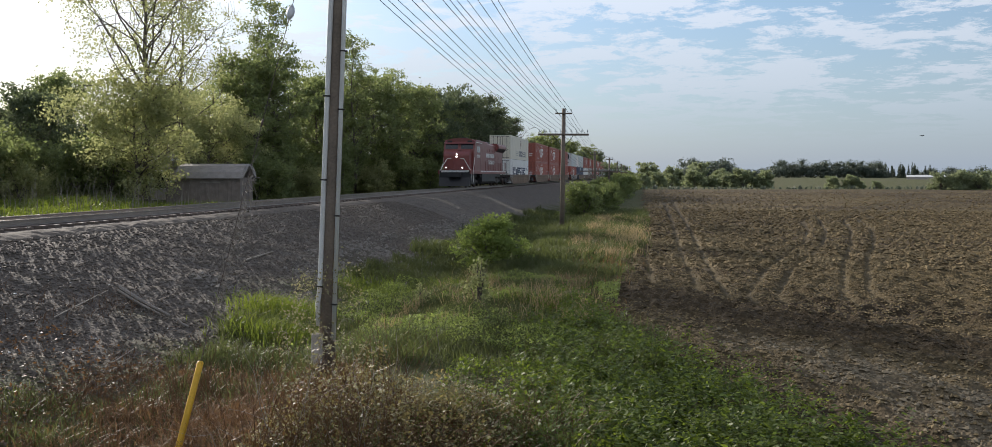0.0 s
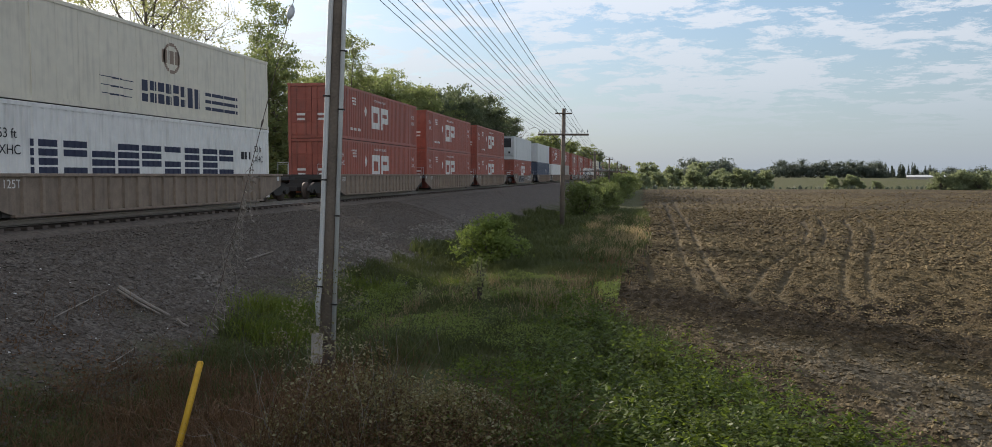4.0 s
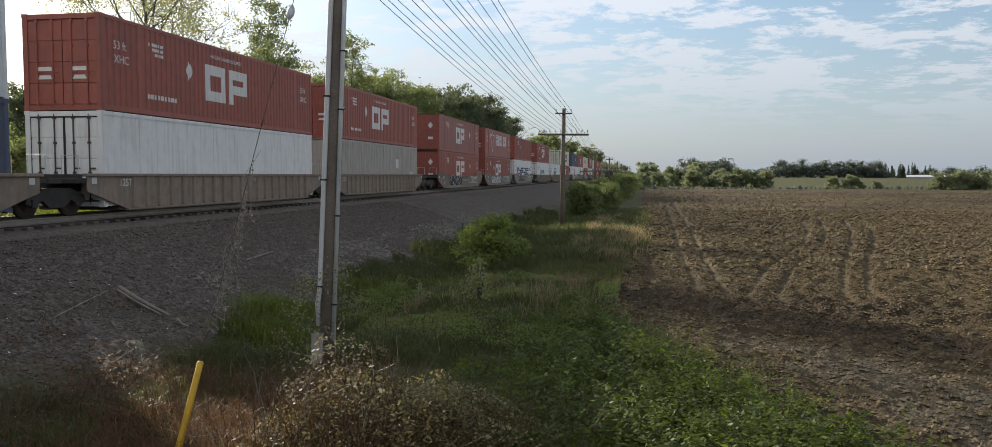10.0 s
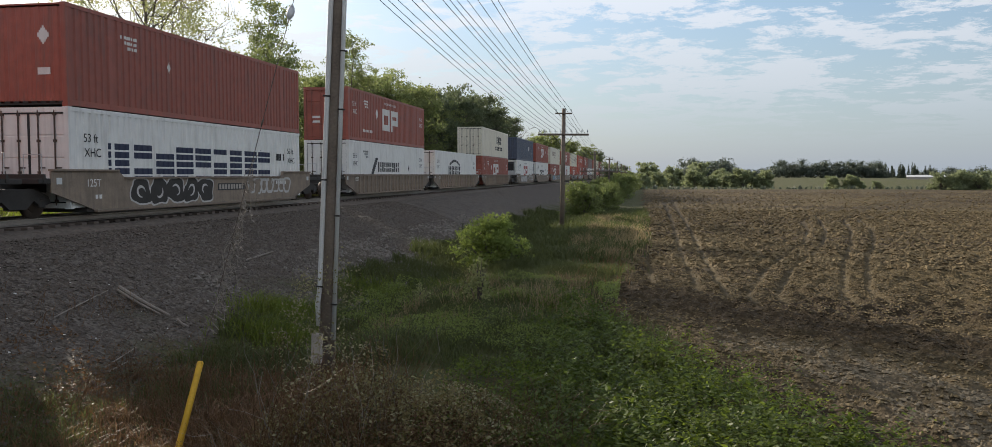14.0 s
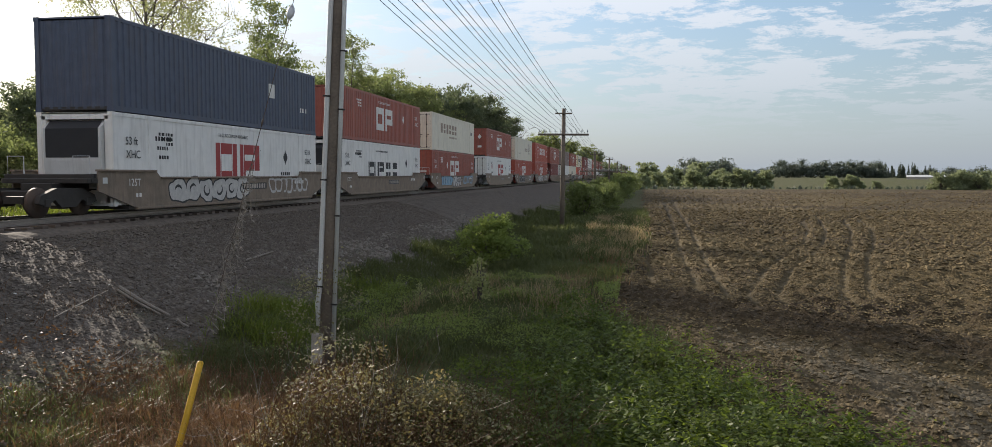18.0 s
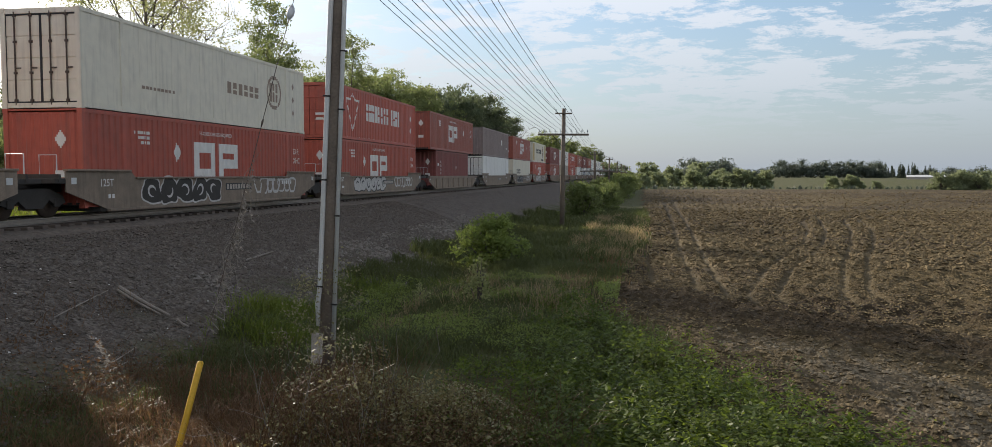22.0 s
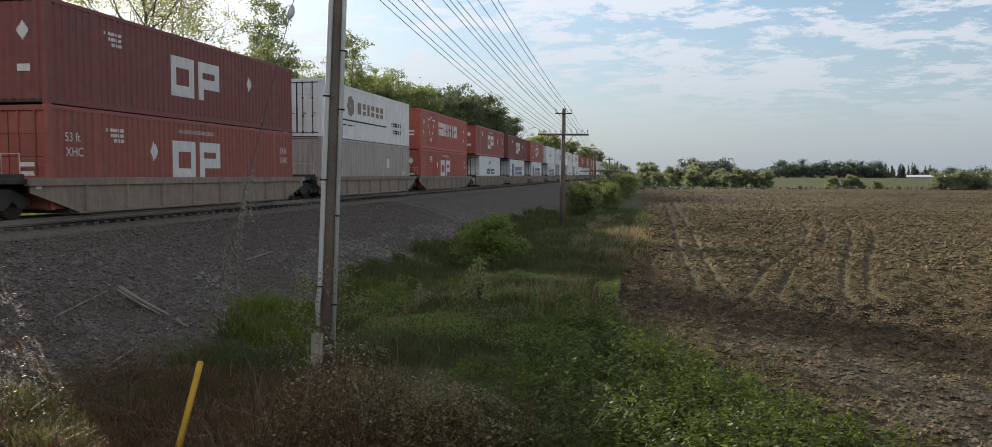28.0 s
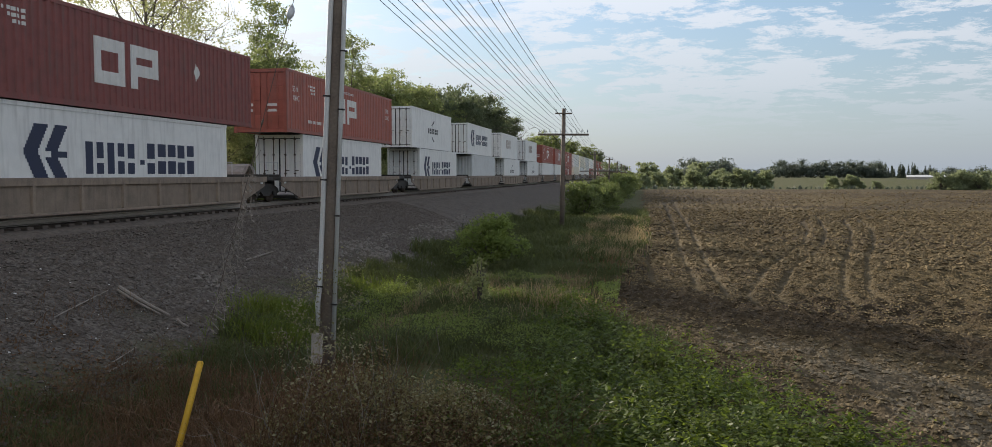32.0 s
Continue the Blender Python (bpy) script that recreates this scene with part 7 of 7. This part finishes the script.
def stones(n, xr, yr, size, mat, name, label, seed, keep, cat, sink=0.3, squash=0.7):
    """Lumps with eight faces, all different."""
    rng = np.random.default_rng(seed)
    x, y = rng.uniform(*xr, n), rng.uniform(*yr, n)
    k = keep(x, y, rng)
    x, y = x[k], y[k]
    n = len(x)
    s = size * np.minimum(rng.lognormal(0, 0.38, n), 1.9)
    z = ground_z(x, y) + s * (0.5 - sink)
    base = np.array([(1, 0, 0), (0, 1, 0), (-1, 0, 0), (0, -1, 0), (0, 0, 1), (0, 0, -1)], float)
    V = base[None] * rng.uniform(0.55, 1.25, (n, 6, 1)) + rng.normal(0, 0.18, (n, 6, 3))
    a = rng.uniform(0, 6.283, n)
    c, si = np.cos(a)[:, None], np.sin(a)[:, None]
    V = np.stack([V[:, :, 0] * c - V[:, :, 1] * si, V[:, :, 0] * si + V[:, :, 1] * c, V[:, :, 2] * squash], -1) * s[:, None, None] + np.stack([x, y, z], -1)[:, None, :]
    F = np.array([(0, 1, 4), (1, 2, 4), (2, 3, 4), (3, 0, 4), (1, 0, 5), (2, 1, 5), (3, 2, 5), (0, 3, 5)])
    F = (np.arange(n)[:, None, None] * 6 + F[None]).reshape(-1, 3)
    return tagged(new(name, array_mesh(name, V.reshape(-1, 3), F, mat)), label, cat, kind="stuff")


stones(42000, (-15.5, -6.5), (9, 48), 0.032, M["stone"], "ballast_stones", "grey crushed stone of the railway bank", 21, lambda x, y, r: x < -8.0 + r.normal(0, 0.8, len(x)), "gravel")
stones(9000, (-11.2, -6.9), (19, 54), 0.062, M["palestone"], "loose_stones", "larger pale grey stones at the foot of the railway bank", 28, lambda x, y, r: hash_noise(x, y, 1.6, 12) > r.uniform(0.25, 0.85, len(x)), "gravel")
stones(90, (-13.5, -6.5), (8, 18), 0.022, M["markw"], "pale_scraps", "pale stones and scraps on the bank", 22, lambda x, y, r: x < 0, "litter")
in_field = lambda x, y, r: (x > field_edge(y) + np.abs(r.normal(0, 0.4, len(x)))) & (x < 0.62 * y + 1) & (ruts(x, y) < 0.4)
stones(85000, (-1.5, 24), (9.0, 34), 0.034, M["clod"], "soil_clods", "crumbled clods of brown ploughed soil", 23, lambda x, y, r: in_field(x, y, r) & (damp_band(x, y) < r.uniform(0.1, 0.7, len(x))) & (dry_crust(x, y) < r.uniform(0.2, 0.8, len(x))), "soil", 0.35, 0.6)
stones(70000, (-1.0, 16), (9.0, 24), 0.034, M["dryclod"], "dry_soil_clods", "pale dried clods of ploughed soil", 53, lambda x, y, r: in_field(x, y, r) & (dry_crust(x, y) > r.uniform(0.2, 0.8, len(x))), "soil", 0.35, 0.6)
stones(40000, (-1.5, 24), (10.0, 28), 0.034, M["dampclod"], "damp_soil_clods", "dark damp clods of ploughed soil", 33, lambda x, y, r: in_field(x, y, r) & (damp_band(x, y) > r.uniform(0.2, 0.9, len(x))), "soil", 0.35, 0.6)
stones(90000, (-1.0, 46), (30, 78), 0.075, M["clod"], "far_soil_clods", "crumbled clods of brown ploughed soil", 25, lambda x, y, r: (x > field_edge(y) + 0.2) & (x < 0.62 * y + 1) & (ruts(x, y) < 0.4), "soil", 0.35, 0.6)
stones(34000, (-1.0, 92), (70, 165), 0.095, M["clod"], "distant_soil_clods", "crumbled clods of brown ploughed soil", 35, lambda x, y, r: (x > field_edge(y) + 0.2) & (x < 0.56 * y + 1) & (ruts(x, y) < 0.4) & (r.random(len(x)) < 1.25 - (y - 70) / 95), "soil", 0.4, 0.5)
# dark grassy bank at the far end of the field
blades(9000, (-4, 150), (193, 222), 0.9, 0.5, "far", "field_bank", "low dark grassy bank at the end of the field", 24, lambda x, y, r: np.abs(y - 195.5 - 0.17 * x) < 0.9, 0.6)
blades(16000, (-34, -21.5), (24, 46), 0.55, 0.05, "lush", "sunlit_grass", "sunlit rough grass beyond the track", 26, None, 0.6, 0.5)
canes(260, (-30, -22.5), (26, 44), 0.4, 1.7, 0.012, M["dead"], "tall_stalks", "tall dry stalks standing in the grass beyond the track", 27)

# ================= what moves: the whole train rolls past at one speed =================


def motions():
    # the bird flies off over the field, beating its wings while it is near
    walk(bird, [(t, pose(14.5 + 4.3 * t, 47.8 - 1.45 * t, 5.37 + 0.70 * min(t, 4), 0, 0, -18.6)) for t in (0.0, 0.3, 0.6, 1.0, 2.0, 4.0, 8.0, 16.0, 24.0, 32.0)])
    for wing, s in bird_wings:
        beat = [(0.1 * k, pose(0, 0, 0.01, s * (40 if k % 2 else -15))) for k in range(12)]
        walk(wing, beat + [(32.0, pose(0, 0, 0.01, s * 5))])
    for ob, y, z in riders:
        walk(ob, [(t, pose(TRACK_X, y - SPEED * (t - TRAIN_T), RAIL_Z + z)) for t in (0.0, 8.0, 16.0, 24.0, 32.0)])


motions()
